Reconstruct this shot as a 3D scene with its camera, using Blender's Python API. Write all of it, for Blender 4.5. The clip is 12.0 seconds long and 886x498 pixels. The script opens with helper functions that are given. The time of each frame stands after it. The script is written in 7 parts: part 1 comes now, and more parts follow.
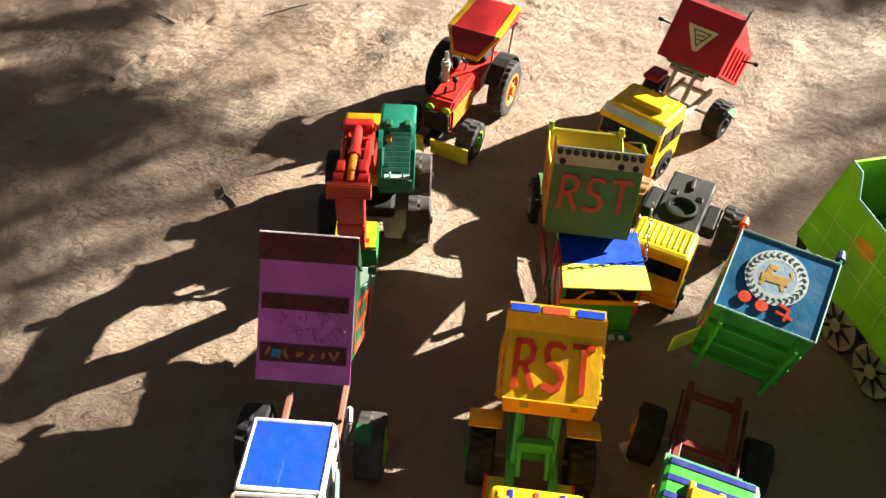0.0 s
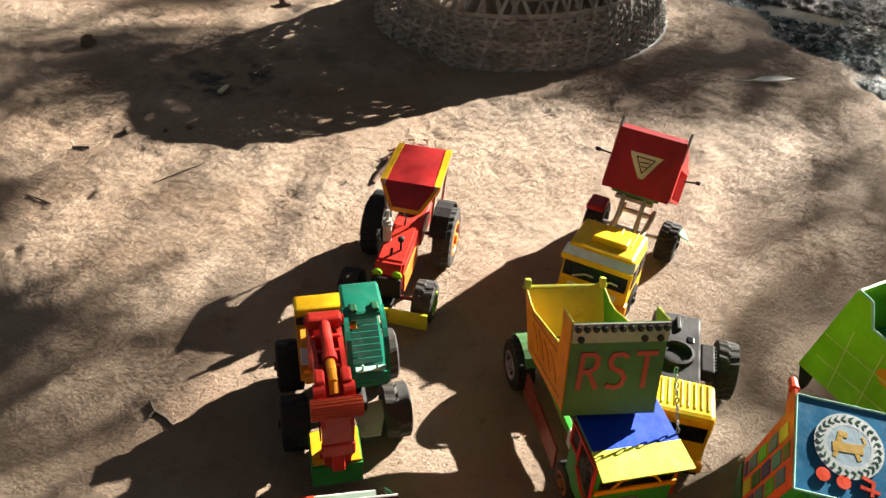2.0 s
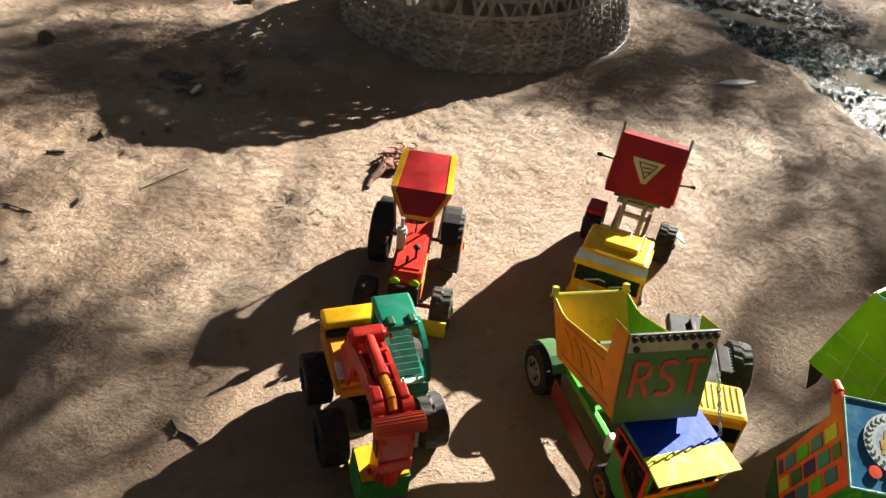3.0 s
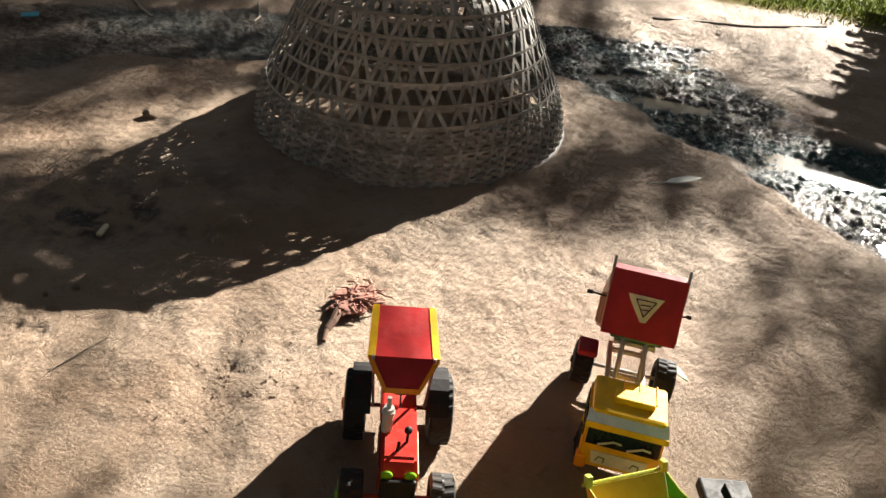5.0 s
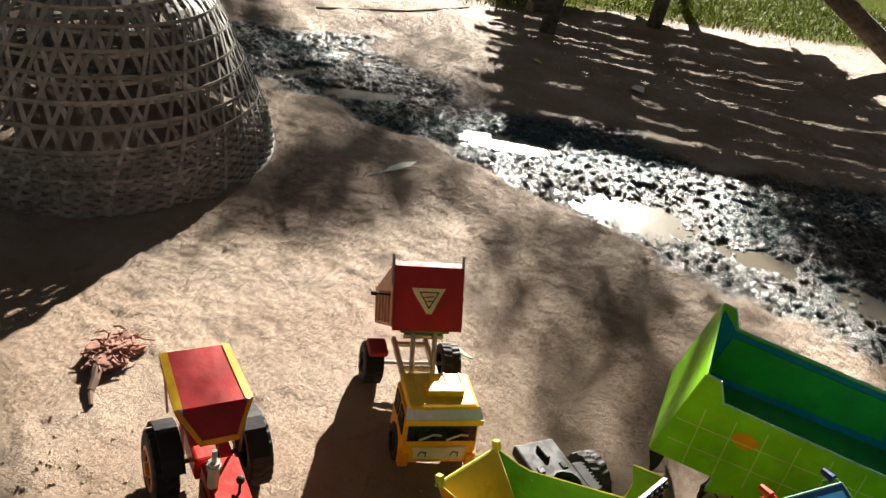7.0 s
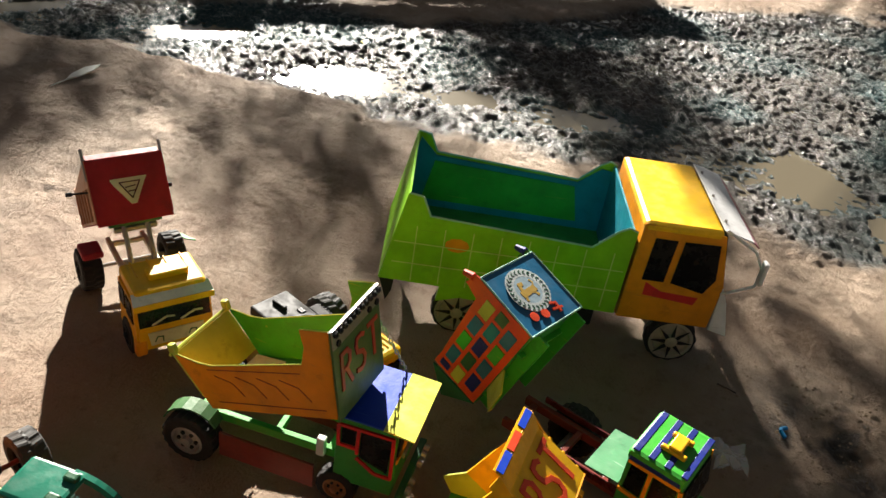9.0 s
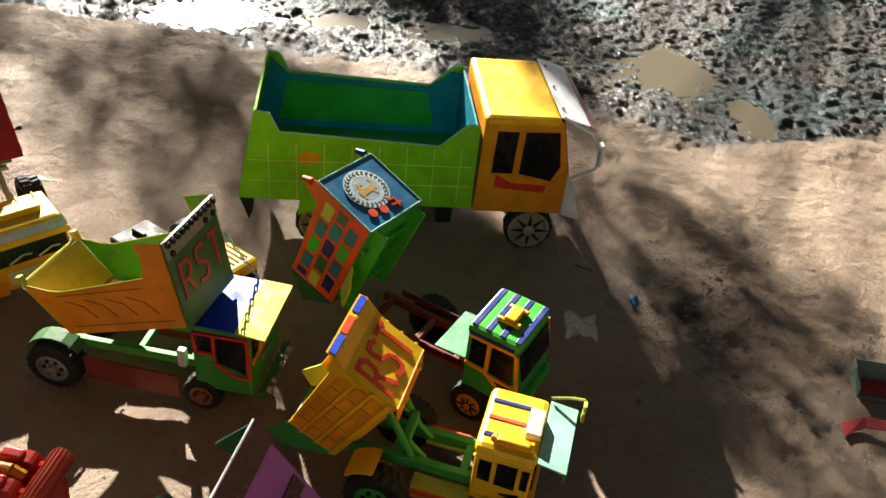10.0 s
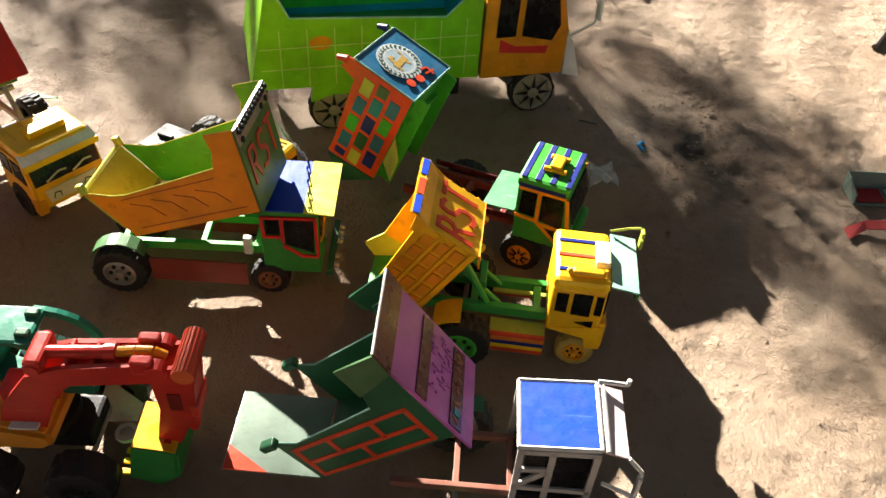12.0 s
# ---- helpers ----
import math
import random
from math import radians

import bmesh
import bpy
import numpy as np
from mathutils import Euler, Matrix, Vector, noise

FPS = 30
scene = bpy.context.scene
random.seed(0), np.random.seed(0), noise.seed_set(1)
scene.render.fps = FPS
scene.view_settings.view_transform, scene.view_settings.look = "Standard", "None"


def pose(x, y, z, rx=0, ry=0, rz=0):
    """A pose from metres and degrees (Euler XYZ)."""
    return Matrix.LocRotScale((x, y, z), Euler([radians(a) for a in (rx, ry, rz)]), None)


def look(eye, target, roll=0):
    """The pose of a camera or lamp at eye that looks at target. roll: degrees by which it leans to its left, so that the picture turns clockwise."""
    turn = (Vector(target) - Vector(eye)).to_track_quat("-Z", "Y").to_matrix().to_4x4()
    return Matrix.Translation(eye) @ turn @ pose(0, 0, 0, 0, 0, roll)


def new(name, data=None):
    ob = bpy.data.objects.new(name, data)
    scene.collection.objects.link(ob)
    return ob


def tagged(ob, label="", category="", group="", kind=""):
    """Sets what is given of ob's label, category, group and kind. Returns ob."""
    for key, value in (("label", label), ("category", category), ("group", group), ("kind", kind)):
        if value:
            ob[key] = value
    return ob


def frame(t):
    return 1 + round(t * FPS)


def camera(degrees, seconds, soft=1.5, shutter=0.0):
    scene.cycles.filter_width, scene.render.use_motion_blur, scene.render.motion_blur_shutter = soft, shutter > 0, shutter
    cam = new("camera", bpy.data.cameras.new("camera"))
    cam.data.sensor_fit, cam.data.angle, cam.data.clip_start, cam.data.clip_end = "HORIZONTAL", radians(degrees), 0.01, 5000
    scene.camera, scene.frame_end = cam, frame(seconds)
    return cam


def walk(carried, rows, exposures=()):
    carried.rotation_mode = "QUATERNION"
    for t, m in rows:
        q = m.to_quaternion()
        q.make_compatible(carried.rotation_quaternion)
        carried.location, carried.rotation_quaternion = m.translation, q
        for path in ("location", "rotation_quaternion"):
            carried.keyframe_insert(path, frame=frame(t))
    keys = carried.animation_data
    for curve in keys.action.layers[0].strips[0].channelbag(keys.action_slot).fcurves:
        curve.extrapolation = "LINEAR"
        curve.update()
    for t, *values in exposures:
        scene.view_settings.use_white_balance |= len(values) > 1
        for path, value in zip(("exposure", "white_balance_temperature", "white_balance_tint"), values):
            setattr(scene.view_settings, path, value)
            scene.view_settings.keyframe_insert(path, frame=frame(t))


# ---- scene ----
cam = camera(57.2, 12.0)
PATH = [
    (0, (0.261, 0.295, 1.095), (0.057, 1.702, -0.312), 3.3),
    (0.5, (0.202, 0.322, 1.103), (0.121, 1.747, -0.298), 3.7),
    (1, (0.123, 0.426, 1.098), (0.079, 1.945, -0.202), 2.5),
    (1.5, (0.067, 0.497, 1.093), (0.083, 2.088, -0.118), 2.1),
    (2, (0.038, 0.508, 1.082), (0.163, 2.088, -0.138), 3.7),
    (2.5, (-0.019, 0.519, 1.087), (0.218, 2.08, -0.14), 6.1),
    (2.7, (-0.076, 0.531, 1.092), (0.201, 2.086, -0.134), 6.8),
    (4.3, (-0.301, 0.692, 1.089), (0.222, 2.259, -0.037), 9.0),
    (4.5, (-0.303, 0.772, 1.082), (0.243, 2.369, 0.009), 9.0),
    (5, (-0.273, 0.861, 1.093), (0.332, 2.441, 0.027), 8.2),
    (5.5, (-0.284, 0.868, 1.106), (0.355, 2.47, 0.093), 7.5),
    (6, (-0.322, 0.898, 1.108), (0.274, 2.51, 0.086), 5.8),
    (6.5, (-0.408, 0.984, 1.094), (0.536, 2.432, 0.089), 8.4),
    (7, (-0.445, 1.005, 1.086), (0.856, 2.174, 0.118), 12.3),
    (7.2, (-0.43, 0.989, 1.087), (0.942, 2.081, 0.125), 12.5),
    (8.8, (-0.438, 0.88, 1.045), (1.085, 1.585, -0.041), 10.0),
    (9, (-0.442, 0.87, 1.044), (1.124, 1.486, -0.038), 9.4),
    (9.3, (-0.454, 0.827, 1.054), (1.14, 1.334, -0.041), 9.5),
    (9.5, (-0.44, 0.79, 1.05), (1.16, 1.254, -0.055), 7.9),
    (10, (-0.456, 0.69, 1.05), (1.09, 1.118, -0.145), 6.7),
    (10.5, (-0.488, 0.694, 1.051), (0.975, 1.072, -0.258), 5.7),
    (11, (-0.537, 0.776, 1.038), (0.912, 1.087, -0.304), 3.4),
    (11.5, (-0.573, 0.825, 1.028), (0.883, 1.003, -0.332), 5.0),
    (12, (-0.601, 0.862, 1.03), (0.844, 1.06, -0.339), 4.2),
]
EXPOSURES = [(0.0, 2.7), (1.5, 2.58), (2.7, 2.48), (4.5, 2.42), (5.5, 2.42), (6.5, 2.32), (7.2, 2.2), (9.0, 2.15), (9.5, 2.2), (10.5, 2.48), (12.0, 2.78)]
walk(cam, [(t, look(eye, target, roll)) for t, eye, target, roll in PATH], EXPOSURES)

# ---- light ----
SUN_AZ, SUN_EL = 37.0, 23.8
sun_dir = Vector((math.cos(radians(SUN_EL)) * math.cos(radians(SUN_AZ)), math.cos(radians(SUN_EL)) * math.sin(radians(SUN_AZ)), math.sin(radians(SUN_EL))))
world = bpy.data.worlds.new("sky_world")
scene.world = world
world.use_nodes = True
wn = world.node_tree.nodes
sky = wn.new("ShaderNodeTexSky")
sky.sky_type = "NISHITA"
sky.sun_disc = False
sky.sun_elevation, sky.sun_rotation = radians(SUN_EL), radians(90 - SUN_AZ)
haze = wn.new("ShaderNodeHueSaturation")
haze.inputs["Saturation"].default_value = 0.2
world.node_tree.links.new(sky.outputs[0], haze.inputs["Color"])
world.node_tree.links.new(haze.outputs[0], wn["Background"].inputs[0])
wn["Background"].inputs[1].default_value = 0.0082
sun = new("sun", bpy.data.lights.new("sun", "SUN"))
sun.data.energy, sun.data.angle, sun.data.color = 5.0, radians(0.55), (1.0, 0.935, 0.835)
sun.matrix_world = look(sun_dir * 20, (0, 0, 0))


# ---- materials ----
def mat_base(name):
    m = bpy.data.materials.new(name)
    m.use_nodes = True
    nt = m.node_tree
    return m, nt, nt.nodes["Principled BSDF"]


def nd(nt, kind, **inputs):
    n = nt.nodes.new(kind)
    for k, v in inputs.items():
        n.inputs[k].default_value = v
    return n


def ramp(nt, fac, a, b):
    r = nt.nodes.new("ShaderNodeMapRange")
    r.inputs[1].default_value, r.inputs[2].default_value = a, b
    nt.links.new(fac, r.inputs[0])
    return r.outputs[0]


def mixc(nt, fac, a, b):
    n = nt.nodes.new("ShaderNodeMix")
    n.data_type = "RGBA"
    for sock, v in ((n.inputs[0], fac), (n.inputs[6], a), (n.inputs[7], b)):
        if isinstance(v, (int, float)):
            sock.default_value = v
        elif isinstance(v, tuple):
            sock.default_value = (*v, 1) if len(v) == 3 else v
        else:
            nt.links.new(v, sock)
    return n.outputs[2]


def noise_out(nt, scale, detail=4.0, rough=0.6, space="Object"):
    tc = nt.nodes.new("ShaderNodeTexCoord")
    n = nd(nt, "ShaderNodeTexNoise", Scale=scale, Detail=detail, Roughness=rough)
    nt.links.new(tc.outputs[space], n.inputs["Vector"])
    return n.outputs["Fac"]


def bump(nt, bsdf, height, strength, dist):
    b = nd(nt, "ShaderNodeBump", Strength=strength, Distance=dist)
    nt.links.new(height, b.inputs["Height"])
    nt.links.new(b.outputs[0], bsdf.inputs["Normal"])


DUST = (0.30, 0.22, 0.15)


def paint(name, col, rough=0.38, dust=0.22, chips=0.5, chip_col=(0.10, 0.085, 0.07), metal=0.0, spec=0.22):
    """Hand-brushed enamel on sheet metal: brush variation, dust film, chips."""
    m, nt, b = mat_base(name)
    big = ramp(nt, noise_out(nt, 14.0, 3), 0.35, 0.7)
    c = mixc(nt, big, tuple(v * 0.78 for v in col), tuple(min(1, v * 1.12) for v in col))
    dusty = ramp(nt, noise_out(nt, 38.0, 6, 0.7), 0.45, 0.85)
    dm = nt.nodes.new("ShaderNodeMath")
    dm.operation = "MULTIPLY"
    dm.inputs[1].default_value = dust * 0.32
    nt.links.new(dusty, dm.inputs[0])
    c = mixc(nt, dm.outputs[0], c, DUST)
    grime = nt.nodes.new("ShaderNodeMath")
    grime.operation = "MULTIPLY"
    grime.inputs[1].default_value = 0.25 + 0.6 * dust
    nt.links.new(ramp(nt, noise_out(nt, 24.0, 9, 0.8), 0.54, 0.64), grime.inputs[0])
    c = mixc(nt, grime.outputs[0], c, tuple(v * 0.42 + 0.012 for v in col))
    tc = nt.nodes.new("ShaderNodeTexCoord")
    mp = nt.nodes.new("ShaderNodeMapping")
    mp.inputs["Rotation"].default_value = (0.5, 0.35, 0.8)
    mp.inputs["Scale"].default_value = (9.0, 150.0, 150.0)
    nt.links.new(tc.outputs["Object"], mp.inputs["Vector"])
    sn = nd(nt, "ShaderNodeTexNoise", Scale=1.0, Detail=3.0, Roughness=0.6)
    nt.links.new(mp.outputs[0], sn.inputs["Vector"])
    sc = nt.nodes.new("ShaderNodeMath")
    sc.operation = "MULTIPLY"
    sc.inputs[1].default_value = 0.15 + 0.5 * chips
    nt.links.new(ramp(nt, sn.outputs["Fac"], 0.66, 0.70), sc.inputs[0])
    c = mixc(nt, sc.outputs[0], c, tuple(0.5 * v + 0.5 * d for v, d in zip(col, chip_col)))
    chip = ramp(nt, noise_out(nt, 90.0, 5, 0.75), 0.66 + 0.06 * (1 - chips), 0.70 + 0.06 * (1 - chips))
    cm = nt.nodes.new("ShaderNodeMath")
    cm.operation = "MULTIPLY"
    cm.inputs[1].default_value = min(1.0, chips * 1.4)
    nt.links.new(chip, cm.inputs[0])
    c = mixc(nt, cm.outputs[0], c, chip_col)
    nt.links.new(c, b.inputs["Base Color"])
    r = nt.nodes.new("ShaderNodeMapRange")
    r.inputs[3].default_value, r.inputs[4].default_value = rough, min(1, rough + 0.35)
    nt.links.new(dusty, r.inputs[0])
    nt.links.new(r.outputs[0], b.inputs["Roughness"])
    b.inputs["Metallic"].default_value = metal
    b.inputs["Specular IOR Level"].default_value = spec
    hs = nt.nodes.new("ShaderNodeMath")
    hs.operation = "ADD"
    nt.links.new(noise_out(nt, 60.0, 4), hs.inputs[0])
    nt.links.new(noise_out(nt, 11.0, 2), hs.inputs[1])
    bump(nt, b, hs.outputs[0], 0.22, 0.0025)
    return m


yellow = paint("yellow_enamel", (0.74, 0.38, 0.008))
bright_yellow = paint("bright_yellow_enamel", (0.80, 0.45, 0.008), dust=0.14, chips=0.3)
amber = paint("amber_enamel", (0.68, 0.25, 0.008))
orange = paint("orange_enamel", (0.62, 0.17, 0.02), chips=0.7)
green = paint("green_enamel", (0.035, 0.25, 0.045))
lime = paint("lime_enamel", (0.20, 0.48, 0.014), rough=0.32, dust=0.12, chips=0.3)
bright_green = paint("bright_green_enamel", (0.04, 0.33, 0.03), chips=0.6, chip_col=(0.35, 0.32, 0.05))
dark_green = paint("dark_green_enamel", (0.018, 0.10, 0.045))
olive = paint("olive_green_enamel", (0.055, 0.13, 0.05), dust=0.2, chips=0.7)
pale_lime = paint("pale_lime_enamel", (0.42, 0.46, 0.06), dust=0.25)
teal = paint("teal_enamel", (0.01, 0.20, 0.26), dust=0.15)
mint = paint("mint_enamel", (0.28, 0.50, 0.40), rough=0.25, dust=0.12, chips=0.3)
sea_green = paint("sea_green_plastic", (0.01, 0.16, 0.10), rough=0.3, chips=0.2)
blue = paint("blue_enamel", (0.004, 0.045, 0.45), rough=0.45, spec=0.2, dust=0.05, chips=0.3, chip_col=(0.10, 0.20, 0.65))
navy = paint("navy_enamel", (0.01, 0.02, 0.16), dust=0.12, chips=0.3)
panel_blue = paint("panel_blue_enamel", (0.02, 0.13, 0.25), rough=0.3, dust=0.15, chips=0.4)
purple = paint("purple_enamel", (0.42, 0.10, 0.33), rough=0.3, dust=0.12, chips=0.3)
maroon = paint("maroon_enamel", (0.075, 0.010, 0.012), rough=0.25, dust=0.1, chips=0.4, chip_col=(0.30, 0.16, 0.08))
rust_red = paint("rust_red_enamel", (0.20, 0.035, 0.025), chips=0.9)
red = paint("red_enamel", (0.55, 0.025, 0.025), rough=0.4, dust=0.14)
deep_red = paint("deep_red_enamel", (0.30, 0.015, 0.02), rough=0.5, dust=0.16)
letter_red = paint("letter_red_enamel", (0.62, 0.06, 0.02), dust=0.12)
white = paint("white_enamel", (0.70, 0.68, 0.64), dust=0.3)
tin = paint("bare_tin", (0.74, 0.74, 0.74), rough=0.32, dust=0.12, metal=0.05)
steel = paint("dull_steel", (0.32, 0.30, 0.28), rough=0.45, metal=0.7)
cream = paint("cream_enamel", (0.62, 0.56, 0.36), dust=0.3)
# the pale chips also paint glare speckles onto the black chassis
plastic_black = paint("black_plastic", (0.011, 0.011, 0.011), rough=0.58, dust=0.08, chips=0.35, chip_col=(0.22, 0.21, 0.20), spec=0.22)
# near-black for window panes, and for hollows whose darkness is painted
film_and_void = paint("dark_film_and_void", (0.006, 0.006, 0.007), rough=0.22, dust=0.02, chips=0.1)
rubber = paint("tyre_rubber", (0.016, 0.015, 0.015), rough=0.65, dust=0.07, chips=0.1)
# dusty rubber, with sunlight on the sunward tyres partly put into its paler colour
lit_dusty_rubber = paint("sunlit_dusty_tyre_rubber", (0.035, 0.033, 0.031), rough=0.6, dust=0.25, chips=0.2)
score_yellow = paint("score_yellow", (0.46, 0.58, 0.16))
wood = paint("pale_wheel_wood", (0.33, 0.28, 0.21), rough=0.75, dust=0.4)
clay = paint("clay_brown_rim", (0.26, 0.10, 0.04), rough=0.6, dust=0.5)
plastic_red = paint("red_plastic", (0.50, 0.028, 0.018), rough=0.34, dust=0.15, chips=0.4, chip_col=(0.55, 0.22, 0.06))
plastic_grey = paint("grey_plastic", (0.40, 0.39, 0.36), rough=0.5, dust=0.35)


def cane_mat():
    m, nt, b = mat_base("weathered_bamboo")
    oi = nt.nodes.new("ShaderNodeObjectInfo")
    c = mixc(nt, oi.outputs["Random"], (0.155, 0.145, 0.125), (0.35, 0.33, 0.285))
    c = mixc(nt, ramp(nt, noise_out(nt, 22, 5), 0.4, 0.75), c, (0.10, 0.09, 0.075))
    nt.links.new(c, b.inputs["Base Color"])
    b.inputs["Roughness"].default_value = 0.62
    bump(nt, b, noise_out(nt, 140, 4), 0.4, 0.002)
    return m


cane = cane_mat()


def soil_mat():
    m, nt, b = mat_base("trodden_earth")
    at = nt.nodes.new("ShaderNodeAttribute")
    at.attribute_name = "wet"
    grass_at = nt.nodes.new("ShaderNodeAttribute")
    grass_at.attribute_name = "green"
    wet = at.outputs["Fac"]
    c = mixc(nt, ramp(nt, noise_out(nt, 2.2, 5), 0.35, 0.68), (0.285, 0.190, 0.122), (0.425, 0.326, 0.240))
    c = mixc(nt, ramp(nt, noise_out(nt, 17, 8, 0.78), 0.54, 0.80), c, (0.140, 0.083, 0.048))
    c = mixc(nt, ramp(nt, noise_out(nt, 130, 6, 0.75), 0.55, 0.85), c, (0.42, 0.33, 0.245))
    c = mixc(nt, ramp(nt, noise_out(nt, 75, 4, 0.65), 0.70, 0.76), c, (0.07, 0.05, 0.035))
    mud = mixc(nt, ramp(nt, noise_out(nt, 30, 6), 0.35, 0.7), (0.038, 0.034, 0.031), (0.115, 0.100, 0.084))
    mud = mixc(nt, ramp(nt, noise_out(nt, 1.6, 2), 0.47, 0.62), mud, (0.038, 0.076, 0.078))
    c = mixc(nt, wet, c, mud)
    c = mixc(nt, grass_at.outputs["Fac"], c, (0.08, 0.10, 0.025))
    nt.links.new(c, b.inputs["Base Color"])
    rr = nt.nodes.new("ShaderNodeMapRange")
    rr.inputs[3].default_value, rr.inputs[4].default_value = 0.75, 0.30
    nt.links.new(wet, rr.inputs[0])
    nt.links.new(rr.outputs[0], b.inputs["Roughness"])
    sp = nt.nodes.new("ShaderNodeMapRange")
    sp.inputs[3].default_value, sp.inputs[4].default_value = 0.26, 0.12
    nt.links.new(wet, sp.inputs[0])
    dull = nt.nodes.new("ShaderNodeMath")
    dull.operation = "MULTIPLY_ADD"
    dull.use_clamp = True
    dull.inputs[1].default_value = -0.5
    nt.links.new(grass_at.outputs["Fac"], dull.inputs[0])
    nt.links.new(sp.outputs[0], dull.inputs[2])
    nt.links.new(dull.outputs[0], b.inputs["Specular IOR Level"])
    hs = nt.nodes.new("ShaderNodeMath")
    hs.operation = "ADD"
    nt.links.new(ramp(nt, noise_out(nt, 34, 9, 0.74), 0.36, 0.62), hs.inputs[0])
    nt.links.new(noise_out(nt, 190, 5, 0.72), hs.inputs[1])
    bump(nt, b, hs.outputs[0], 0.9, 0.0095)
    return m


soil = soil_mat()


def water_mat():
    m, nt, b = mat_base("muddy_water")
    b.inputs["Base Color"].default_value = (0.12, 0.10, 0.065, 1)
    b.inputs["Roughness"].default_value = 0.21
    b.inputs["Specular IOR Level"].default_value = 0.55
    bump(nt, b, noise_out(nt, 14, 3), 0.12, 0.006)
    return m


water_surface = water_mat()


def leaf_mat(name, a, bcol, thin=0.0):
    m, nt, b = mat_base(name)
    g = nt.nodes.new("ShaderNodeNewGeometry")
    nt.links.new(mixc(nt, g.outputs["Random Per Island"], a, bcol), b.inputs["Base Color"])
    b.inputs["Roughness"].default_value = 0.7
    b.inputs["Specular IOR Level"].default_value = 0.12
    b.inputs["Transmission Weight"].default_value = 0.0
    b.inputs["Subsurface Weight"].default_value = thin
    b.inputs["Subsurface Radius"].default_value = (0.02, 0.03, 0.005)
    return m


grass_blade = leaf_mat("grass_blade", (0.12, 0.17, 0.02), (0.30, 0.31, 0.04), 0.3)
foliage = leaf_mat("tree_leaf", (0.04, 0.08, 0.02), (0.08, 0.13, 0.03))


def bark_mat():
    m, nt, b = mat_base("dark_bark")
    nt.links.new(mixc(nt, ramp(nt, noise_out(nt, 25, 6), 0.35, 0.7), (0.05, 0.038, 0.028), (0.13, 0.10, 0.075)), b.inputs["Base Color"])
    b.inputs["Roughness"].default_value = 0.85
    bump(nt, b, noise_out(nt, 45, 6), 0.7, 0.01)
    return m


bark = bark_mat()


# ---- mesh helpers ----
def part(name, bm, material, parent, label=""):
    """Link a bmesh as one mesh object under a thing or a part."""
    me = bpy.data.meshes.new(name)
    bmesh.ops.recalc_face_normals(bm, faces=bm.faces)
    bm.to_mesh(me)
    bm.free()
    me.materials.append(material)
    ob = new(name, me)
    ob.parent = parent
    if label:
        tagged(ob, label)
    return ob


def thing(name, x, y, deg, label, category, z=0.0, group="", tilt=0.0, lean=0.0):
    e = new(name)
    e.empty_display_size = 0.05
    e.matrix_world = pose(x, y, z, lean, tilt, deg)
    return tagged(e, label, category, group)


def bm_new():
    return bmesh.new()


def box(bm, c, s, m=None, bev=0.0):
    """A box of centre c and size s (in the frame m), its edges softened by bev."""
    mm = (m or Matrix()) @ Matrix.Translation(c)
    r = bmesh.ops.create_cube(bm, size=1.0, matrix=mm @ Matrix.Diagonal((*s, 1)))
    if bev:
        es = list({e for v in r["verts"] for e in v.link_edges})
        bmesh.ops.bevel(bm, geom=es, offset=bev, segments=2, affect="EDGES", profile=0.5)
    return bm


def plate(bm, pts, thick):
    """A flat sheet through the corner points, of real thickness."""
    p = [Vector(q) for q in pts]
    n = (p[1] - p[0]).cross(p[2] - p[0])
    if n.length < 1e-12:
        n = (p[2] - p[1]).cross(p[3] - p[1])
    n = n.normalized() * (thick / 2)
    a = [bm.verts.new(q + n) for q in p]
    b = [bm.verts.new(q - n) for q in p]
    bm.faces.new(a)
    bm.faces.new(b[::-1])
    k = len(p)
    for i in range(k):
        bm.faces.new((a[i], b[i], b[(i + 1) % k], a[(i + 1) % k]))
    return bm


def rod(bm, p0, p1, r, n=8, r2=None):
    a, b = Vector(p0), Vector(p1)
    d = b - a
    q = d.to_track_quat("Z", "Y").to_matrix().to_4x4()
    bmesh.ops.create_cone(bm, cap_ends=True, segments=n, radius1=r, radius2=r if r2 is None else r2, depth=d.length, matrix=Matrix.Translation((a + b) / 2) @ q)
    return bm


def pipe(bm, pts, r, n=7):
    for a, b in zip(pts, pts[1:]):
        rod(bm, a, b, r, n)
    return bm


def lathe(bm, prof, n, m=None):
    """Turn a profile of (radius, y) round the y axis of the frame m."""
    mm = m or Matrix()
    rings = []
    for r, y in prof:
        rings.append([bm.verts.new(mm @ Vector((r * math.cos(2 * math.pi * k / n), y, r * math.sin(2 * math.pi * k / n)))) for k in range(n)])
    for ra, rb in zip(rings, rings[1:]):
        for k in range(n):
            bm.faces.new((ra[k], ra[(k + 1) % n], rb[(k + 1) % n], rb[k]))
    bm.faces.new(rings[0][::-1])
    bm.faces.new(rings[-1])
    return bm


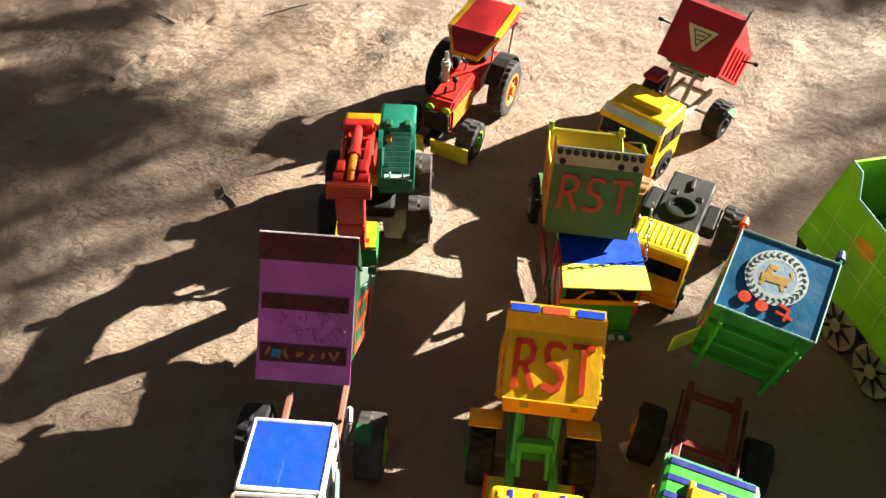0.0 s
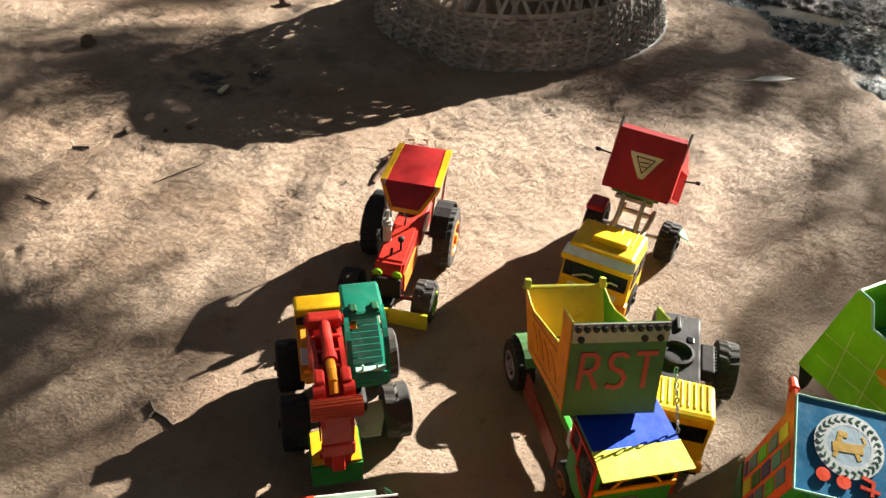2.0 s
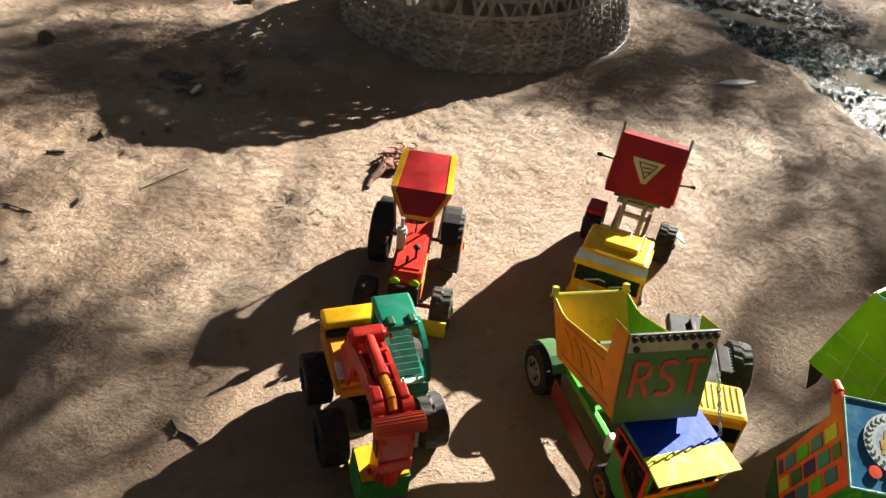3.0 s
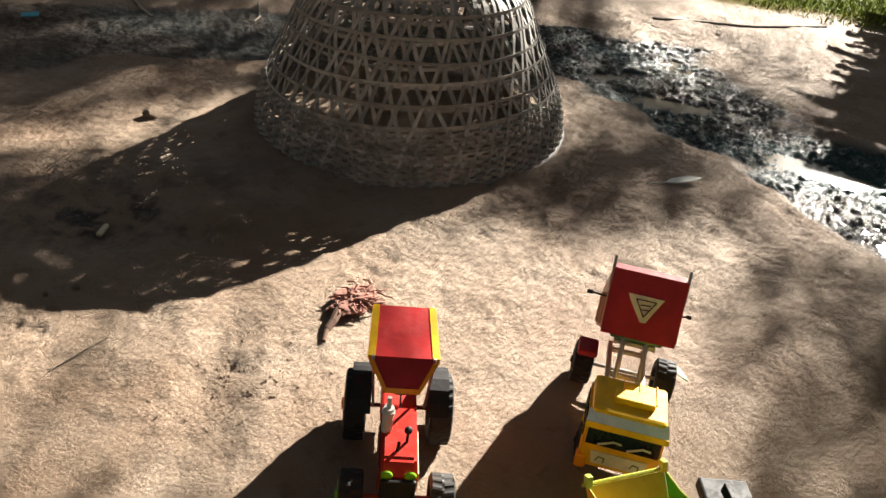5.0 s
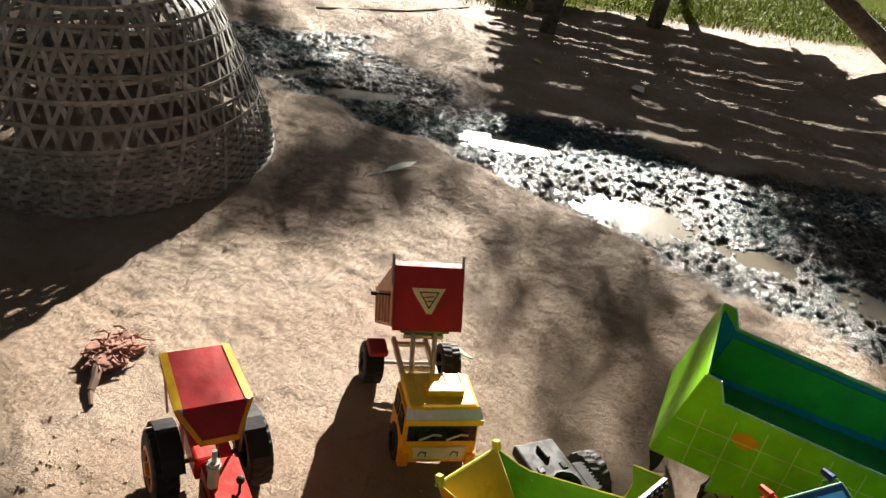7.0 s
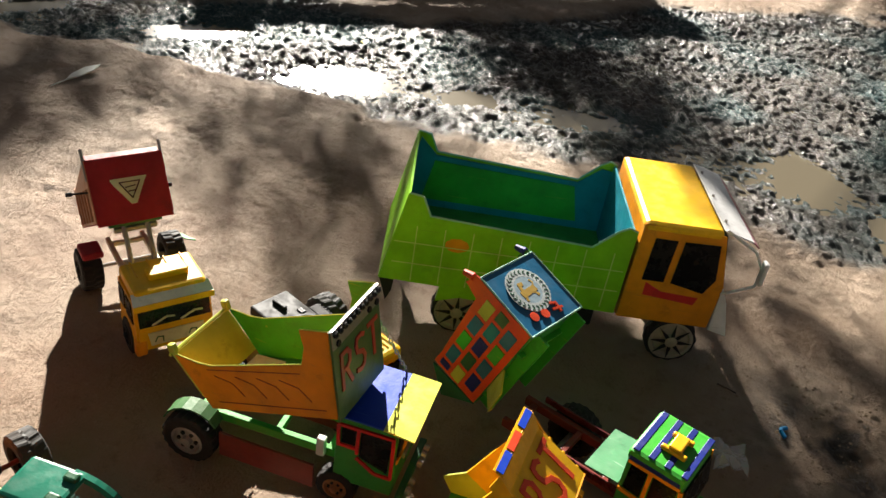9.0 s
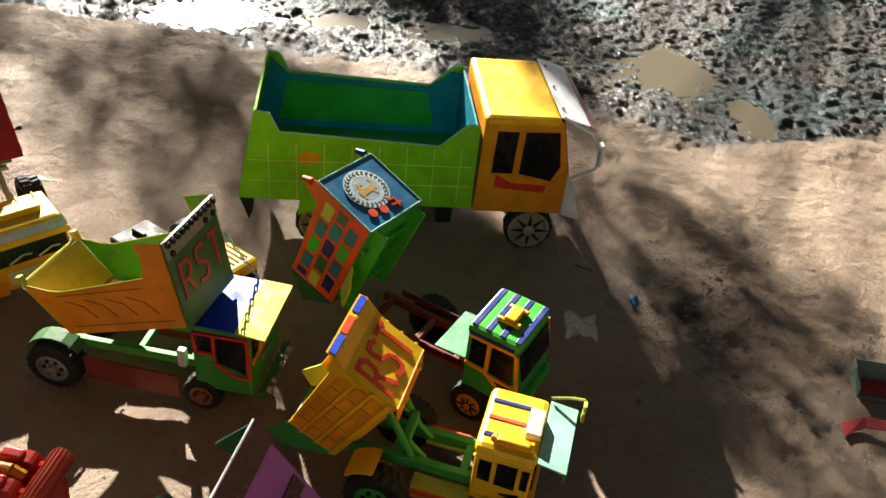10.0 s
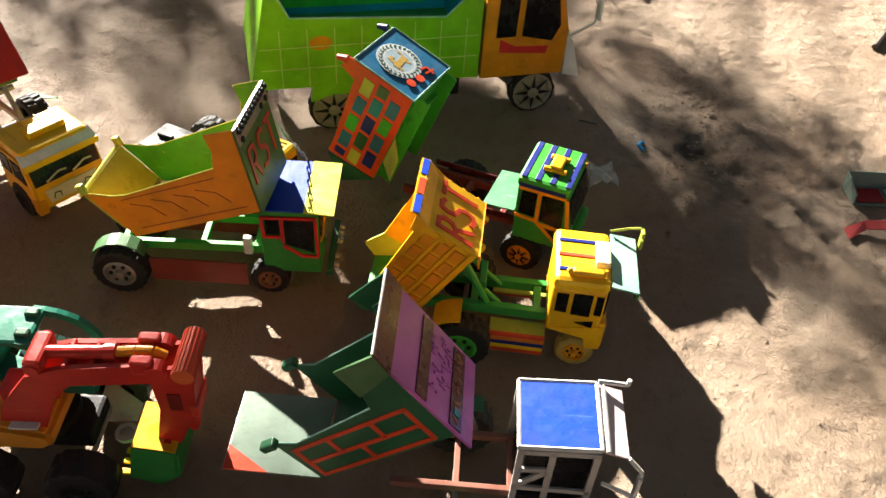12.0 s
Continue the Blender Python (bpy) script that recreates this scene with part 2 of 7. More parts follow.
def stroke(bm, m, pts, w, lift=0.0006):
    """A brush stroke along 2D points in the plane of m, a little proud of it."""
    for k, ((x0, y0), (x1, y1)) in enumerate(zip(pts, pts[1:])):
        d = Vector((x1 - x0, y1 - y0))
        if d.length < 1e-9:
            continue
        d.normalize()
        o = Vector((-d.y, d.x)) * (w / 2)
        e = d * (w * 0.30)
        q = [(x0 - e.x + o.x, y0 - e.y + o.y), (x1 + e.x + o.x, y1 + e.y + o.y), (x1 + e.x - o.x, y1 + e.y - o.y), (x0 - e.x - o.x, y0 - e.y - o.y)]
        top = [bm.verts.new(m @ Vector((u, v, lift + 0.00006 * (k % 3)))) for u, v in q]
        low = [bm.verts.new(m @ Vector((u, v, -0.001))) for u, v in q]
        bm.faces.new(top)
        bm.faces.new(low[::-1])
        for i in range(4):
            bm.faces.new((top[i], low[i], low[(i + 1) % 4], top[(i + 1) % 4]))
    return bm


LETTERS = {
    "R": [[(0, 0), (0.05, 1)], [(0.05, 1), (0.45, 1), (0.6, 0.85), (0.55, 0.62), (0.35, 0.5), (0.08, 0.5)], [(0.3, 0.5), (0.62, 0)]],
    "S": [[(0.62, 0.93), (0.45, 1), (0.15, 0.98), (0.06, 0.8), (0.12, 0.6), (0.5, 0.46), (0.62, 0.28), (0.52, 0.06), (0.3, 0), (0.02, 0.06)]],
    "T": [[(0, 1), (0.66, 1)], [(0.34, 1), (0.34, 0)]],
}


def letters(text, m, w, h, pen, parent, material):
    """Hand-painted capitals inside w x h, from the origin of m."""
    step = w / len(text)
    for i, ch in enumerate(text):
        bm = bm_new()
        for line in LETTERS[ch]:
            stroke(bm, m, [(i * step + 0.12 * step + u * step * 1.02, v * h) for u, v in line], pen)
        part("letter", bm, material, parent, "hand-painted capital letter " + ch)


def wheel(parent, x, y, r, w, tyre, rim_mat, rim_kind="bolts", lugs=18, side=None, rim=0.58):
    """A tyre with tread blocks and its rim, axle along y; side: the sign of the outer face."""
    s = side or (1 if y > 0 else -1)
    m = Matrix.Translation((x, y, r - 0.002))
    bm = bm_new()
    ri = r * rim
    n = lugs * 4
    prof = [(ri * 0.9, -w * 0.36, 0), (ri, -w / 2, 0), (r * 0.86, -w / 2, 0), (r * 0.95, -w * 0.43, 1), (r * 0.965, -w * 0.05, 1), (r * 0.965, w * 0.05, 2), (r * 0.95, w * 0.43, 2), (r * 0.86, w / 2, 0), (ri, w / 2, 0), (ri * 0.9, w * 0.36, 0)]
    rings = []
    for pr, py, k in prof:
        ring = []
        for q in range(n):
            up = k and ((q + (2 if k == 2 else 0)) % 4 < 2)
            rr = pr * (1.04 if up else 1.0)
            a = 2 * math.pi * (q + (0.7 if abs(py) > w * 0.3 and k else 0)) / n
            ring.append(bm.verts.new(m @ Vector((rr * math.cos(a), py, rr * math.sin(a)))))
        rings.append(ring)
    for ra, rb in zip(rings, rings[1:]):
        for q in range(n):
            bm.faces.new((ra[q], ra[(q + 1) % n], rb[(q + 1) % n], rb[q]))
    t = part("wheel", bm, tyre, parent)
    bm = bm_new()
    yo = s * w * 0.40
    fm = m @ Matrix.Translation((0, yo, 0))
    lathe(bm, [(ri * 1.02, -0.004 * s), (ri * 1.02, 0.004 * s), (ri * 0.86, 0.005 * s), (ri * 0.78, 0.0), (ri * 0.34, 0.001 * s), (ri * 0.28, 0.008 * s), (ri * 0.1, 0.009 * s)], 28, fm)
    part("rim", bm, rim_mat, t)
    bm = bm_new()
    if rim_kind == "bolts":
        for k in range(6):
            a = 2 * math.pi * k / 6
            rod(bm, m @ Vector((ri * 0.56 * math.cos(a), yo, ri * 0.56 * math.sin(a))), m @ Vector((ri * 0.56 * math.cos(a), yo + 0.003 * s, ri * 0.56 * math.sin(a))), ri * 0.13, 8)
    else:
        base = m @ Vector((0, yo + 0.0065 * s, 0))
        out = []
        for k in range(8):
            for da, f in ((-0.20, 0.42), (0.0, 0.97), (0.20, 0.42)):
                a = 2 * math.pi * k / 8 + da
                out.append(base + Vector((math.cos(a), 0, math.sin(a))) * ri * f)
            a = 2 * math.pi * (k + 0.5) / 8
            out.append(base + Vector((math.cos(a), 0, math.sin(a))) * ri * 0.22)
        plate(bm, out, 0.002)
    part("hub_star" if rim_kind != "bolts" else "hub_bolts", bm, plastic_black, t)
    return t


def arc_guard(parent, x, z, r, y0, y1, a0, a1, mat, n=7):
    """One bent sheet over a wheel."""
    bm = bm_new()
    rows = []
    for k in range(n + 1):
        a = radians(a0 + (a1 - a0) * k / n)
        rows.append([bm.verts.new((x + q * math.cos(a), y, z + q * math.sin(a))) for q, y in ((r, y0), (r, y1), (r + 0.003, y1), (r + 0.003, y0))])
    for a, b in zip(rows, rows[1:]):
        for k in range(4):
            bm.faces.new((a[k], a[(k + 1) % 4], b[(k + 1) % 4], b[k]))
    bm.faces.new(rows[0])
    bm.faces.new(rows[-1][::-1])
    return part("mudguard", bm, mat, parent)


def bed_frame(hx, hz, phi, yaw=0.0, hy=0.0):
    """The frame of a tipped bed: x along its floor to the front, z off the floor."""
    return Matrix.Translation((hx, hy, hz)) @ Matrix.Rotation(radians(yaw), 4, "Z") @ Matrix.Rotation(-radians(phi), 4, "Y")


def sheet(parent, name, m, pts, thick, mat, label=""):
    return part(name, plate(bm_new(), [m @ Vector(p) for p in pts], thick), mat, parent, label)


def side_sheet(parent, m, y, prof, mat, name="side_wall", thick=0.0035, label=""):
    return sheet(parent, name, m, [(u, y, v) for u, v in prof], thick, mat, label)


def edge_wire(parent, m, pts, mat, r=0.0018, name="rolled_edge"):
    return part(name, pipe(bm_new(), [m @ Vector(p) for p in pts], r, 6), mat, parent)


def pane(parent, pts, mat=None, thick=0.003, name="window"):
    return part(name, plate(bm_new(), pts, thick), mat or film_and_void, parent, "dark window film")


def chassis(parent, x0, x1, y, z, mat, cross=(0.0,), h=0.012, w=0.008):
    for s in (-1, 1):
        part("chassis_rail", box(bm_new(), ((x0 + x1) / 2, s * y, z), (x1 - x0, w, h), bev=0.001), mat, parent)
    for c in cross:
        part("cross_member", box(bm_new(), (c, 0, z), (w, 2 * y - w, h * 0.7), bev=0.001), mat, parent)


def axle(parent, x, z, y, mat=None):
    part("axle", rod(bm_new(), (x, -y, z), (x, y, z), 0.004, 8), mat or steel, parent)


def cab_shell(parent, x0, x1, hw, z0, z1, mat, bev=0.006, name="cab"):
    return part(name, box(bm_new(), ((x0 + x1) / 2, 0, (z0 + z1) / 2), (x1 - x0, 2 * hw, z1 - z0), bev=bev), mat, parent)


def side_panes(parent, hw, panes):
    for s in (-1, 1):
        for pts in panes:
            pane(parent, [(x, s * (hw + 0.0006), z) for x, z in pts])


def bars(parent, hw, segs, mat, w=0.006, name="window_bar"):
    """Frame bars on both cab sides; segs are pairs of (x, z)."""
    for s in (-1, 1):
        for a, b in segs:
            d = Vector((b[0] - a[0], 0, b[1] - a[1]))
            n = Vector((-d.z, 0, d.x)).normalized() * (w / 2)
            A, B = Vector((a[0], s * (hw + 0.002), a[1])), Vector((b[0], s * (hw + 0.002), b[1]))
            part(name, plate(bm_new(), [A + n, B + n, B - n, A - n], 0.0035), mat, parent)


# ---- ground ----
def lattice_noise(x, y, seed):
    tab = np.random.RandomState(seed).rand(256, 256)
    xi, yi = np.floor(x).astype(int), np.floor(y).astype(int)
    fx, fy = x - xi, y - yi
    fx, fy = fx * fx * (3 - 2 * fx), fy * fy * (3 - 2 * fy)
    g = lambda a, b: tab[a % 256, b % 256]
    top = g(xi, yi) * (1 - fx) + g(xi + 1, yi) * fx
    low = g(xi, yi + 1) * (1 - fx) + g(xi + 1, yi + 1) * fx
    return (top * (1 - fy) + low * fy) * 2 - 1


def fbm(x, y, scale, seed, octaves=4, gain=0.5):
    out, amp, f = 0.0, 1.0, 1.0 / scale
    for k in range(octaves):
        out = out + amp * lattice_noise(x * f + 17.3 * k, y * f - 9.1 * k, seed + k)
        amp, f = amp * gain, f * 2.03
    return out


def sstep(a, b, v):
    t = np.clip((v - a) / (b - a), 0, 1)
    return t * t * (3 - 2 * t)


def gauss(x, y, cx, cy, sx, sy, deg=0.0):
    c, s = math.cos(radians(deg)), math.sin(radians(deg))
    u, v = (x - cx) * c + (y - cy) * s, -(x - cx) * s + (y - cy) * c
    return np.exp(-0.5 * ((u / sx) ** 2 + (v / sy) ** 2))


WATER = -0.020
PUDDLES = [(1.80, 2.24, 0.135, 0.085, -50), (1.56, 3.41, 0.10, 0.035, -25), (1.83, 2.82, 0.11, 0.05, -45), (2.24, 0.72, 0.15, 0.085, 10), (2.0, 0.45, 0.10, 0.05, 20), (1.99, 1.82, 0.07, 0.04, -60), (2.1, 1.45, 0.14, 0.07, -50), (1.42, 3.7, 0.08, 0.03, 0)]


def mud_mask(x, y):
    xin = np.interp(y, [-3, -0.6, 0.19, 0.44, 0.86, 1.35, 1.73, 1.96, 2.31, 2.66, 2.85, 3.22, 3.61, 3.75, 3.9], [2.4, 2.1, 1.86, 1.77, 1.68, 1.74, 1.67, 1.6, 1.54, 1.49, 1.50, 1.37, 1.22, 0.9, -2.6])
    thin = sstep(-0.2, 0.6, x)
    xout = np.interp(y, [-3, 0, 1.45, 1.9, 2.26, 2.75, 3.25, 3.83, 4.0, 4.3, 4.45], [5.8, 5.2, 4.0, 3.3, 2.6, 2.43, 2.0, 1.95, 2.05, 1.6, -2.5])
    d = np.minimum(x - xin, (xout - x) * 0.7) + 0.10 * fbm(x, y, 0.28, 40, 4)
    lobe = np.minimum(np.minimum(y - 3.93 - 0.38 * np.minimum(x, 0), 4.45 + 0.1 * x - y), 0.35 - x) + 0.08 * fbm(x, y, 0.22, 44, 4)
    d = np.maximum(d, lobe)
    return sstep(-0.03, 0.10, d) * sstep(-1.7, -1.1, x) * (0.72 + 0.28 * thin)


def ground_height(x, y):
    lump = fbm(x, y, 0.16, 11, 4, 0.55)
    h = 0.010 * fbm(x, y, 0.75, 3, 3) + 0.0056 * lump + 0.0030 * fbm(x, y, 0.045, 21, 4, 0.66)
    h = h - 0.005 * sstep(0.55, 1.0, fbm(x, y, 0.11, 33, 5, 0.68)) + 0.003 * sstep(0.75, 0.95, fbm(x, y, 0.022, 37, 2))
    h = h + 0.045 * gauss(x, y, 1.12, 2.85, 0.34, 0.42) - 0.022 * gauss(x, y, -0.15, 3.2, 0.35, 0.4)
    # drop to the west and slight rise by the lane, added to shift cast shadows
    h = h - 0.012 * sstep(0.10, 0.50, -x) * sstep(-2.5, -2.0, -y) + 0.014 * gauss(x, y, 0.55, 0.42, 0.22, 0.18)
    # dents and trodden hollows
    for cx, cy, sx, sy, dz in ((0.93, 0.60, 0.06, 0.05, -0.016), (0.86, 0.52, 0.05, 0.07, -0.012), (0.99, 0.52, 0.05, 0.04, 0.012), (0.62, 0.42, 0.05, 0.03, -0.010), (0.52, 0.45, 0.03, 0.05, -0.008),
                           (-0.23, 2.02, 0.035, 0.10, -0.014), (-0.15, 2.1, 0.10, 0.03, -0.010), (-0.45, 2.70, 0.12, 0.09, -0.020), (-0.62, 2.72, 0.10, 0.05, 0.016), (0.55, 0.30, 0.09, 0.05, -0.010), (0.70, 0.33, 0.07, 0.06, 0.008), (1.1, 0.35, 0.1, 0.06, 0.010)):
        h = h + dz * gauss(x, y, cx, cy, sx, sy)
    h = h + 0.011 * gauss(x, y, 0.90, 0.48, 0.22, 0.22) * fbm(x, y, 0.085, 47, 4, 0.6)
    # gentle under the standing toys
    flat = np.clip(gauss(x, y, 0.35, 1.05, 0.42, 0.42) + gauss(x, y, 0.95, 1.2, 0.25, 0.35) + gauss(x, y, 0.3, 1.75, 0.45, 0.3) + gauss(x, y, -0.06, 1.45, 0.2, 0.2), 0, 1)
    h = h * (1 - 0.6 * flat)
    w = mud_mask(x, y)
    ridged = 1 - np.abs(fbm(x, y, 0.034, 60, 4, 0.68))
    clods = 0.011 * (ridged - 0.62) + 0.0065 * fbm(x, y, 0.028, 75, 3, 0.6) + 0.010 * fbm(x, y, 0.35, 81, 2)
    h = h * (1 - w) + w * (clods - 0.006)
    for cx, cy, sx, sy, deg in PUDDLES:
        h = h - 0.032 * gauss(x, y, cx, cy, sx, sy, deg)
    return h, w


def axis_steps(lo, hi, step, far):
    core = list(np.arange(lo, hi + step / 2, step))
    out_hi, out_lo, d = [], [], step
    a, b = core[-1], core[0]
    while a < far:
        d *= 1.16
        a, b = a + d, b - d
        out_hi.append(a)
        out_lo.append(b)
    return np.array(out_lo[::-1] + core + out_hi)


def build_ground():
    xs, ys = axis_steps(-1.4, 4.8, 0.0078, 400), axis_steps(-0.4, 4.5, 0.0078, 400)
    X, Y = np.meshgrid(xs, ys, indexing="xy")
    H, W = ground_height(X, Y)
    far = sstep(8, 30, np.hypot(X, Y - 2))
    H = H * (1 - far)
    n, k = len(ys), len(xs)
    co = np.stack([X, Y, H], -1).reshape(-1, 3)
    i = np.arange(n * k).reshape(n, k)
    quads = np.stack([i[:-1, :-1], i[:-1, 1:], i[1:, 1:], i[1:, :-1]], -1).reshape(-1, 4)
    me = bpy.data.meshes.new("ground")
    me.vertices.add(len(co))
    me.vertices.foreach_set("co", co.ravel())
    me.loops.add(quads.size)
    me.loops.foreach_set("vertex_index", quads.ravel())
    me.polygons.add(len(quads))
    me.polygons.foreach_set("loop_start", np.arange(0, quads.size, 4))
    me.polygons.foreach_set("use_smooth", np.ones(len(quads), bool))
    me.update()
    # damp patches; the last term paints the shading of trodden dents into the soil
    damp_and_dent_shade = 1.0 * gauss(X, Y, -0.47, 2.74, 0.19, 0.10) + 0.7 * gauss(X, Y, 0.93, 0.58, 0.10, 0.08) + 0.35 * gauss(X, Y, -0.30, 2.95, 0.3, 0.1) + 0.40 * gauss(X, Y, 0.90, 0.45, 0.22, 0.20)
    W = np.clip(W + damp_and_dent_shade * sstep(-0.3, 0.6, fbm(X, Y, 0.06, 52, 4, 0.65)), 0, 1)
    for key, val in (("wet", W), ("green", sstep(0.0, 0.5, Y - 4.10 - 0.45 * np.maximum(0, 3.8 - X) + 0.55 * np.maximum(0, X - 4.2) + 0.15 * fbm(X, Y, 0.6, 90, 3)) * sstep(2.0, 3.0, X))):
        a = me.attributes.new(key, "FLOAT", "POINT")
        a.data.foreach_set("value", val.ravel().astype(np.float32))
    me.materials.append(soil)
    return tagged(new("ground", me), "trodden brown earth with wet dark mud", "ground", kind="structure")


build_ground()


def gz(x, y):
    return float(ground_height(np.array([x]), np.array([y]))[0][0])


bm = bm_new()
plate(bm, [(1.1, -0.9, WATER), (3.4, -0.9, WATER), (3.4, 3.95, WATER), (1.1, 3.95, WATER)], 0.002)
water = part("water", bm, water_surface, None)
tagged(water, "muddy puddle water lying in the wet earth", "puddle", kind="structure")


# ---- woven basket ----
def basket():
    root = thing("basket", 0.47, 3.28, 0, "large upturned woven bamboo poultry basket standing on the earth", "basket", z=0.0, lean=0.0, tilt=-3.5)
    Z = [0, 0.06, 0.12, 0.20, 0.30, 0.40, 0.45, 0.485, 0.515, 0.535, 0.55]
    R = [0.505, 0.497, 0.48, 0.445, 0.398, 0.355, 0.325, 0.280, 0.215, 0.15, 0.09]
    rad = lambda z: float(np.interp(z, Z, R))

    def ribbon(name, pts, outs, width_dirs, w, th):
        bm = bm_new()
        rows = []
        for p, o, d in zip(pts, outs, width_dirs):
            p, o, d = Vector(p), Vector(o), Vector(d)
            rows.append([bm.verts.new(p + d * w / 2 + o * th / 2), bm.verts.new(p - d * w / 2 + o * th / 2), bm.verts.new(p - d * w / 2 - o * th / 2), bm.verts.new(p + d * w / 2 - o * th / 2)])
        for a, b in zip(rows, rows[1:]):
            for k in range(4):
                bm.faces.new((a[k], a[(k + 1) % 4], b[(k + 1) % 4], b[k]))
        return part(name, bm, cane, root)

    rnd = random.Random(5)
    NS = 64
    # dense weave at the foot
    rows = 15
    for k in range(rows):
        z = 0.006 + k * 0.0106
        n = NS * 6
        pts, outs, ds = [], [], []
        for i in range(n + 1):
            a = 2 * math.pi * i / n
            wave = 0.0055 * math.cos(NS * a + math.pi * k)
            zz = z + 0.0014 * math.sin(3 * a + 0.4 * k) + 0.0006 * math.sin(11 * a + 2 * k)
            r = rad(zz) + wave
            pts.append((r * math.cos(a), r * math.sin(a), zz))
            outs.append((math.cos(a), math.sin(a), 0.15))
            ds.append((0, 0, 1))
        ribbon("weaver", pts, outs, ds, 0.0112, 0.0026)
    # double hoops of the open part
    for z in (0.165, 0.215, 0.27, 0.325, 0.38, 0.432, 0.475, 0.512):
        for off in (0.0035, -0.0035):
            n = 120
            ph = rnd.uniform(0, 6)
            pts, outs, ds = [], [], []
            for i in range(n + 1):
                a = 2 * math.pi * i / n
                zz = z + 0.006 * math.sin(2 * a + ph) + (0.006 if off > 0 else -0.004)
                r = rad(zz) + off
                pts.append((r * math.cos(a), r * math.sin(a), zz))
                outs.append((math.cos(a), math.sin(a), 0.3))
                ds.append((0, 0, 1))
            ribbon("hoop", pts, outs, ds, 0.010, 0.0025)
    # leaning slats crossing to triangles
    for fam in (1, -1):
        for k in range(58):
            a0 = 2 * math.pi * (k + (0.0 if fam > 0 else 0.28)) / 58 + rnd.uniform(-0.02, 0.02)
            sweep = fam * rnd.uniform(0.62, 0.76)
            pts, outs, ds = [], [], []
            for i in range(25):
                t = i / 24
                z = 0.01 + t * 0.537
                a = a0 + sweep * ((0.873 * t) ** 1.25) * 0.88 + 0.01 * math.sin(9 * t + k)
                r = rad(z) + fam * 0.0012 + 0.001
                pts.append((r * math.cos(a), r * math.sin(a), z))
                outs.append((math.cos(a), math.sin(a), 0.3))
                ds.append((-math.sin(a), math.cos(a), 0))
            ribbon("slat", pts, outs, ds, rnd.uniform(0.0095, 0.0130), 0.0022)
    bm = bm_new()
    pts = [(0.088 * math.cos(2 * math.pi * i / 20), 0.088 * math.sin(2 * math.pi * i / 20), 0.555) for i in range(21)]
    part("top_ring", pipe(bm, pts, 0.011, 8), cane, root)
    bm = bm_new()
    pts = [(0.507 * math.cos(2 * math.pi * i / 60), 0.507 * math.sin(2 * math.pi * i / 60), 0.006) for i in range(61)]
    part("foot_ring", pipe(bm, pts, 0.007, 6), cane, root)


basket()


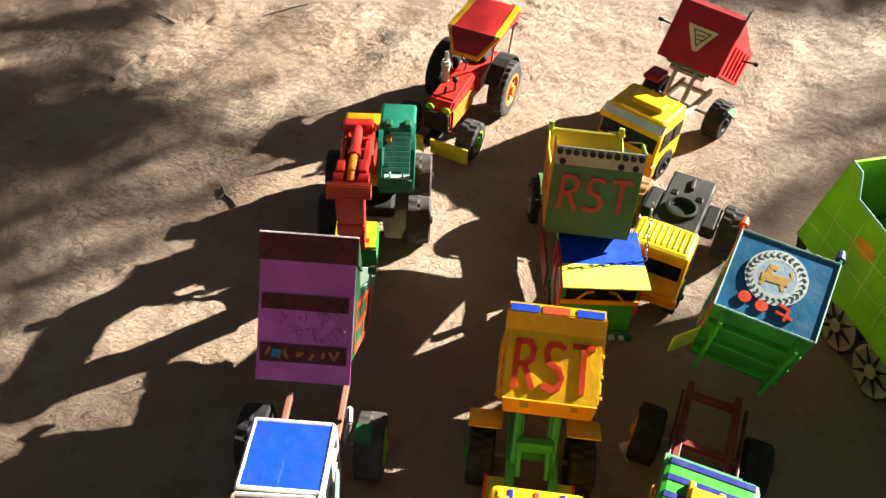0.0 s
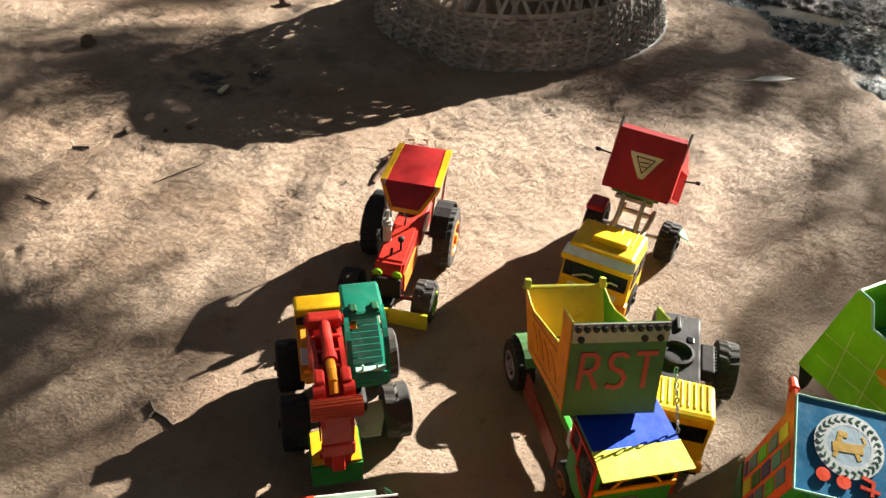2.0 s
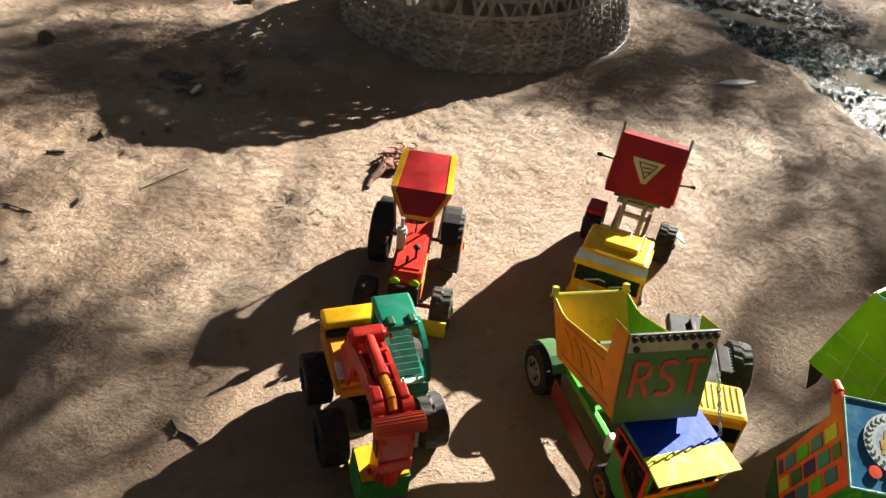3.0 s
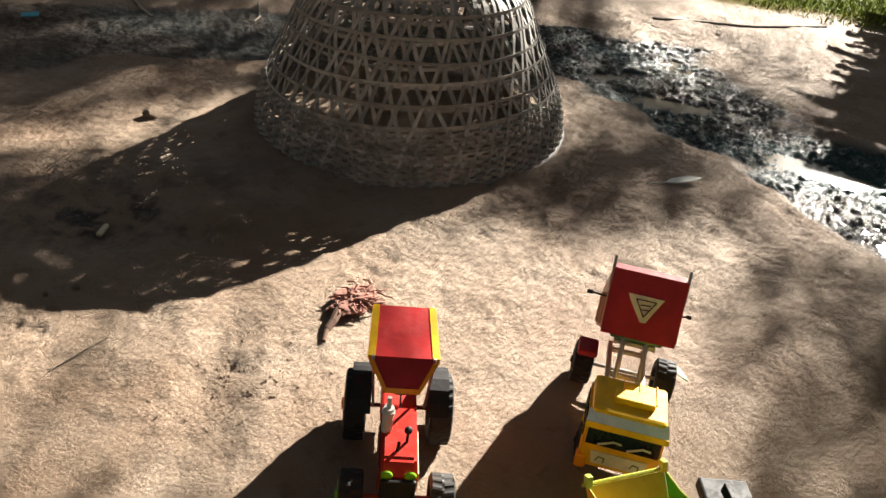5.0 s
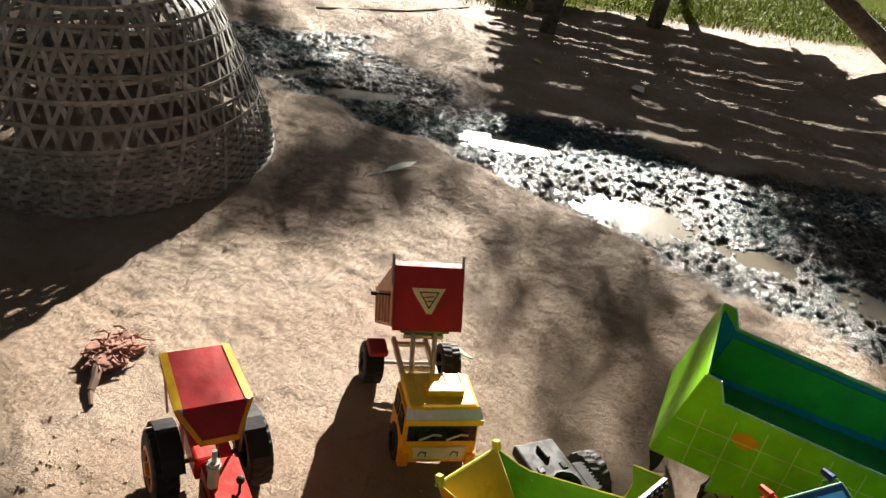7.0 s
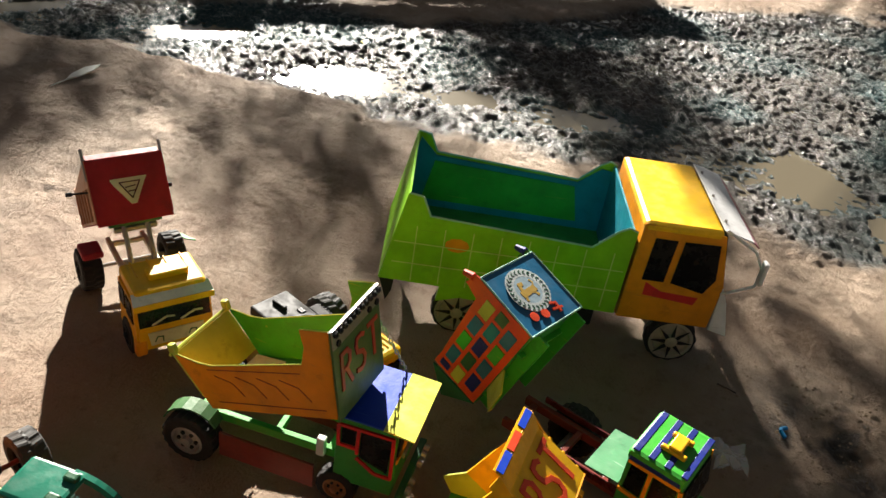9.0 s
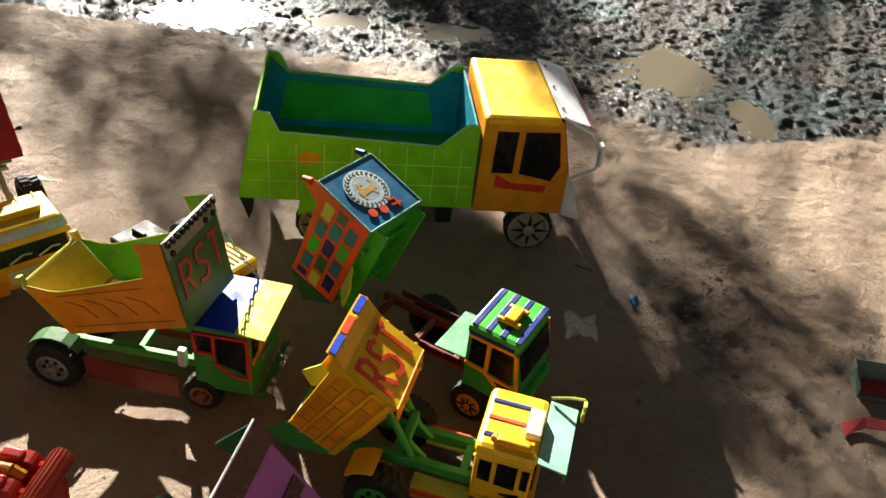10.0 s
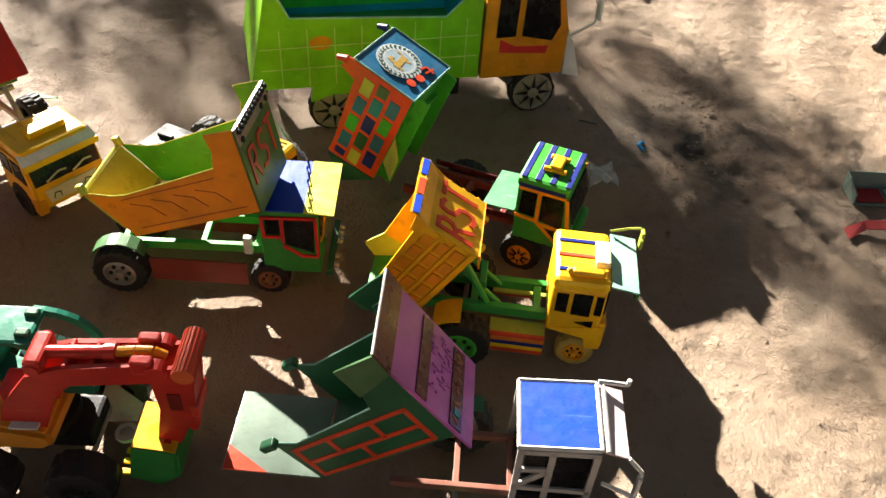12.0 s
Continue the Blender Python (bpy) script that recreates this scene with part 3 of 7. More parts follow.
# ---- toy trucks ----
def big_tipper():
    t = thing("tipper_truck", 0.966, 1.275, -65.7, "large lime-green and yellow handmade sheet-metal toy tipper truck", "toy truck")
    I = Matrix()
    hw = 0.138
    prof = [(-0.262, 0.115), (0.212, 0.105), (0.212, 0.295), (0.196, 0.302), (0.178, 0.292), (0.135, 0.250), (-0.178, 0.268), (-0.196, 0.308), (-0.222, 0.312)]
    for s in (-1, 1):
        side_sheet(t, I, s * hw, prof, lime, label="lime side wall with scored square grid")
        inner = [(-0.255, 0.122), (0.205, 0.112), (0.205, 0.28), (0.18, 0.284), (0.135, 0.245), (-0.178, 0.262), (-0.215, 0.30)]
        side_sheet(t, I, s * (hw - 0.0045), inner, teal, name="inner_lining")
        edge_wire(t, I, [(u, s * hw, v) for u, v in prof[2:]], mint, 0.0022)
        sm = Matrix(((1, 0, 0, 0), (0, 0, s, s * (hw + 0.0018)), (0, 1, 0, 0), (0, 0, 0, 1)))
        for u in np.linspace(-0.20, 0.18, 8):
            part("score_line", stroke(bm_new(), sm, [(u, 0.118), (u, 0.243)], 0.0022, 0.0009), score_yellow, t)
        for v in (0.158, 0.205):
            part("score_line", stroke(bm_new(), sm, [(-0.24, v), (0.205, v)], 0.0022, 0.0009), score_yellow, t)
        bm = bm_new()
        lathe(bm, [(0.004, 0), (0.02, 0.0004)], 9, Matrix.Translation((-0.12, s * (hw + 0.002), 0.212)) @ Matrix.Diagonal((1.2, s, 0.8, 1)))
        part("paint_patch", bm, amber, t, "worn yellow paint patch")
        side_sheet(t, I, s * (hw - 0.008), [(-0.02 - 0.12, 0.115), (0.055, 0.115), (0.05, 0.095), (0.02, 0.088), (-0.10, 0.09), (-0.145, 0.075)], lime, name="mudguard", thick=0.018)
        side_sheet(t, I, s * (hw - 0.004), [(-0.262, 0.115), (-0.232, 0.115), (-0.235, 0.085), (-0.245, 0.06), (-0.252, 0.085)], plastic_black, name="mud_flap", thick=0.004)
    sheet(t, "bed_floor", I, [(-0.255, -hw, 0.135), (0.21, -hw, 0.128), (0.21, hw, 0.128), (-0.255, hw, 0.135)], 0.004, green)
    sheet(t, "front_wall", I, [(0.206, -hw, 0.11), (0.206, hw, 0.11), (0.206, hw, 0.295), (0.206, -hw, 0.295)], 0.004, teal)
    sheet(t, "tailgate", I, [(-0.262, -hw, 0.115), (-0.262, hw, 0.115), (-0.222, hw, 0.31), (-0.222, -hw, 0.31)], 0.004, lime)
    sheet(t, "floor_stripe", I, [(-0.20, 0.1295, 0.155), (0.15, 0.1295, 0.150), (0.13, 0.1295, 0.235), (-0.18, 0.1295, 0.25)], 0.003, bright_green)
    # cab
    bm = bm_new()
    c0, c1 = 0.220, 0.402
    pr = [(c0, 0.10), (c1, 0.10), (c1 + 0.004, 0.20), (c1 - 0.025, 0.313), (c0 + 0.002, 0.318)]
    for s in (-1, 1):
        side_sheet(t, I, s * hw, pr, amber, name="cab_side")
        pane(t, [(c0 + 0.025, s * (hw + 0.002), 0.195), (c0 + 0.068, s * (hw + 0.002), 0.195), (c0 + 0.070, s * (hw + 0.002), 0.290), (c0 + 0.027, s * (hw + 0.002), 0.290)])
        pane(t, [(c0 + 0.082, s * (hw + 0.002), 0.195), (c0 + 0.150, s * (hw + 0.002), 0.180), (c0 + 0.166, s * (hw + 0.002), 0.215), (c0 + 0.152, s * (hw + 0.002), 0.292), (c0 + 0.084, s * (hw + 0.002), 0.290)])
        sheet(t, "red_flash", I, [(c0 + 0.035, s * (hw + 0.002), 0.160), (c0 + 0.14, s * (hw + 0.002), 0.150), (c0 + 0.145, s * (hw + 0.002), 0.168), (c0 + 0.07, s * (hw + 0.002), 0.172), (c0 + 0.035, s * (hw + 0.002), 0.190)], 0.001, red)
    part("cab_roof", box(bm_new(), ((c0 + c1 - 0.03) / 2, 0, 0.311), (c1 - c0 - 0.028, 2 * hw + 0.006, 0.022), bev=0.009), bright_yellow, t)
    sheet(t, "cab_back", I, [(c0, -hw, 0.10), (c0, hw, 0.10), (c0 + 0.002, hw, 0.316), (c0 + 0.002, -hw, 0.316)], 0.004, amber)
    sheet(t, "cab_front", I, [(c1, -hw, 0.10), (c1, hw, 0.10), (c1 + 0.004, hw, 0.20), (c1 + 0.004, -hw, 0.20)], 0.004, amber)
    sheet(t, "windscreen", I, [(c1 + 0.004, -hw + 0.004, 0.202), (c1 + 0.004, hw - 0.004, 0.202), (c1 - 0.023, hw - 0.004, 0.311), (c1 - 0.023, -hw + 0.004, 0.311)], 0.003, film_and_void)
    sheet(t, "sun_visor", I, [(c1 - 0.032, -hw, 0.325), (c1 - 0.032, hw, 0.325), (c1 + 0.028, hw, 0.308), (c1 + 0.028, -hw, 0.308)], 0.0025, tin, "bare tin visor with pink edge")
    sheet(t, "visor_lip", I, [(c1 + 0.028, -hw, 0.308), (c1 + 0.028, hw, 0.308), (c1 + 0.048, hw * 0.9, 0.290), (c1 + 0.048, -hw * 0.9, 0.290)], 0.0025, paint("faded_pink", (0.45, 0.16, 0.2)))
    for k in (-0.1, 0.0, 0.1):
        part("rivet", rod(bm_new(), (c1 - 0.022, k, 0.321), (c1 - 0.022, k, 0.328), 0.003, 8), steel, t)
    bm = bm_new()
    pipe(bm, [(c1 - 0.03, -hw - 0.003, 0.328), (c1 + 0.03, -hw - 0.02, 0.30), (c1 + 0.055, -hw - 0.025, 0.26), (c1 + 0.05, -hw - 0.022, 0.225), (c1 + 0.003, -hw - 0.003, 0.185)], 0.003, 7)
    box(bm, (c1 + 0.052, -hw - 0.03, 0.262), (0.008, 0.020, 0.05), bev=0.003)
    part("wing_mirror", bm, tin, t, "bent tin wing mirror on a rod")
    sheet(t, "front_skirt", I, [(c1 + 0.003, -hw, 0.165), (c1 + 0.003, hw, 0.165), (c1 + 0.045, hw, 0.085), (c1 + 0.045, -hw, 0.085)], 0.003, tin, "bare tin bumper skirt")
    for s in (-1, 1):
        sheet(t, "bumper_cheek", I, [(c1 + 0.004, s * hw, 0.20), (c1 + 0.022, s * hw, 0.165), (c1 + 0.046, s * hw, 0.085), (c1 + 0.006, s * hw, 0.095)], 0.003, tin)
    chassis(t, -0.24, 0.40, 0.07, 0.098, plastic_black, (-0.1, 0.1, 0.3), 0.02, 0.012)
    part("fuel_tank", box(bm_new(), (0.16, -0.10, 0.085), (0.035, 0.05, 0.06), bev=0.004), plastic_black, t)
    for x in (-0.098, 0.002, 0.346):
        axle(t, x, 0.051, 0.12)
        for s in (-1, 1):
            wheel(t, x, s * 0.118, 0.053, 0.034, rubber, wood, "star", 12, rim=0.84)


def rst_board(t, m, W, H, mat):
    letters("RST", m, W, H, H * 0.128, t, mat)


def green_rst():
    t = thing("tipper_truck", 0.352, 1.40, -80, "green and orange handmade toy tipper truck with raised lettered bed", "toy truck")
    M = bed_frame(-0.085, 0.121, 22.5, -7)
    L, w = 0.229, 0.067
    prof = [(0.0, 0.0), (L, 0.0), (L + 0.031, 0.144), (L - 0.014, 0.147), (L - 0.016, 0.118), (L - 0.030, 0.090), (0.03, 0.078), (0.005, 0.082), (-0.033, 0.096)]
    side_sheet(t, M, -w, prof, amber, label="orange side wall with scratched lines")
    side_sheet(t, M, w, prof, bright_green, label="green side wall")
    for s in (-1, 1):
        edge_wire(t, M, [(u, s * w, v) for u, v in prof[2:]], pale_lime, 0.0014)
    bm = bm_new()
    mm = M @ Matrix(((1, 0, 0, 0), (0, 0, -1, -w - 0.0018), (0, 1, 0, 0), (0, 0, 0, 1)))
    for x in (0.03, 0.07, 0.11, 0.15):
        stroke(bm, mm, [(x, 0.062), (x + 0.03, 0.05), (x + 0.045, 0.028)], 0.0012, 0.0006)
    stroke(bm, mm, [(0.02, 0.014), (0.215, 0.014)], 0.0012, 0.0006)
    stroke(bm, mm, [(0.02, 0.072), (0.19, 0.075)], 0.0012, 0.0006)
    part("scratch_lines", bm, rust_red, t)
    sheet(t, "bed_floor", M, [(0, -w, 0.002), (L, -w, 0.002), (L, w, 0.002), (0, w, 0.002)], 0.003, green)
    F = M @ Matrix.Translation((L, 0, 0)) @ Matrix.Rotation(math.atan2(0.031, 0.144), 4, "Y")
    sheet(t, "front_board", F, [(0.002, -w, -0.006), (0.002, w, -0.006), (0.002, w, 0.147), (0.002, -w, 0.147)], 0.0035, olive, "olive green front board")
    sheet(t, "board_strip", F, [(0.005, -w, 0.118), (0.005, w, 0.118), (0.005, w, 0.148), (0.005, -w, 0.148)], 0.002, steel, "worn metal strip with a row of studs")
    for k in range(11):
        y = -w + 0.006 + k * (2 * w - 0.012) / 10
        bm = rod(bm_new(), F @ Vector((0.005, y, 0.141)), F @ Vector((0.010, y, 0.141)), 0.0048, 10)
        rod(bm, F @ Vector((0.010, y, 0.141)), F @ Vector((0.012, y, 0.141)), 0.0022, 8)
        part("stud", bm, plastic_black, t)
    for y in (-w + 0.012, w - 0.034, w - 0.012):
        part("board_rivet", rod(bm_new(), F @ Vector((0.005, y, 0.124)), F @ Vector((0.0085, y, 0.124)), 0.0050, 10), plastic_black, t)
    lm = F @ Matrix(((0, 0, 1, 0.0048), (1, 0, 0, -w + 0.012), (0, 1, 0, 0.042), (0, 0, 0, 1)))
    rst_board(t, lm, 2 * w - 0.016, 0.056, paint("faded_red_lettering", (0.40, 0.055, 0.045), chips=0.9, chip_col=(0.06, 0.11, 0.05)))
    sheet(t, "tailgate", M, [(-0.010, -w, 0.018), (-0.010, w, 0.018), (-0.038, w, 0.094), (-0.038, -w, 0.094)], 0.003, pale_lime, "pale lime tailgate")
    edge_wire(t, M, [(-0.038, -w - 0.006, 0.098), (-0.038, w + 0.006, 0.098)], pale_lime, 0.003, "gate_hinge_rod")
    for s in (-1, 1):
        part("gate_horn", box(bm_new(), (0, 0, 0), (0.012, 0.010, 0.018), M @ Matrix.Translation((-0.036, s * (w - 0.002), 0.104)), 0.002), pale_lime, t)
    part("load_flap", box(bm_new(), (0.030, 0.0, 0.020), (0.055, 0.10, 0.003), M @ Matrix.Rotation(0.22, 4, "Y")), white, t)
    # cab
    x0, x1, hw, z0, z1 = 0.105, 0.200, 0.062, 0.050, 0.182
    cab_shell(t, x0, x1, hw, z0, z1, green, 0.003)
    sheet(t, "cab_roof", Matrix(), [(x0 - 0.004, -hw - 0.003, z1 + 0.004), (0.178, -hw - 0.003, z1 + 0.004), (0.178, hw + 0.003, z1 + 0.004), (x0 - 0.004, hw + 0.003, z1 + 0.004)], 0.003, blue, "scuffed blue roof")
    sheet(t, "sun_visor", Matrix(), [(0.178, -hw - 0.004, z1 + 0.0045), (0.226, -hw - 0.006, z1 + 0.001), (0.226, hw + 0.006, z1 + 0.001), (0.178, hw + 0.004, z1 + 0.0045)], 0.003, paint("acid_yellow_enamel", (0.66, 0.68, 0.10), rough=0.25, dust=0.1), "acid yellow visor with scraped paint")
    side_panes(t, hw, [[(x0 + 0.010, 0.135), (x0 + 0.032, 0.135), (x0 + 0.032, 0.165), (x0 + 0.010, 0.165)], [(x0 + 0.040, 0.115), (x0 + 0.085, 0.098), (x0 + 0.088, 0.168), (x0 + 0.040, 0.168)]])
    bars(t, hw, [((x0 + 0.004, 0.170), (x0 + 0.092, 0.172)), ((x0 + 0.036, 0.120), (x0 + 0.036, 0.170)), ((x0 + 0.004, 0.130), (x0 + 0.036, 0.130)), ((x0 + 0.036, 0.112), (x0 + 0.066, 0.090)), ((x0 + 0.066, 0.090), (x0 + 0.092, 0.090)), ((x0 + 0.092, 0.090), (x0 + 0.090, 0.172)), ((x0 + 0.006, 0.130), (x0 + 0.004, 0.170))], red, 0.005)
    pane(t, [(x1 + 0.0012, -hw + 0.006, 0.132), (x1 + 0.0012, hw - 0.006, 0.132), (x1 + 0.0012, hw - 0.006, 0.174), (x1 + 0.0012, -hw + 0.006, 0.174)], name="windscreen")
    sheet(t, "screen_band", Matrix(), [(x1 + 0.003, -hw, 0.122), (x1 + 0.003, hw, 0.122), (x1 + 0.003, hw, 0.131), (x1 + 0.003, -hw, 0.131)], 0.003, amber)
    for y in (-0.03, 0.03):
        bm = bm_new()
        pipe(bm, [(x1 + 0.004, y * 1.25, 0.132), (x1 + 0.004, y * 0.8, 0.150), (x1 + 0.004, y * 0.4, 0.152)], 0.0022, 6)
        part("wiper", bm, amber, t)
    part("bumper", box(bm_new(), (x1 + 0.014, 0, 0.055), (0.012, 0.13, 0.012), bev=0.002), dark_green, t)
    for y in (-0.05, -0.03, 0.01, 0.03, 0.045):
        part("bumper_bead", rod(bm_new(), (x1 + 0.020, y, 0.062), (x1 + 0.028, y, 0.060), 0.006, 10), steel, t)
    part("radiator_badge", box(bm_new(), (x1 + 0.002, -0.005, 0.098), (0.006, 0.03, 0.012), bev=0.002), steel, t)
    bm = bm_new()
    for i in range(9):
        f = i / 8
        p = Vector((0.116 + 0.05 * f, 0.071 - 0.004 * f, 0.262 - 0.07 * f))
        q = Matrix.Translation(p) @ Matrix.Rotation(1.2, 4, "Y") @ Matrix.Rotation(1.57 * (i % 2), 4, "X")
        ring = [q @ Vector((0.0048 * math.cos(a), 0.0026 * math.sin(a), 0)) for a in np.linspace(0, 2 * math.pi, 9)]
        pipe(bm, ring, 0.0012, 5)
    part("chain", bm, steel, t, "small hanging metal chain")
    sheet(t, "skirt_panel", Matrix(), [(-0.085, -hw - 0.002, 0.022), (0.075, -hw - 0.002, 0.018), (0.075, -hw - 0.002, 0.066), (-0.085, -hw - 0.002, 0.070)], 0.004, rust_red, "rust-red side skirt")
    sheet(t, "skirt_panel", Matrix(), [(-0.085, hw + 0.002, 0.022), (0.075, hw + 0.002, 0.018), (0.075, hw + 0.002, 0.066), (-0.085, hw + 0.002, 0.070)], 0.004, rust_red, "rust-red side skirt")
    chassis(t, -0.15, 0.20, 0.036, 0.078, bright_green, (-0.13, 0.0, 0.09), 0.016, 0.01)
    part("bracket", box(bm_new(), (0.078, -0.045, 0.092), (0.014, 0.012, 0.035), bev=0.002), white, t)
    for s in (-1, 1):
        arc_guard(t, -0.134, 0.046, 0.050, s * 0.038, s * 0.066, 35, 160, olive)
        wheel(t, -0.134, s * 0.062, 0.046, 0.036, rubber, steel, "bolts", 20)
        wheel(t, 0.112, s * 0.052, 0.033, 0.026, rubber, clay, "bolts", 16)
    axle(t, -0.134, 0.044, 0.06)
    axle(t, 0.112, 0.031, 0.05)


def yellow_rst():
    t = thing("tipper_truck", 0.318, 0.86, -86, "yellow handmade toy tipper truck with steeply raised lettered bed", "toy truck")
    phi = 58
    M = bed_frame(-0.158, 0.078, phi, 0, 0.008)
    L, w = 0.158, 0.062
    prof = [(0, 0), (L, 0), (L, 0.100), (0.0, 0.085)]
    for s in (-1, 1):
        side_sheet(t, M, s * w, prof, yellow, label="yellow ribbed side wall")
        for k in range(3):
            for j in range(5):
                part("side_rib", box(bm_new(), (0.018 + j * 0.03, s * (w + 0.003), 0.022 + k * 0.027), (0.024, 0.004, 0.018), M, 0.0015), amber, t)
        for v in (0.008, 0.036, 0.063):
            part("side_rail", box(bm_new(), (L / 2, s * (w + 0.003), v), (L, 0.005, 0.005), M, 0.001), yellow, t)
    sheet(t, "bed_floor", M, [(0, -w, 0), (L, -w, 0), (L, w, 0), (0, w, 0)], 0.003, amber)
    for y in (-0.032, 0.032):
        part("floor_beam", box(bm_new(), (L / 2, y, -0.008), (L, 0.01, 0.014), M, 0.001), yellow, t)
    sheet(t, "front_board", M, [(L, -w, -0.004), (L, w, -0.004), (L, w, 0.088), (L, -w, 0.088)], 0.0035, bright_yellow, "yellow front board")
    sheet(t, "board_foot", M, [(L + 0.002, -w, -0.004), (L + 0.002, w, -0.004), (L - 0.022, w * 0.95, -0.020), (L - 0.022, -w * 0.95, -0.020)], 0.003, amber)
    lm = M @ Matrix(((0, 0, 1, L + 0.0028), (1, 0, 0, -w + 0.008), (0, 1, 0, 0.012), (0, 0, 0, 1)))
    rst_board(t, lm, 2 * w - 0.010, 0.060, letter_red)
    # canopy flap over the cab side
    sheet(t, "canopy_flap", M, [(L, -w - 0.002, 0.086), (L, w + 0.002, 0.086), (L + 0.012, w + 0.002, 0.112), (L + 0.012, -w - 0.002, 0.112)], 0.003, yellow)
    sheet(t, "canopy_edge", M, [(L + 0.012, -w - 0.002, 0.108), (L + 0.012, w + 0.002, 0.108), (L + 0.008, w + 0.002, 0.122), (L + 0.008, -w - 0.002, 0.122)], 0.003, yellow)
    for y0, y1, mm in ((-w, -0.024, blue), (-0.020, 0.016, letter_red), (0.026, w, blue)):
        sheet(t, "edge_mark", M, [(L + 0.0137, y0, 0.110), (L + 0.0137, y1, 0.110), (L + 0.0108, y1, 0.120), (L + 0.0108, y0, 0.120)], 0.0012, mm)
    for s in (-1, 1):
        sheet(t, "flap_end", M, [(L - 0.004, s * (w + 0.003), 0.05), (L + 0.002, s * (w + 0.003), 0.08), (L + 0.012, s * (w + 0.003), 0.112), (L - 0.016, s * (w + 0.003), 0.106), (L - 0.02, s * (w + 0.003), 0.07)], 0.003, yellow)
    # hanging tailgate, green inside
    sheet(t, "tailgate", M, [(-0.004, -w, 0.01), (-0.004, w, 0.01), (-0.055, w, 0.07), (-0.055, -w, 0.07)], 0.003, green, "open green tailgate")
    for s in (-1, 1):
        sheet(t, "gate_cheek", M, [(-0.002, s * w, 0.0), (-0.055, s * w, 0.07), (-0.04, s * w, 0.10), (0.0, s * w, 0.085)], 0.003, pale_lime if s > 0 else green)
    # tipping arm and chassis
    chassis(t, -0.16, 0.12, 0.030, 0.082, green, (-0.15, -0.07, 0.03), 0.018, 0.012)
    bm = bm_new()
    for s in (-1, 1):
        rod(bm, (-0.050, s * 0.026, 0.09), (-0.100, s * 0.026, 0.190), 0.006, 8)
        rod(bm, (-0.030, s * 0.020, 0.085), (-0.095, s * 0.020, 0.15), 0.004, 8)
    rod(bm, (-0.098, -0.034, 0.188), (-0.098, 0.034, 0.188), 0.005, 8)
    box(bm, (-0.06, 0, 0.12), (0.012, 0.05, 0.022), bev=0.002)
    part("tipping_arm", bm, green, t)
    for s in (-1, 1):
        arc_guard(t, -0.085, 0.048, 0.060, s * 0.046, s * 0.094, 92, 135, yellow, 3)
        wheel(t, -0.085, s * 0.072, 0.048, 0.038, rubber, bright_green if s < 0 else amber, "bolts", 20)
        wheel(t, 0.098, s * 0.045, 0.031, 0.022, paint("mustard_wheel", (0.42, 0.27, 0.06), rough=0.6, dust=0.45), amber, "bolts", 14)
        # striped side tank
        for k, mm in enumerate((letter_red, bright_yellow, navy, orange, letter_red)):
            part("tank_stripe", box(bm_new(), (0.003, s * 0.062, 0.0245 + 0.0085 * k), (0.088, 0.004, 0.0085), bev=0.0006), mm, t)
        part("tank_tray", box(bm_new(), (0.003, s * 0.046, 0.058), (0.088, 0.034, 0.004), bev=0.001), pale_lime, t)
    axle(t, -0.085, 0.046, 0.07)
    axle(t, 0.098, 0.029, 0.045)
    # cab
    x0, x1, hw, z0, z1 = 0.045, 0.128, 0.056, 0.075, 0.170
    cab_shell(t, x0, x1, hw, z0, z1, yellow, 0.006)
    part("cab_roof", box(bm_new(), ((x0 + x1) / 2, 0, 0.178), (x1 - x0 + 0.004, 2 * hw + 0.006, 0.024), bev=0.009), bright_yellow, t, "yellow roof with painted stripes")
    for y, mm in ((-0.034, navy), (-0.002, letter_red), (0.030, navy)):
        part("roof_stripe", box(bm_new(), ((x0 + x1) / 2 - 0.006, y, 0.1905), (x1 - x0 - 0.022, 0.007, 0.002), bev=0.0008), mm, t)
    part("roof_sign", box(bm_new(), (x1 - 0.012, 0.0, 0.195), (0.022, 0.05, 0.012), bev=0.002), cream, t)
    bm = bm_new()
    box(bm, (x1 - 0.035, -0.044, 0.197), (0.045, 0.012, 0.009), bev=0.002)
    rod(bm, (x1 - 0.062, -0.036, 0.190), (x1 - 0.062, -0.052, 0.203), 0.004, 8)
    rod(bm, (x1 - 0.01, -0.044, 0.192), (x1 - 0.01, -0.044, 0.205), 0.003, 8)
    part("roof_horn", bm, yellow, t)
    side_panes(t, hw, [[(x0 + 0.008, 0.122), (x0 + 0.026, 0.120), (x0 + 0.026, 0.160), (x0 + 0.008, 0.160)], [(x0 + 0.033, 0.118), (x0 + 0.062, 0.116), (x0 + 0.062, 0.162), (x0 + 0.033, 0.162)], [(x0 + 0.068, 0.122), (x0 + 0.079, 0.120), (x0 + 0.079, 0.160), (x0 + 0.068, 0.160)], [(x0 + 0.042, 0.100), (x0 + 0.070, 0.092), (x0 + 0.070, 0.106)]])
    for s in (-1, 1):
        side_sheet(t, Matrix(), s * hw, [(x0 + 0.0, 0.082), (x1 + 0.006, 0.095), (x1 + 0.006, 0.045), (x1 - 0.016, 0.045), (x1 - 0.022, 0.066), (x0 + 0.03, 0.074)], yellow, name="cab_cheek", thick=0.004)
    pane(t, [(x1 + 0.0012, -hw + 0.006, 0.118), (x1 + 0.0012, hw - 0.006, 0.118), (x1 + 0.0012, hw - 0.006, 0.162), (x1 + 0.0012, -hw + 0.006, 0.162)], name="windscreen")
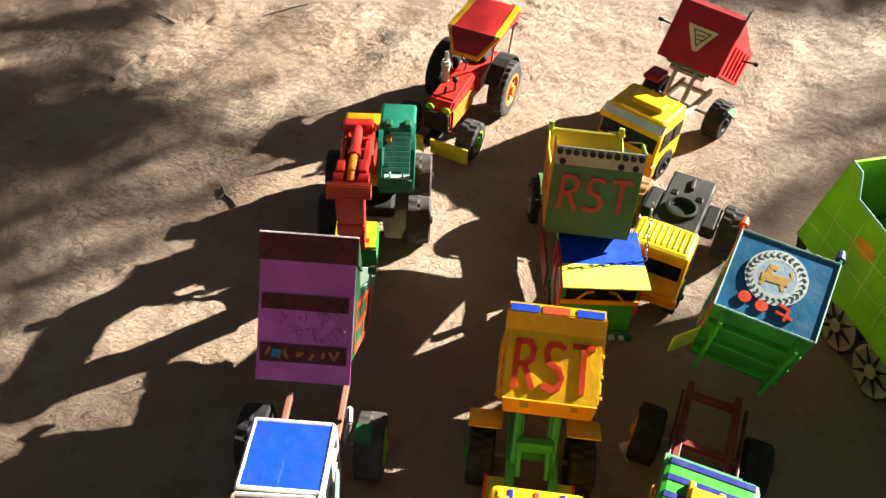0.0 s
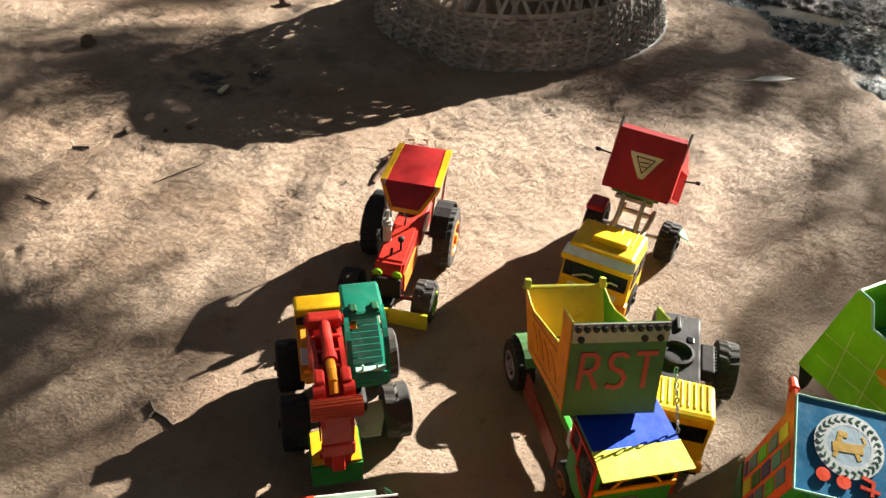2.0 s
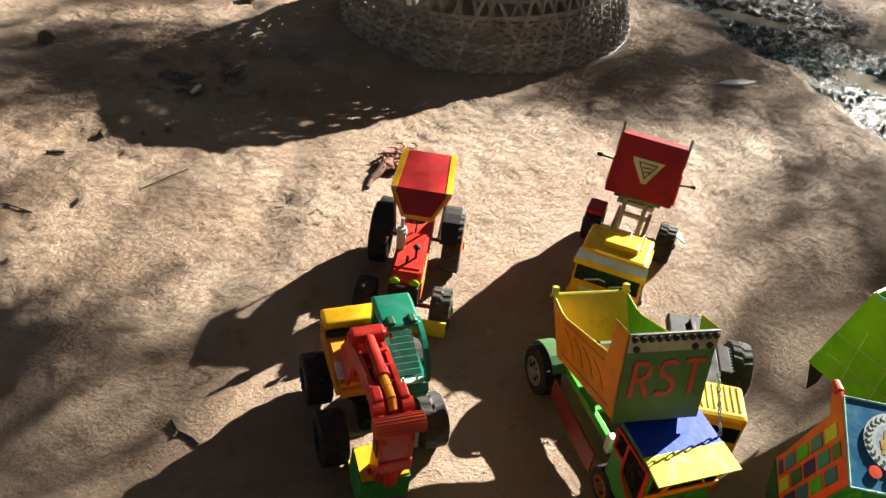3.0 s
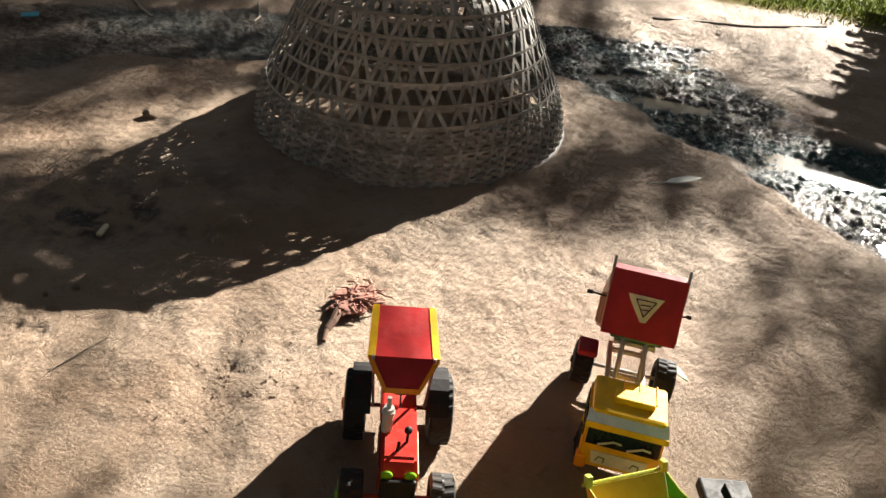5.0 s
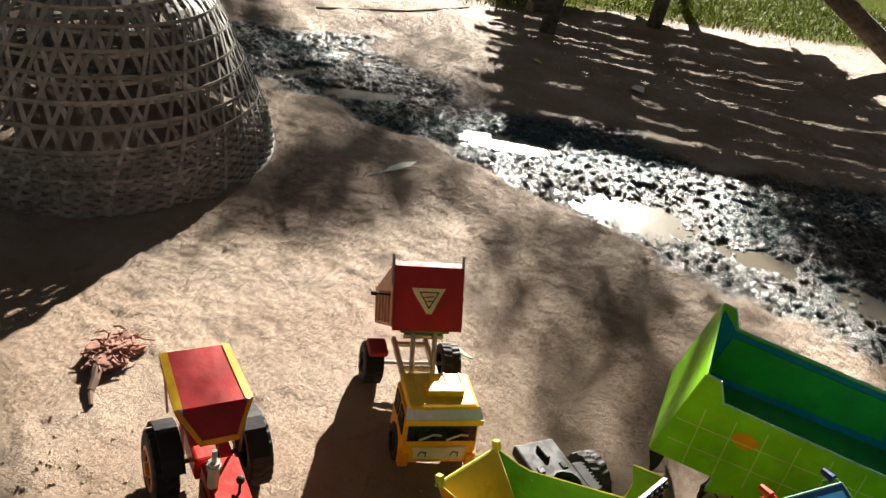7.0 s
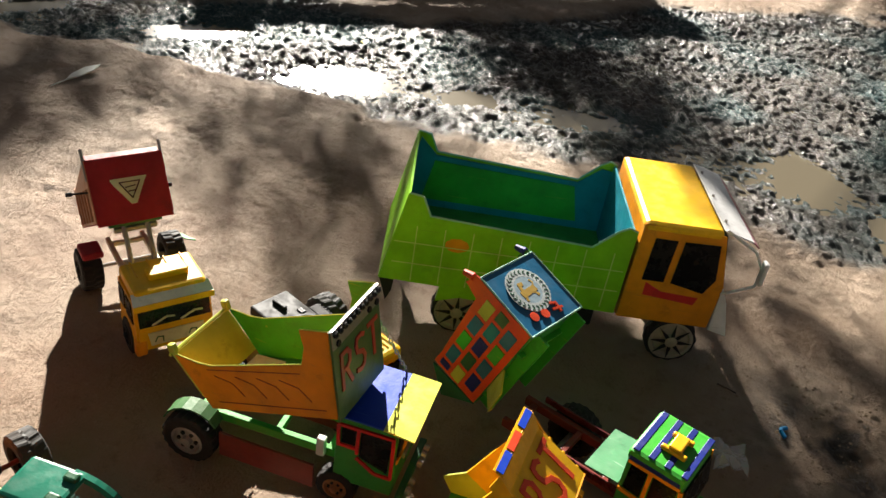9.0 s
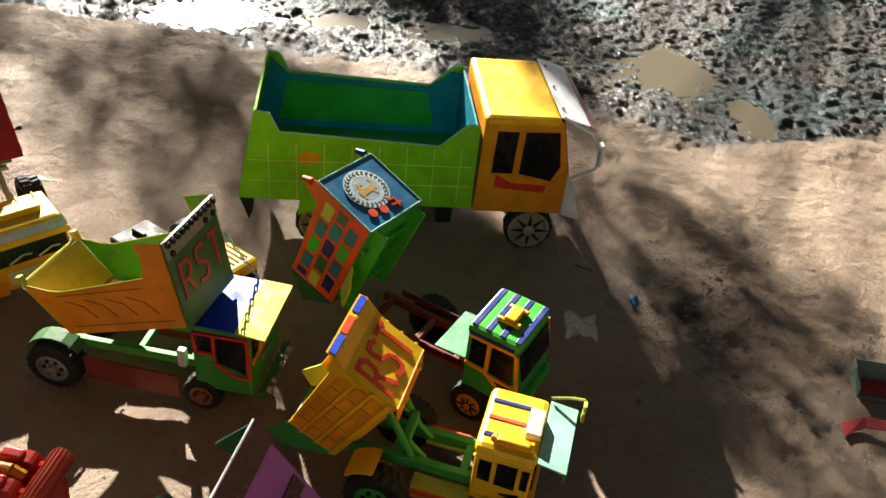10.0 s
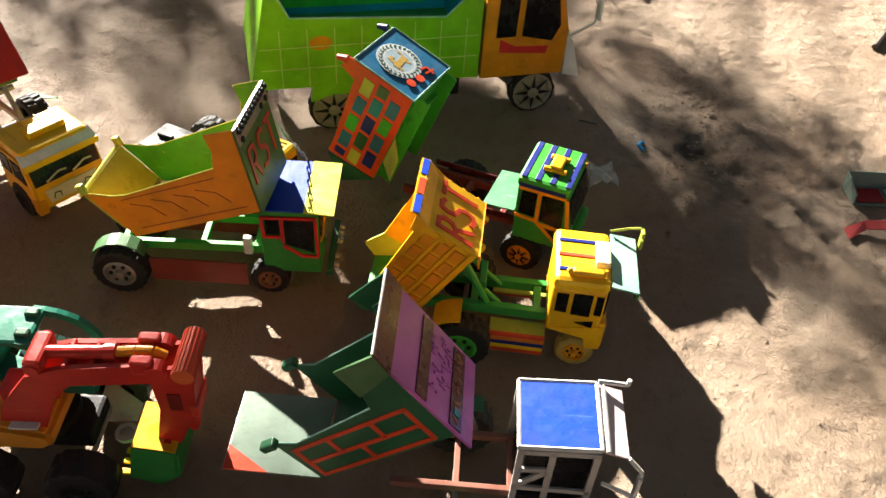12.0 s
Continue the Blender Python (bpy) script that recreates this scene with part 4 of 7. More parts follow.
    part("nose", box(bm_new(), (x1 + 0.003, 0, 0.075), (0.012, 2 * hw, 0.055), bev=0.003), yellow, t)
    sheet(t, "sun_visor", Matrix(), [(x1 + 0.002, -hw - 0.003, 0.186), (x1 + 0.002, hw + 0.003, 0.186), (x1 + 0.042, hw + 0.004, 0.180), (x1 + 0.042, -hw - 0.004, 0.180)], 0.003, mint, "pale mint visor")
    sheet(t, "visor_drop", Matrix(), [(x1 + 0.042, -hw - 0.004, 0.180), (x1 + 0.042, hw + 0.004, 0.180), (x1 + 0.040, hw + 0.004, 0.165), (x1 + 0.040, -hw - 0.004, 0.165)], 0.003, green)
    bm = bm_new()
    pipe(bm, [(x1 + 0.002, hw + 0.004, 0.192), (x1 + 0.03, hw + 0.006, 0.200), (x1 + 0.048, hw + 0.004, 0.205), (x1 + 0.05, hw - 0.015, 0.195)], 0.0022, 6)
    box(bm, (x1 + 0.05, hw - 0.004, 0.19), (0.005, 0.014, 0.032), bev=0.001)
    part("mirror_rod", bm, pale_lime, t)


def emblem_tipper():
    t = thing("tipper_truck", 0.548, 0.955, -101.5, "green handmade toy tipper truck with blue emblem board and brick-pattern bed", "toy truck")
    phi = 69
    fx, fz = -0.116, 0.285
    L, w = 0.200, 0.067
    M = bed_frame(fx - L * math.cos(radians(phi)), fz - L * math.sin(radians(phi)), phi, 0, 0.014) @ Matrix.Rotation(radians(-5), 4, "X")
    H = 0.120
    prof = [(0, 0), (L, 0), (L, H), (L + 0.0, H + 0.008), (L - 0.026, H + 0.016), (L - 0.034, H - 0.014), (0.02, H - 0.022), (-0.006, H - 0.02)]
    side_sheet(t, M, -w, prof, letter_red, label="red side wall painted with blue and green bricks")
    side_sheet(t, M, w, prof, green)
    cols = [navy, panel_blue, bright_green, panel_blue, pale_lime, dark_green, navy, teal, olive]
    q = 0
    for row in range(3):
        for k in range(5):
            x0 = 0.004 + k * 0.042 - (0.017 * row) % 0.042 + 0.012
            x1 = min(x0 + 0.034, L - 0.010)
            x0 = max(x0, 0.002)
            if x1 - x0 < 0.008:
                continue
            v0 = 0.012 + row * 0.0285
            part("brick", box(bm_new(), ((x0 + x1) / 2, -w - 0.002, v0 + 0.0105), (x1 - x0, 0.002, 0.021), M, 0.0006), cols[q % 9], t)
            q += 1
    for s in (-1, 1):
        part("corner_horn", rod(bm_new(), M @ Vector((L - 0.008, s * w, H + 0.010)), M @ Vector((L - 0.016, s * w, H + 0.028)), 0.007, 10, 0.005), letter_red if s < 0 else navy, t)
    sheet(t, "bed_floor", M, [(0, -w, 0), (L, -w, 0), (L, w, 0), (0, w, 0)], 0.003, green)
    for x in (0.03, 0.09, 0.15):
        part("floor_rib", box(bm_new(), (x, 0, -0.006), (0.006, 2 * w - 0.004, 0.010), M, 0.001), bright_green, t)
    for y in (-0.05, 0.05):
        part("floor_beam", box(bm_new(), (L / 2, y, -0.014), (L, 0.005, 0.026), M, 0.001), bright_green, t)
    sheet(t, "floor_wing", M, [(0.05, -w - 0.001, -0.003), (0.11, -w - 0.001, -0.003), (0.10, -w - 0.03, -0.030), (0.05, -w - 0.03, -0.034)], 0.003, pale_lime)
    sheet(t, "front_board", M, [(L, -w, -0.004), (L, w, -0.004), (L, w, H), (L, -w, H)], 0.0035, panel_blue, "blue board with a white ring emblem")
    edge_wire(t, M, [(L + 0.002, -w, -0.003), (L + 0.002, w, -0.003), (L + 0.002, w, H), (L + 0.002, -w, H), (L + 0.002, -w, -0.003)], mint, 0.0015)
    em = M @ Matrix(((0, 0, 1, L + 0.003), (1, 0, 0, -0.004), (0, 1, 0, 0.066), (0, 0, 0, 1)))
    bm = bm_new()
    lathe(bm, [(0.0415, 0.0), (0.0415, 0.0008), (0.026, 0.0010), (0.026, 0.0)], 40, em @ Matrix.Rotation(-math.pi / 2, 4, "X") @ Matrix.Diagonal((1, -1, 1, 1)))
    part("emblem_ring", bm, paint("chalky_blue_white", (0.46, 0.50, 0.50), chips=0.6, chip_col=(0.05, 0.16, 0.27)), t, "white painted ring")
    for k in range(26):
        a = 2 * math.pi * k / 26
        pts = [((0.031 + 0.0075 * f) * math.cos(a + 0.12 * math.sin(math.pi * f)), (0.031 + 0.0075 * f) * math.sin(a + 0.12 * math.sin(math.pi * f))) for f in (0, 0.35, 0.7, 1)]
        part("ring_mark", stroke(bm_new(), em, pts, 0.0012, 0.0013), dark_green, t)
    bm = bm_new()
    lathe(bm, [(0.0262, 0.0), (0.0262, 0.0009), (0.0, 0.001)], 32, em @ Matrix.Rotation(-math.pi / 2, 4, "X") @ Matrix.Diagonal((1, -1, 1, 1)))
    part("emblem_field", bm, paint("pale_blue_grey", (0.30, 0.40, 0.46), chips=0.6), t)
    ochre = paint("faded_ochre_enamel", (0.46, 0.30, 0.07), chips=0.8, chip_col=(0.30, 0.40, 0.46))
    for pts, wd in (([(-0.016, -0.004), (0.013, -0.002)], 0.012), ([(-0.012, 0.004), (-0.010, 0.014), (-0.004, 0.013)], 0.007), ([(-0.014, -0.006), (-0.017, -0.016)], 0.005), ([(0.008, -0.006), (0.012, -0.015)], 0.005), ([(0.013, 0.0), (0.019, 0.008), (0.016, 0.014)], 0.003)):
        part("emblem_daub", stroke(bm_new(), em, pts, wd, 0.0012 + wd * 0.01), ochre, t, "plain yellow painted daub")
    for x, y in ((-0.030, -0.043), (-0.006, -0.047)):
        bm = bm_new()
        lathe(bm, [(0.0085, 0.0), (0.0085, 0.001), (0.0, 0.0011)], 16, em @ Matrix.Translation((x, y, 0)) @ Matrix.Rotation(-math.pi / 2, 4, "X") @ Matrix.Diagonal((1, -1, 1, 1)))
        part("red_dot", bm, letter_red, t)
    bm = bm_new()
    stroke(bm, em, [(0.016, -0.036), (0.028, -0.040), (0.026, -0.056)], 0.004, 0.002)
    stroke(bm, em, [(0.014, -0.048), (0.034, -0.051)], 0.004, 0.002)
    part("red_mark", bm, letter_red, t)
    # dropped tailgate
    sheet(t, "tailgate", M, [(-0.002, -w, 0.0), (-0.002, w, 0.0), (-0.05, w * 0.9, 0.055), (-0.05, -w * 0.9, 0.055)], 0.003, dark_green, "dark green dropped tailgate")
    sheet(t, "gate_cheek", M, [(0, -w - 0.002, 0.0), (-0.05, -w - 0.002, 0.052), (-0.012, -w - 0.002, 0.098)], 0.003, dark_green)
    edge_wire(t, M, [(-0.052, -w * 0.95, 0.055), (-0.004, -w * 0.95, 0.0)], red, 0.002)
    chassis(t, -0.14, 0.16, 0.036, 0.086, rust_red, (-0.12, -0.03, 0.05), 0.016, 0.010)
    for s in (-1, 1):
        wheel(t, -0.055, s * 0.078, 0.046, 0.040, rubber, amber, "bolts", 20)
        wheel(t, 0.098, s * 0.050, 0.037, 0.026, rubber, amber, "star", 16)
        part("rail_lip", box(bm_new(), (-0.01, s * 0.047, 0.10), (0.20, 0.004, 0.012), bev=0.001), maroon, t)
    axle(t, -0.055, 0.044, 0.07)
    axle(t, 0.098, 0.035, 0.05)
    sheet(t, "deck_plate", Matrix(), [(0.018, -0.052, 0.118), (0.075, -0.052, 0.122), (0.075, 0.052, 0.122), (0.018, 0.052, 0.118)], 0.003, paint("scuffed_green_deck", (0.10, 0.26, 0.14), rough=0.3, chips=0.7, chip_col=(0.45, 0.5, 0.45)), "scuffed green deck plate")
    x0, x1, hw, z0, z1 = 0.078, 0.170, 0.056, 0.070, 0.185
    bm = bm_new()
    plate(bm, [(x0, 0, z0), (x1 + 0.006, 0, z0), (x1 + 0.006, 0, 0.125), (x1 - 0.006, 0, z1), (x0, 0, z1)], 2 * hw)
    part("cab", bm, green, t)
    part("cab_roof", box(bm_new(), ((x0 + x1) / 2 - 0.004, 0, z1 + 0.006), (x1 - x0, 2 * hw + 0.006, 0.022), bev=0.008), bright_green, t, "green roof with blue stripes")
    for x in (x0 + 0.006, x0 + 0.030, x0 + 0.055, x1 - 0.010):
        part("roof_stripe", box(bm_new(), (x, 0, z1 + 0.0165), (0.010, 2 * hw - 0.006, 0.003), bev=0.001), navy, t)
    for s in (-1, 1):
        part("roof_stripe", box(bm_new(), ((x0 + x1) / 2 - 0.004, s * (hw + 0.0025), z1 + 0.004), (x1 - x0 - 0.012, 0.003, 0.008), bev=0.001), navy, t)
    bm = bm_new()
    box(bm, (x0 + 0.050, -0.005, z1 + 0.024), (0.020, 0.036, 0.012), bev=0.002)
    box(bm, (x0 + 0.050, -0.022, z1 + 0.022), (0.040, 0.008, 0.008), bev=0.002)
    box(bm, (x0 + 0.050, 0.014, z1 + 0.022), (0.034, 0.008, 0.008), bev=0.002)
    part("roof_rack", bm, yellow, t, "small yellow roof piece")
    side_panes(t, hw, [[(x0 + 0.006, 0.128), (x0 + 0.034, 0.126), (x0 + 0.034, 0.176), (x0 + 0.008, 0.176)], [(x0 + 0.044, 0.122), (x0 + 0.085, 0.115), (x0 + 0.081, 0.176), (x0 + 0.044, 0.176)], [(x0 + 0.05, 0.108), (x0 + 0.088, 0.082), (x0 + 0.088, 0.108)]])
    bars(t, hw, [((x0 + 0.002, 0.182), (x1 - 0.008, 0.182)), ((x0 + 0.039, 0.118), (x0 + 0.039, 0.180)), ((x0 + 0.0, 0.122), (x0 + 0.040, 0.119)), ((x0 + 0.038, 0.119), (x1 + 0.002, 0.070)), ((x0 + 0.042, 0.114), (x1 + 0.004, 0.112)), ((x1 + 0.003, 0.112), (x1 - 0.006, 0.180))], amber, 0.006)
    pane(t, [(x1 + 0.0078, -hw + 0.006, 0.128), (x1 + 0.0078, hw - 0.006, 0.128), (x1 - 0.0025, hw - 0.006, 0.176), (x1 - 0.0025, -hw + 0.006, 0.176)], name="windscreen")
    part("bumper", box(bm_new(), (x1 + 0.012, 0, 0.075), (0.012, 2 * hw + 0.006, 0.022), bev=0.003), bright_green, t)


def purple_tipper():
    t = thing("tipper_truck", 0.006, 0.83, -83, "purple, green and blue handmade toy tipper truck with open cab frame", "toy truck")
    phi = 37
    fx, fz = -0.082, 0.235
    L, w = 0.200, 0.060
    M = bed_frame(fx - L * math.cos(radians(phi)), fz - L * math.sin(radians(phi)), phi, 0)
    H = 0.130
    prof = [(0.0, 0.0), (L, 0.0), (L, H), (L - 0.045, H - 0.004), (L - 0.058, 0.088), (0.02, 0.075), (-0.004, 0.088)]
    for s in (-1, 1):
        side_sheet(t, M, s * w, prof, dark_green, label="dark green side wall in a red frame")
        bm = bm_new()
        mm = M @ Matrix(((1, 0, 0, 0), (0, 0, s, s * (w + 0.0018)), (0, 1, 0, 0), (0, 0, 0, 1)))
        for a, b in (((0.01, 0.008), (0.175, 0.008)), ((0.01, 0.066), (0.175, 0.07)), ((0.01, 0.037), (0.175, 0.037)), ((0.01, 0.008), (0.01, 0.066)), ((0.175, 0.008), (0.175, 0.07)), ((0.06, 0.037), (0.06, 0.067)), ((0.125, 0.037), (0.125, 0.069)), ((0.09, 0.008), (0.09, 0.037))):
            stroke(bm, mm, [a, b], 0.0065, 0.001)
        part("frame_paint", bm, letter_red, t)
        edge_wire(t, M, [(u, s * w, v) for u, v in prof[2:]], mint, 0.0014)
    sheet(t, "bed_floor", M, [(0, -w, 0), (L, -w, 0), (L, w, 0), (0, w, 0)], 0.003, dark_green)
    sheet(t, "front_board", M, [(L, -w - 0.002, -0.03), (L, w + 0.002, -0.03), (L, w + 0.002, H), (L, -w - 0.002, H)], 0.0035, purple, "purple front board with blistered paint")
    for v0, v1, mm in ((0.066, 0.086, maroon), (-0.004, 0.020, maroon)):
        sheet(t, "board_band", M, [(L + 0.0026, -w + 0.002, v0), (L + 0.0026, w - 0.004, v0), (L + 0.0026, w - 0.004, v1), (L + 0.0026, -w + 0.002, v1)], 0.0014, mm, "dark red painted band")
    rnd = random.Random(3)
    for k in range(46):
        y, v = rnd.uniform(-0.035, w - 0.006), rnd.uniform(0.024, 0.064)
        part("blister", box(bm_new(), (L + 0.002, y, v), (0.0035, rnd.uniform(0.002, 0.005), rnd.uniform(0.003, 0.009)), M, 0.001), purple, t)
    bm = bm_new()
    for k in range(10):
        y = rnd.uniform(-w + 0.01, w - 0.01)
        stroke(bm, M @ Matrix(((0, 0, 1, L + 0.0035), (1, 0, 0, 0), (0, 1, 0, 0), (0, 0, 0, 1))), [(y, rnd.uniform(0.0, 0.006)), (y + rnd.uniform(-0.006, 0.006), rnd.uniform(0.008, 0.014))], 0.004, 0.0006)
    part("paint_daubs", bm, clay, t)
    sheet(t, "board_daub", M, [(L + 0.0038, -w + 0.018, 0.002), (L + 0.0038, -w + 0.028, 0.002), (L + 0.0038, -w + 0.028, 0.013), (L + 0.0038, -w + 0.018, 0.013)], 0.0012, teal)
    # dark upright flap on the board's top
    fl = M @ Matrix.Translation((L, 0, H)) @ Matrix.Rotation(radians(6), 4, "Y")
    sheet(t, "top_flap", fl, [(0, -w - 0.004, 0), (0, w + 0.004, 0), (0, w + 0.004, 0.036), (0, -w - 0.004, 0.036)], 0.0035, maroon, "glossy maroon top flap with white edge")
    edge_wire(t, fl, [(0, -w - 0.004, 0.036), (0, w + 0.004, 0.036)], white, 0.0016)
    for s in (-1, 1):
        sheet(t, "flap_cheek", fl, [(0, s * (w + 0.003), 0.0), (0, s * (w + 0.003), 0.034), (-0.060, s * (w - 0.004), 0.020), (-0.050, s * (w + 0.003), -0.022)], 0.003, olive if s < 0 else dark_green)
    # lowered tailgate
    sheet(t, "tailgate", M, [(-0.004, -w, 0.002), (-0.004, w, 0.002), (-0.100, w, 0.076), (-0.100, -w, 0.076)], 0.003, paint("grey_green_enamel", (0.16, 0.22, 0.17), dust=0.25), "grey-green tailgate with a red corner")
    sheet(t, "gate_corner", M, [(-0.055, -w - 0.001, 0.044), (-0.100, -w + 0.035, 0.079), (-0.100, -w - 0.001, 0.079)], 0.002, letter_red)
    edge_wire(t, M, [(-0.101, -w, 0.077), (-0.101, w, 0.077)], white, 0.0016)
    for s in (-1, 1):
        part("gate_lug", box(bm_new(), (-0.010, s * (w + 0.002), 0.09), (0.022, 0.014, 0.012), M, 0.003), dark_green, t)
    # chassis
    chassis(t, -0.16, 0.03, 0.040, 0.088, paint("rusty_rail", (0.24, 0.10, 0.07), chips=0.8), (-0.075, -0.005), 0.012, 0.008)
    bm = bm_new()
    pipe(bm, [(-0.052, 0.052, 0.085), (-0.066, 0.058, 0.12), (-0.085, 0.056, 0.125), (-0.09, 0.05, 0.10)], 0.0045, 8)
    part("exhaust_pipe", bm, steel, t)
    part("side_step", box(bm_new(), (-0.058, 0.078, 0.108), (0.03, 0.024, 0.003), bev=0.001), dark_green, t)
    for s in (-1, 1):
        wheel(t, -0.075, s * 0.085, 0.050, 0.042, lit_dusty_rubber if s > 0 else rubber, lime, "bolts", 16)
        wheel(t, 0.082, s * 0.048, 0.036, 0.024, rubber, lime, "bolts", 14)
    axle(t, -0.075, 0.048, 0.08)
    axle(t, 0.082, 0.034, 0.046)
    # open cab of painted bars
    x0, x1, hw, z0, z1 = -0.006, 0.092, 0.050, 0.070, 0.202
    sheet(t, "cab_roof", Matrix(), [(x0, -hw, z1), (x1, -hw, z1 + 0.006), (x1, hw, z1 + 0.006), (x0, hw, z1)], 0.006, blue, "glossy blue roof sheet")
    edge_wire(t, Matrix(), [(x0, -hw, z1 + 0.002), (x1, -hw, z1 + 0.008), (x1, hw, z1 + 0.008), (x0, hw, z1 + 0.002), (x0, -hw, z1 + 0.002)], white, 0.0028)
    frame_w = paint("grimy_white_frame", (0.50, 0.47, 0.44), dust=0.35, chips=0.7)
    bars(t, hw, [((x0 + 0.003, z0), (x0 + 0.003, z1)), ((x1 - 0.003, z0), (x1 - 0.003, z1)), ((x0 + 0.042, z0 + 0.02), (x0 + 0.042, z1)), ((x0, z1 - 0.004), (x1, z1)), ((x0, z0 + 0.05), (x1, z0 + 0.05)), ((x0, z0 + 0.004), (x1, z0 + 0.004)), ((x0 + 0.003, z0 + 0.052), (x0 + 0.04, z0 + 0.09)), ((x0 + 0.003, z0 + 0.09), (x0 + 0.042, z0 + 0.092)), ((x0 + 0.05, z0 + 0.008), (x0 + 0.09, z0 + 0.03))], frame_w, 0.008, "cab_bar")
    for s in (-1, 1):
        pane(t, [(x0 + 0.048, s * (hw - 0.001), z0 + 0.058), (x1 - 0.008, s * (hw - 0.001), z0 + 0.058), (x1 - 0.008, s * (hw - 0.001), z1 - 0.012), (x0 + 0.048, s * (hw - 0.001), z1 - 0.012)])
        pane(t, [(x0 + 0.010, s * (hw - 0.001), z0 + 0.096), (x0 + 0.036, s * (hw - 0.001), z0 + 0.096), (x0 + 0.036, s * (hw - 0.001), z1 - 0.012), (x0 + 0.010, s * (hw - 0.001), z1 - 0.012)])
    # solid near-black block stands in for the shaded inside of the open cab
    part("cab_dark_fill", box(bm_new(), ((x0 + x1) / 2, 0, (z0 + z1) / 2 - 0.004), (x1 - x0 - 0.012, 2 * hw - 0.008, z1 - z0 - 0.014), bev=0.002), film_and_void, t)
    sheet(t, "sun_visor", Matrix(), [(x1 + 0.004, -hw, z1 + 0.005), (x1 + 0.004, hw, z1 + 0.005), (x1 + 0.034, hw, z1 - 0.004), (x1 + 0.034, -hw, z1 - 0.004)], 0.003, paint("pink_white_visor", (0.62, 0.5, 0.5), chips=0.8), "pinkish white visor, badly scraped")
    bm = bm_new()
    pipe(bm, [(x1 + 0.002, hw, z1 + 0.012), (x1 + 0.04, hw, z1 + 0.01), (x1 + 0.04, hw, z1 + 0.02)], 0.003, 6)
    pipe(bm, [(x1 + 0.008, -hw, z1 + 0.006), (x1 + 0.008, hw, z1 + 0.010)], 0.003, 6)
    pipe(bm, [(x1 + 0.034, -hw, z1 - 0.003), (x1 + 0.052, -hw - 0.006, z1 - 0.02), (x1 + 0.052, -hw - 0.01, z1 - 0.07), (x1 + 0.01, -hw - 0.004, z1 - 0.055)], 0.003, 6)
    box(bm, (x1 + 0.052, -hw - 0.008, z1 - 0.05), (0.006, 0.010, 0.045), bev=0.002)
    part("mirror_bar", bm, white, t, "white mirror bars")
    part("cab_side_fin", plate(bm_new(), [(x0 + 0.02, hw + 0.006, 0.10), (x1, hw + 0.012, 0.10), (x1, hw + 0.012, 0.12), (x0 + 0.03, hw + 0.006, 0.15)], 0.003), mint, t)


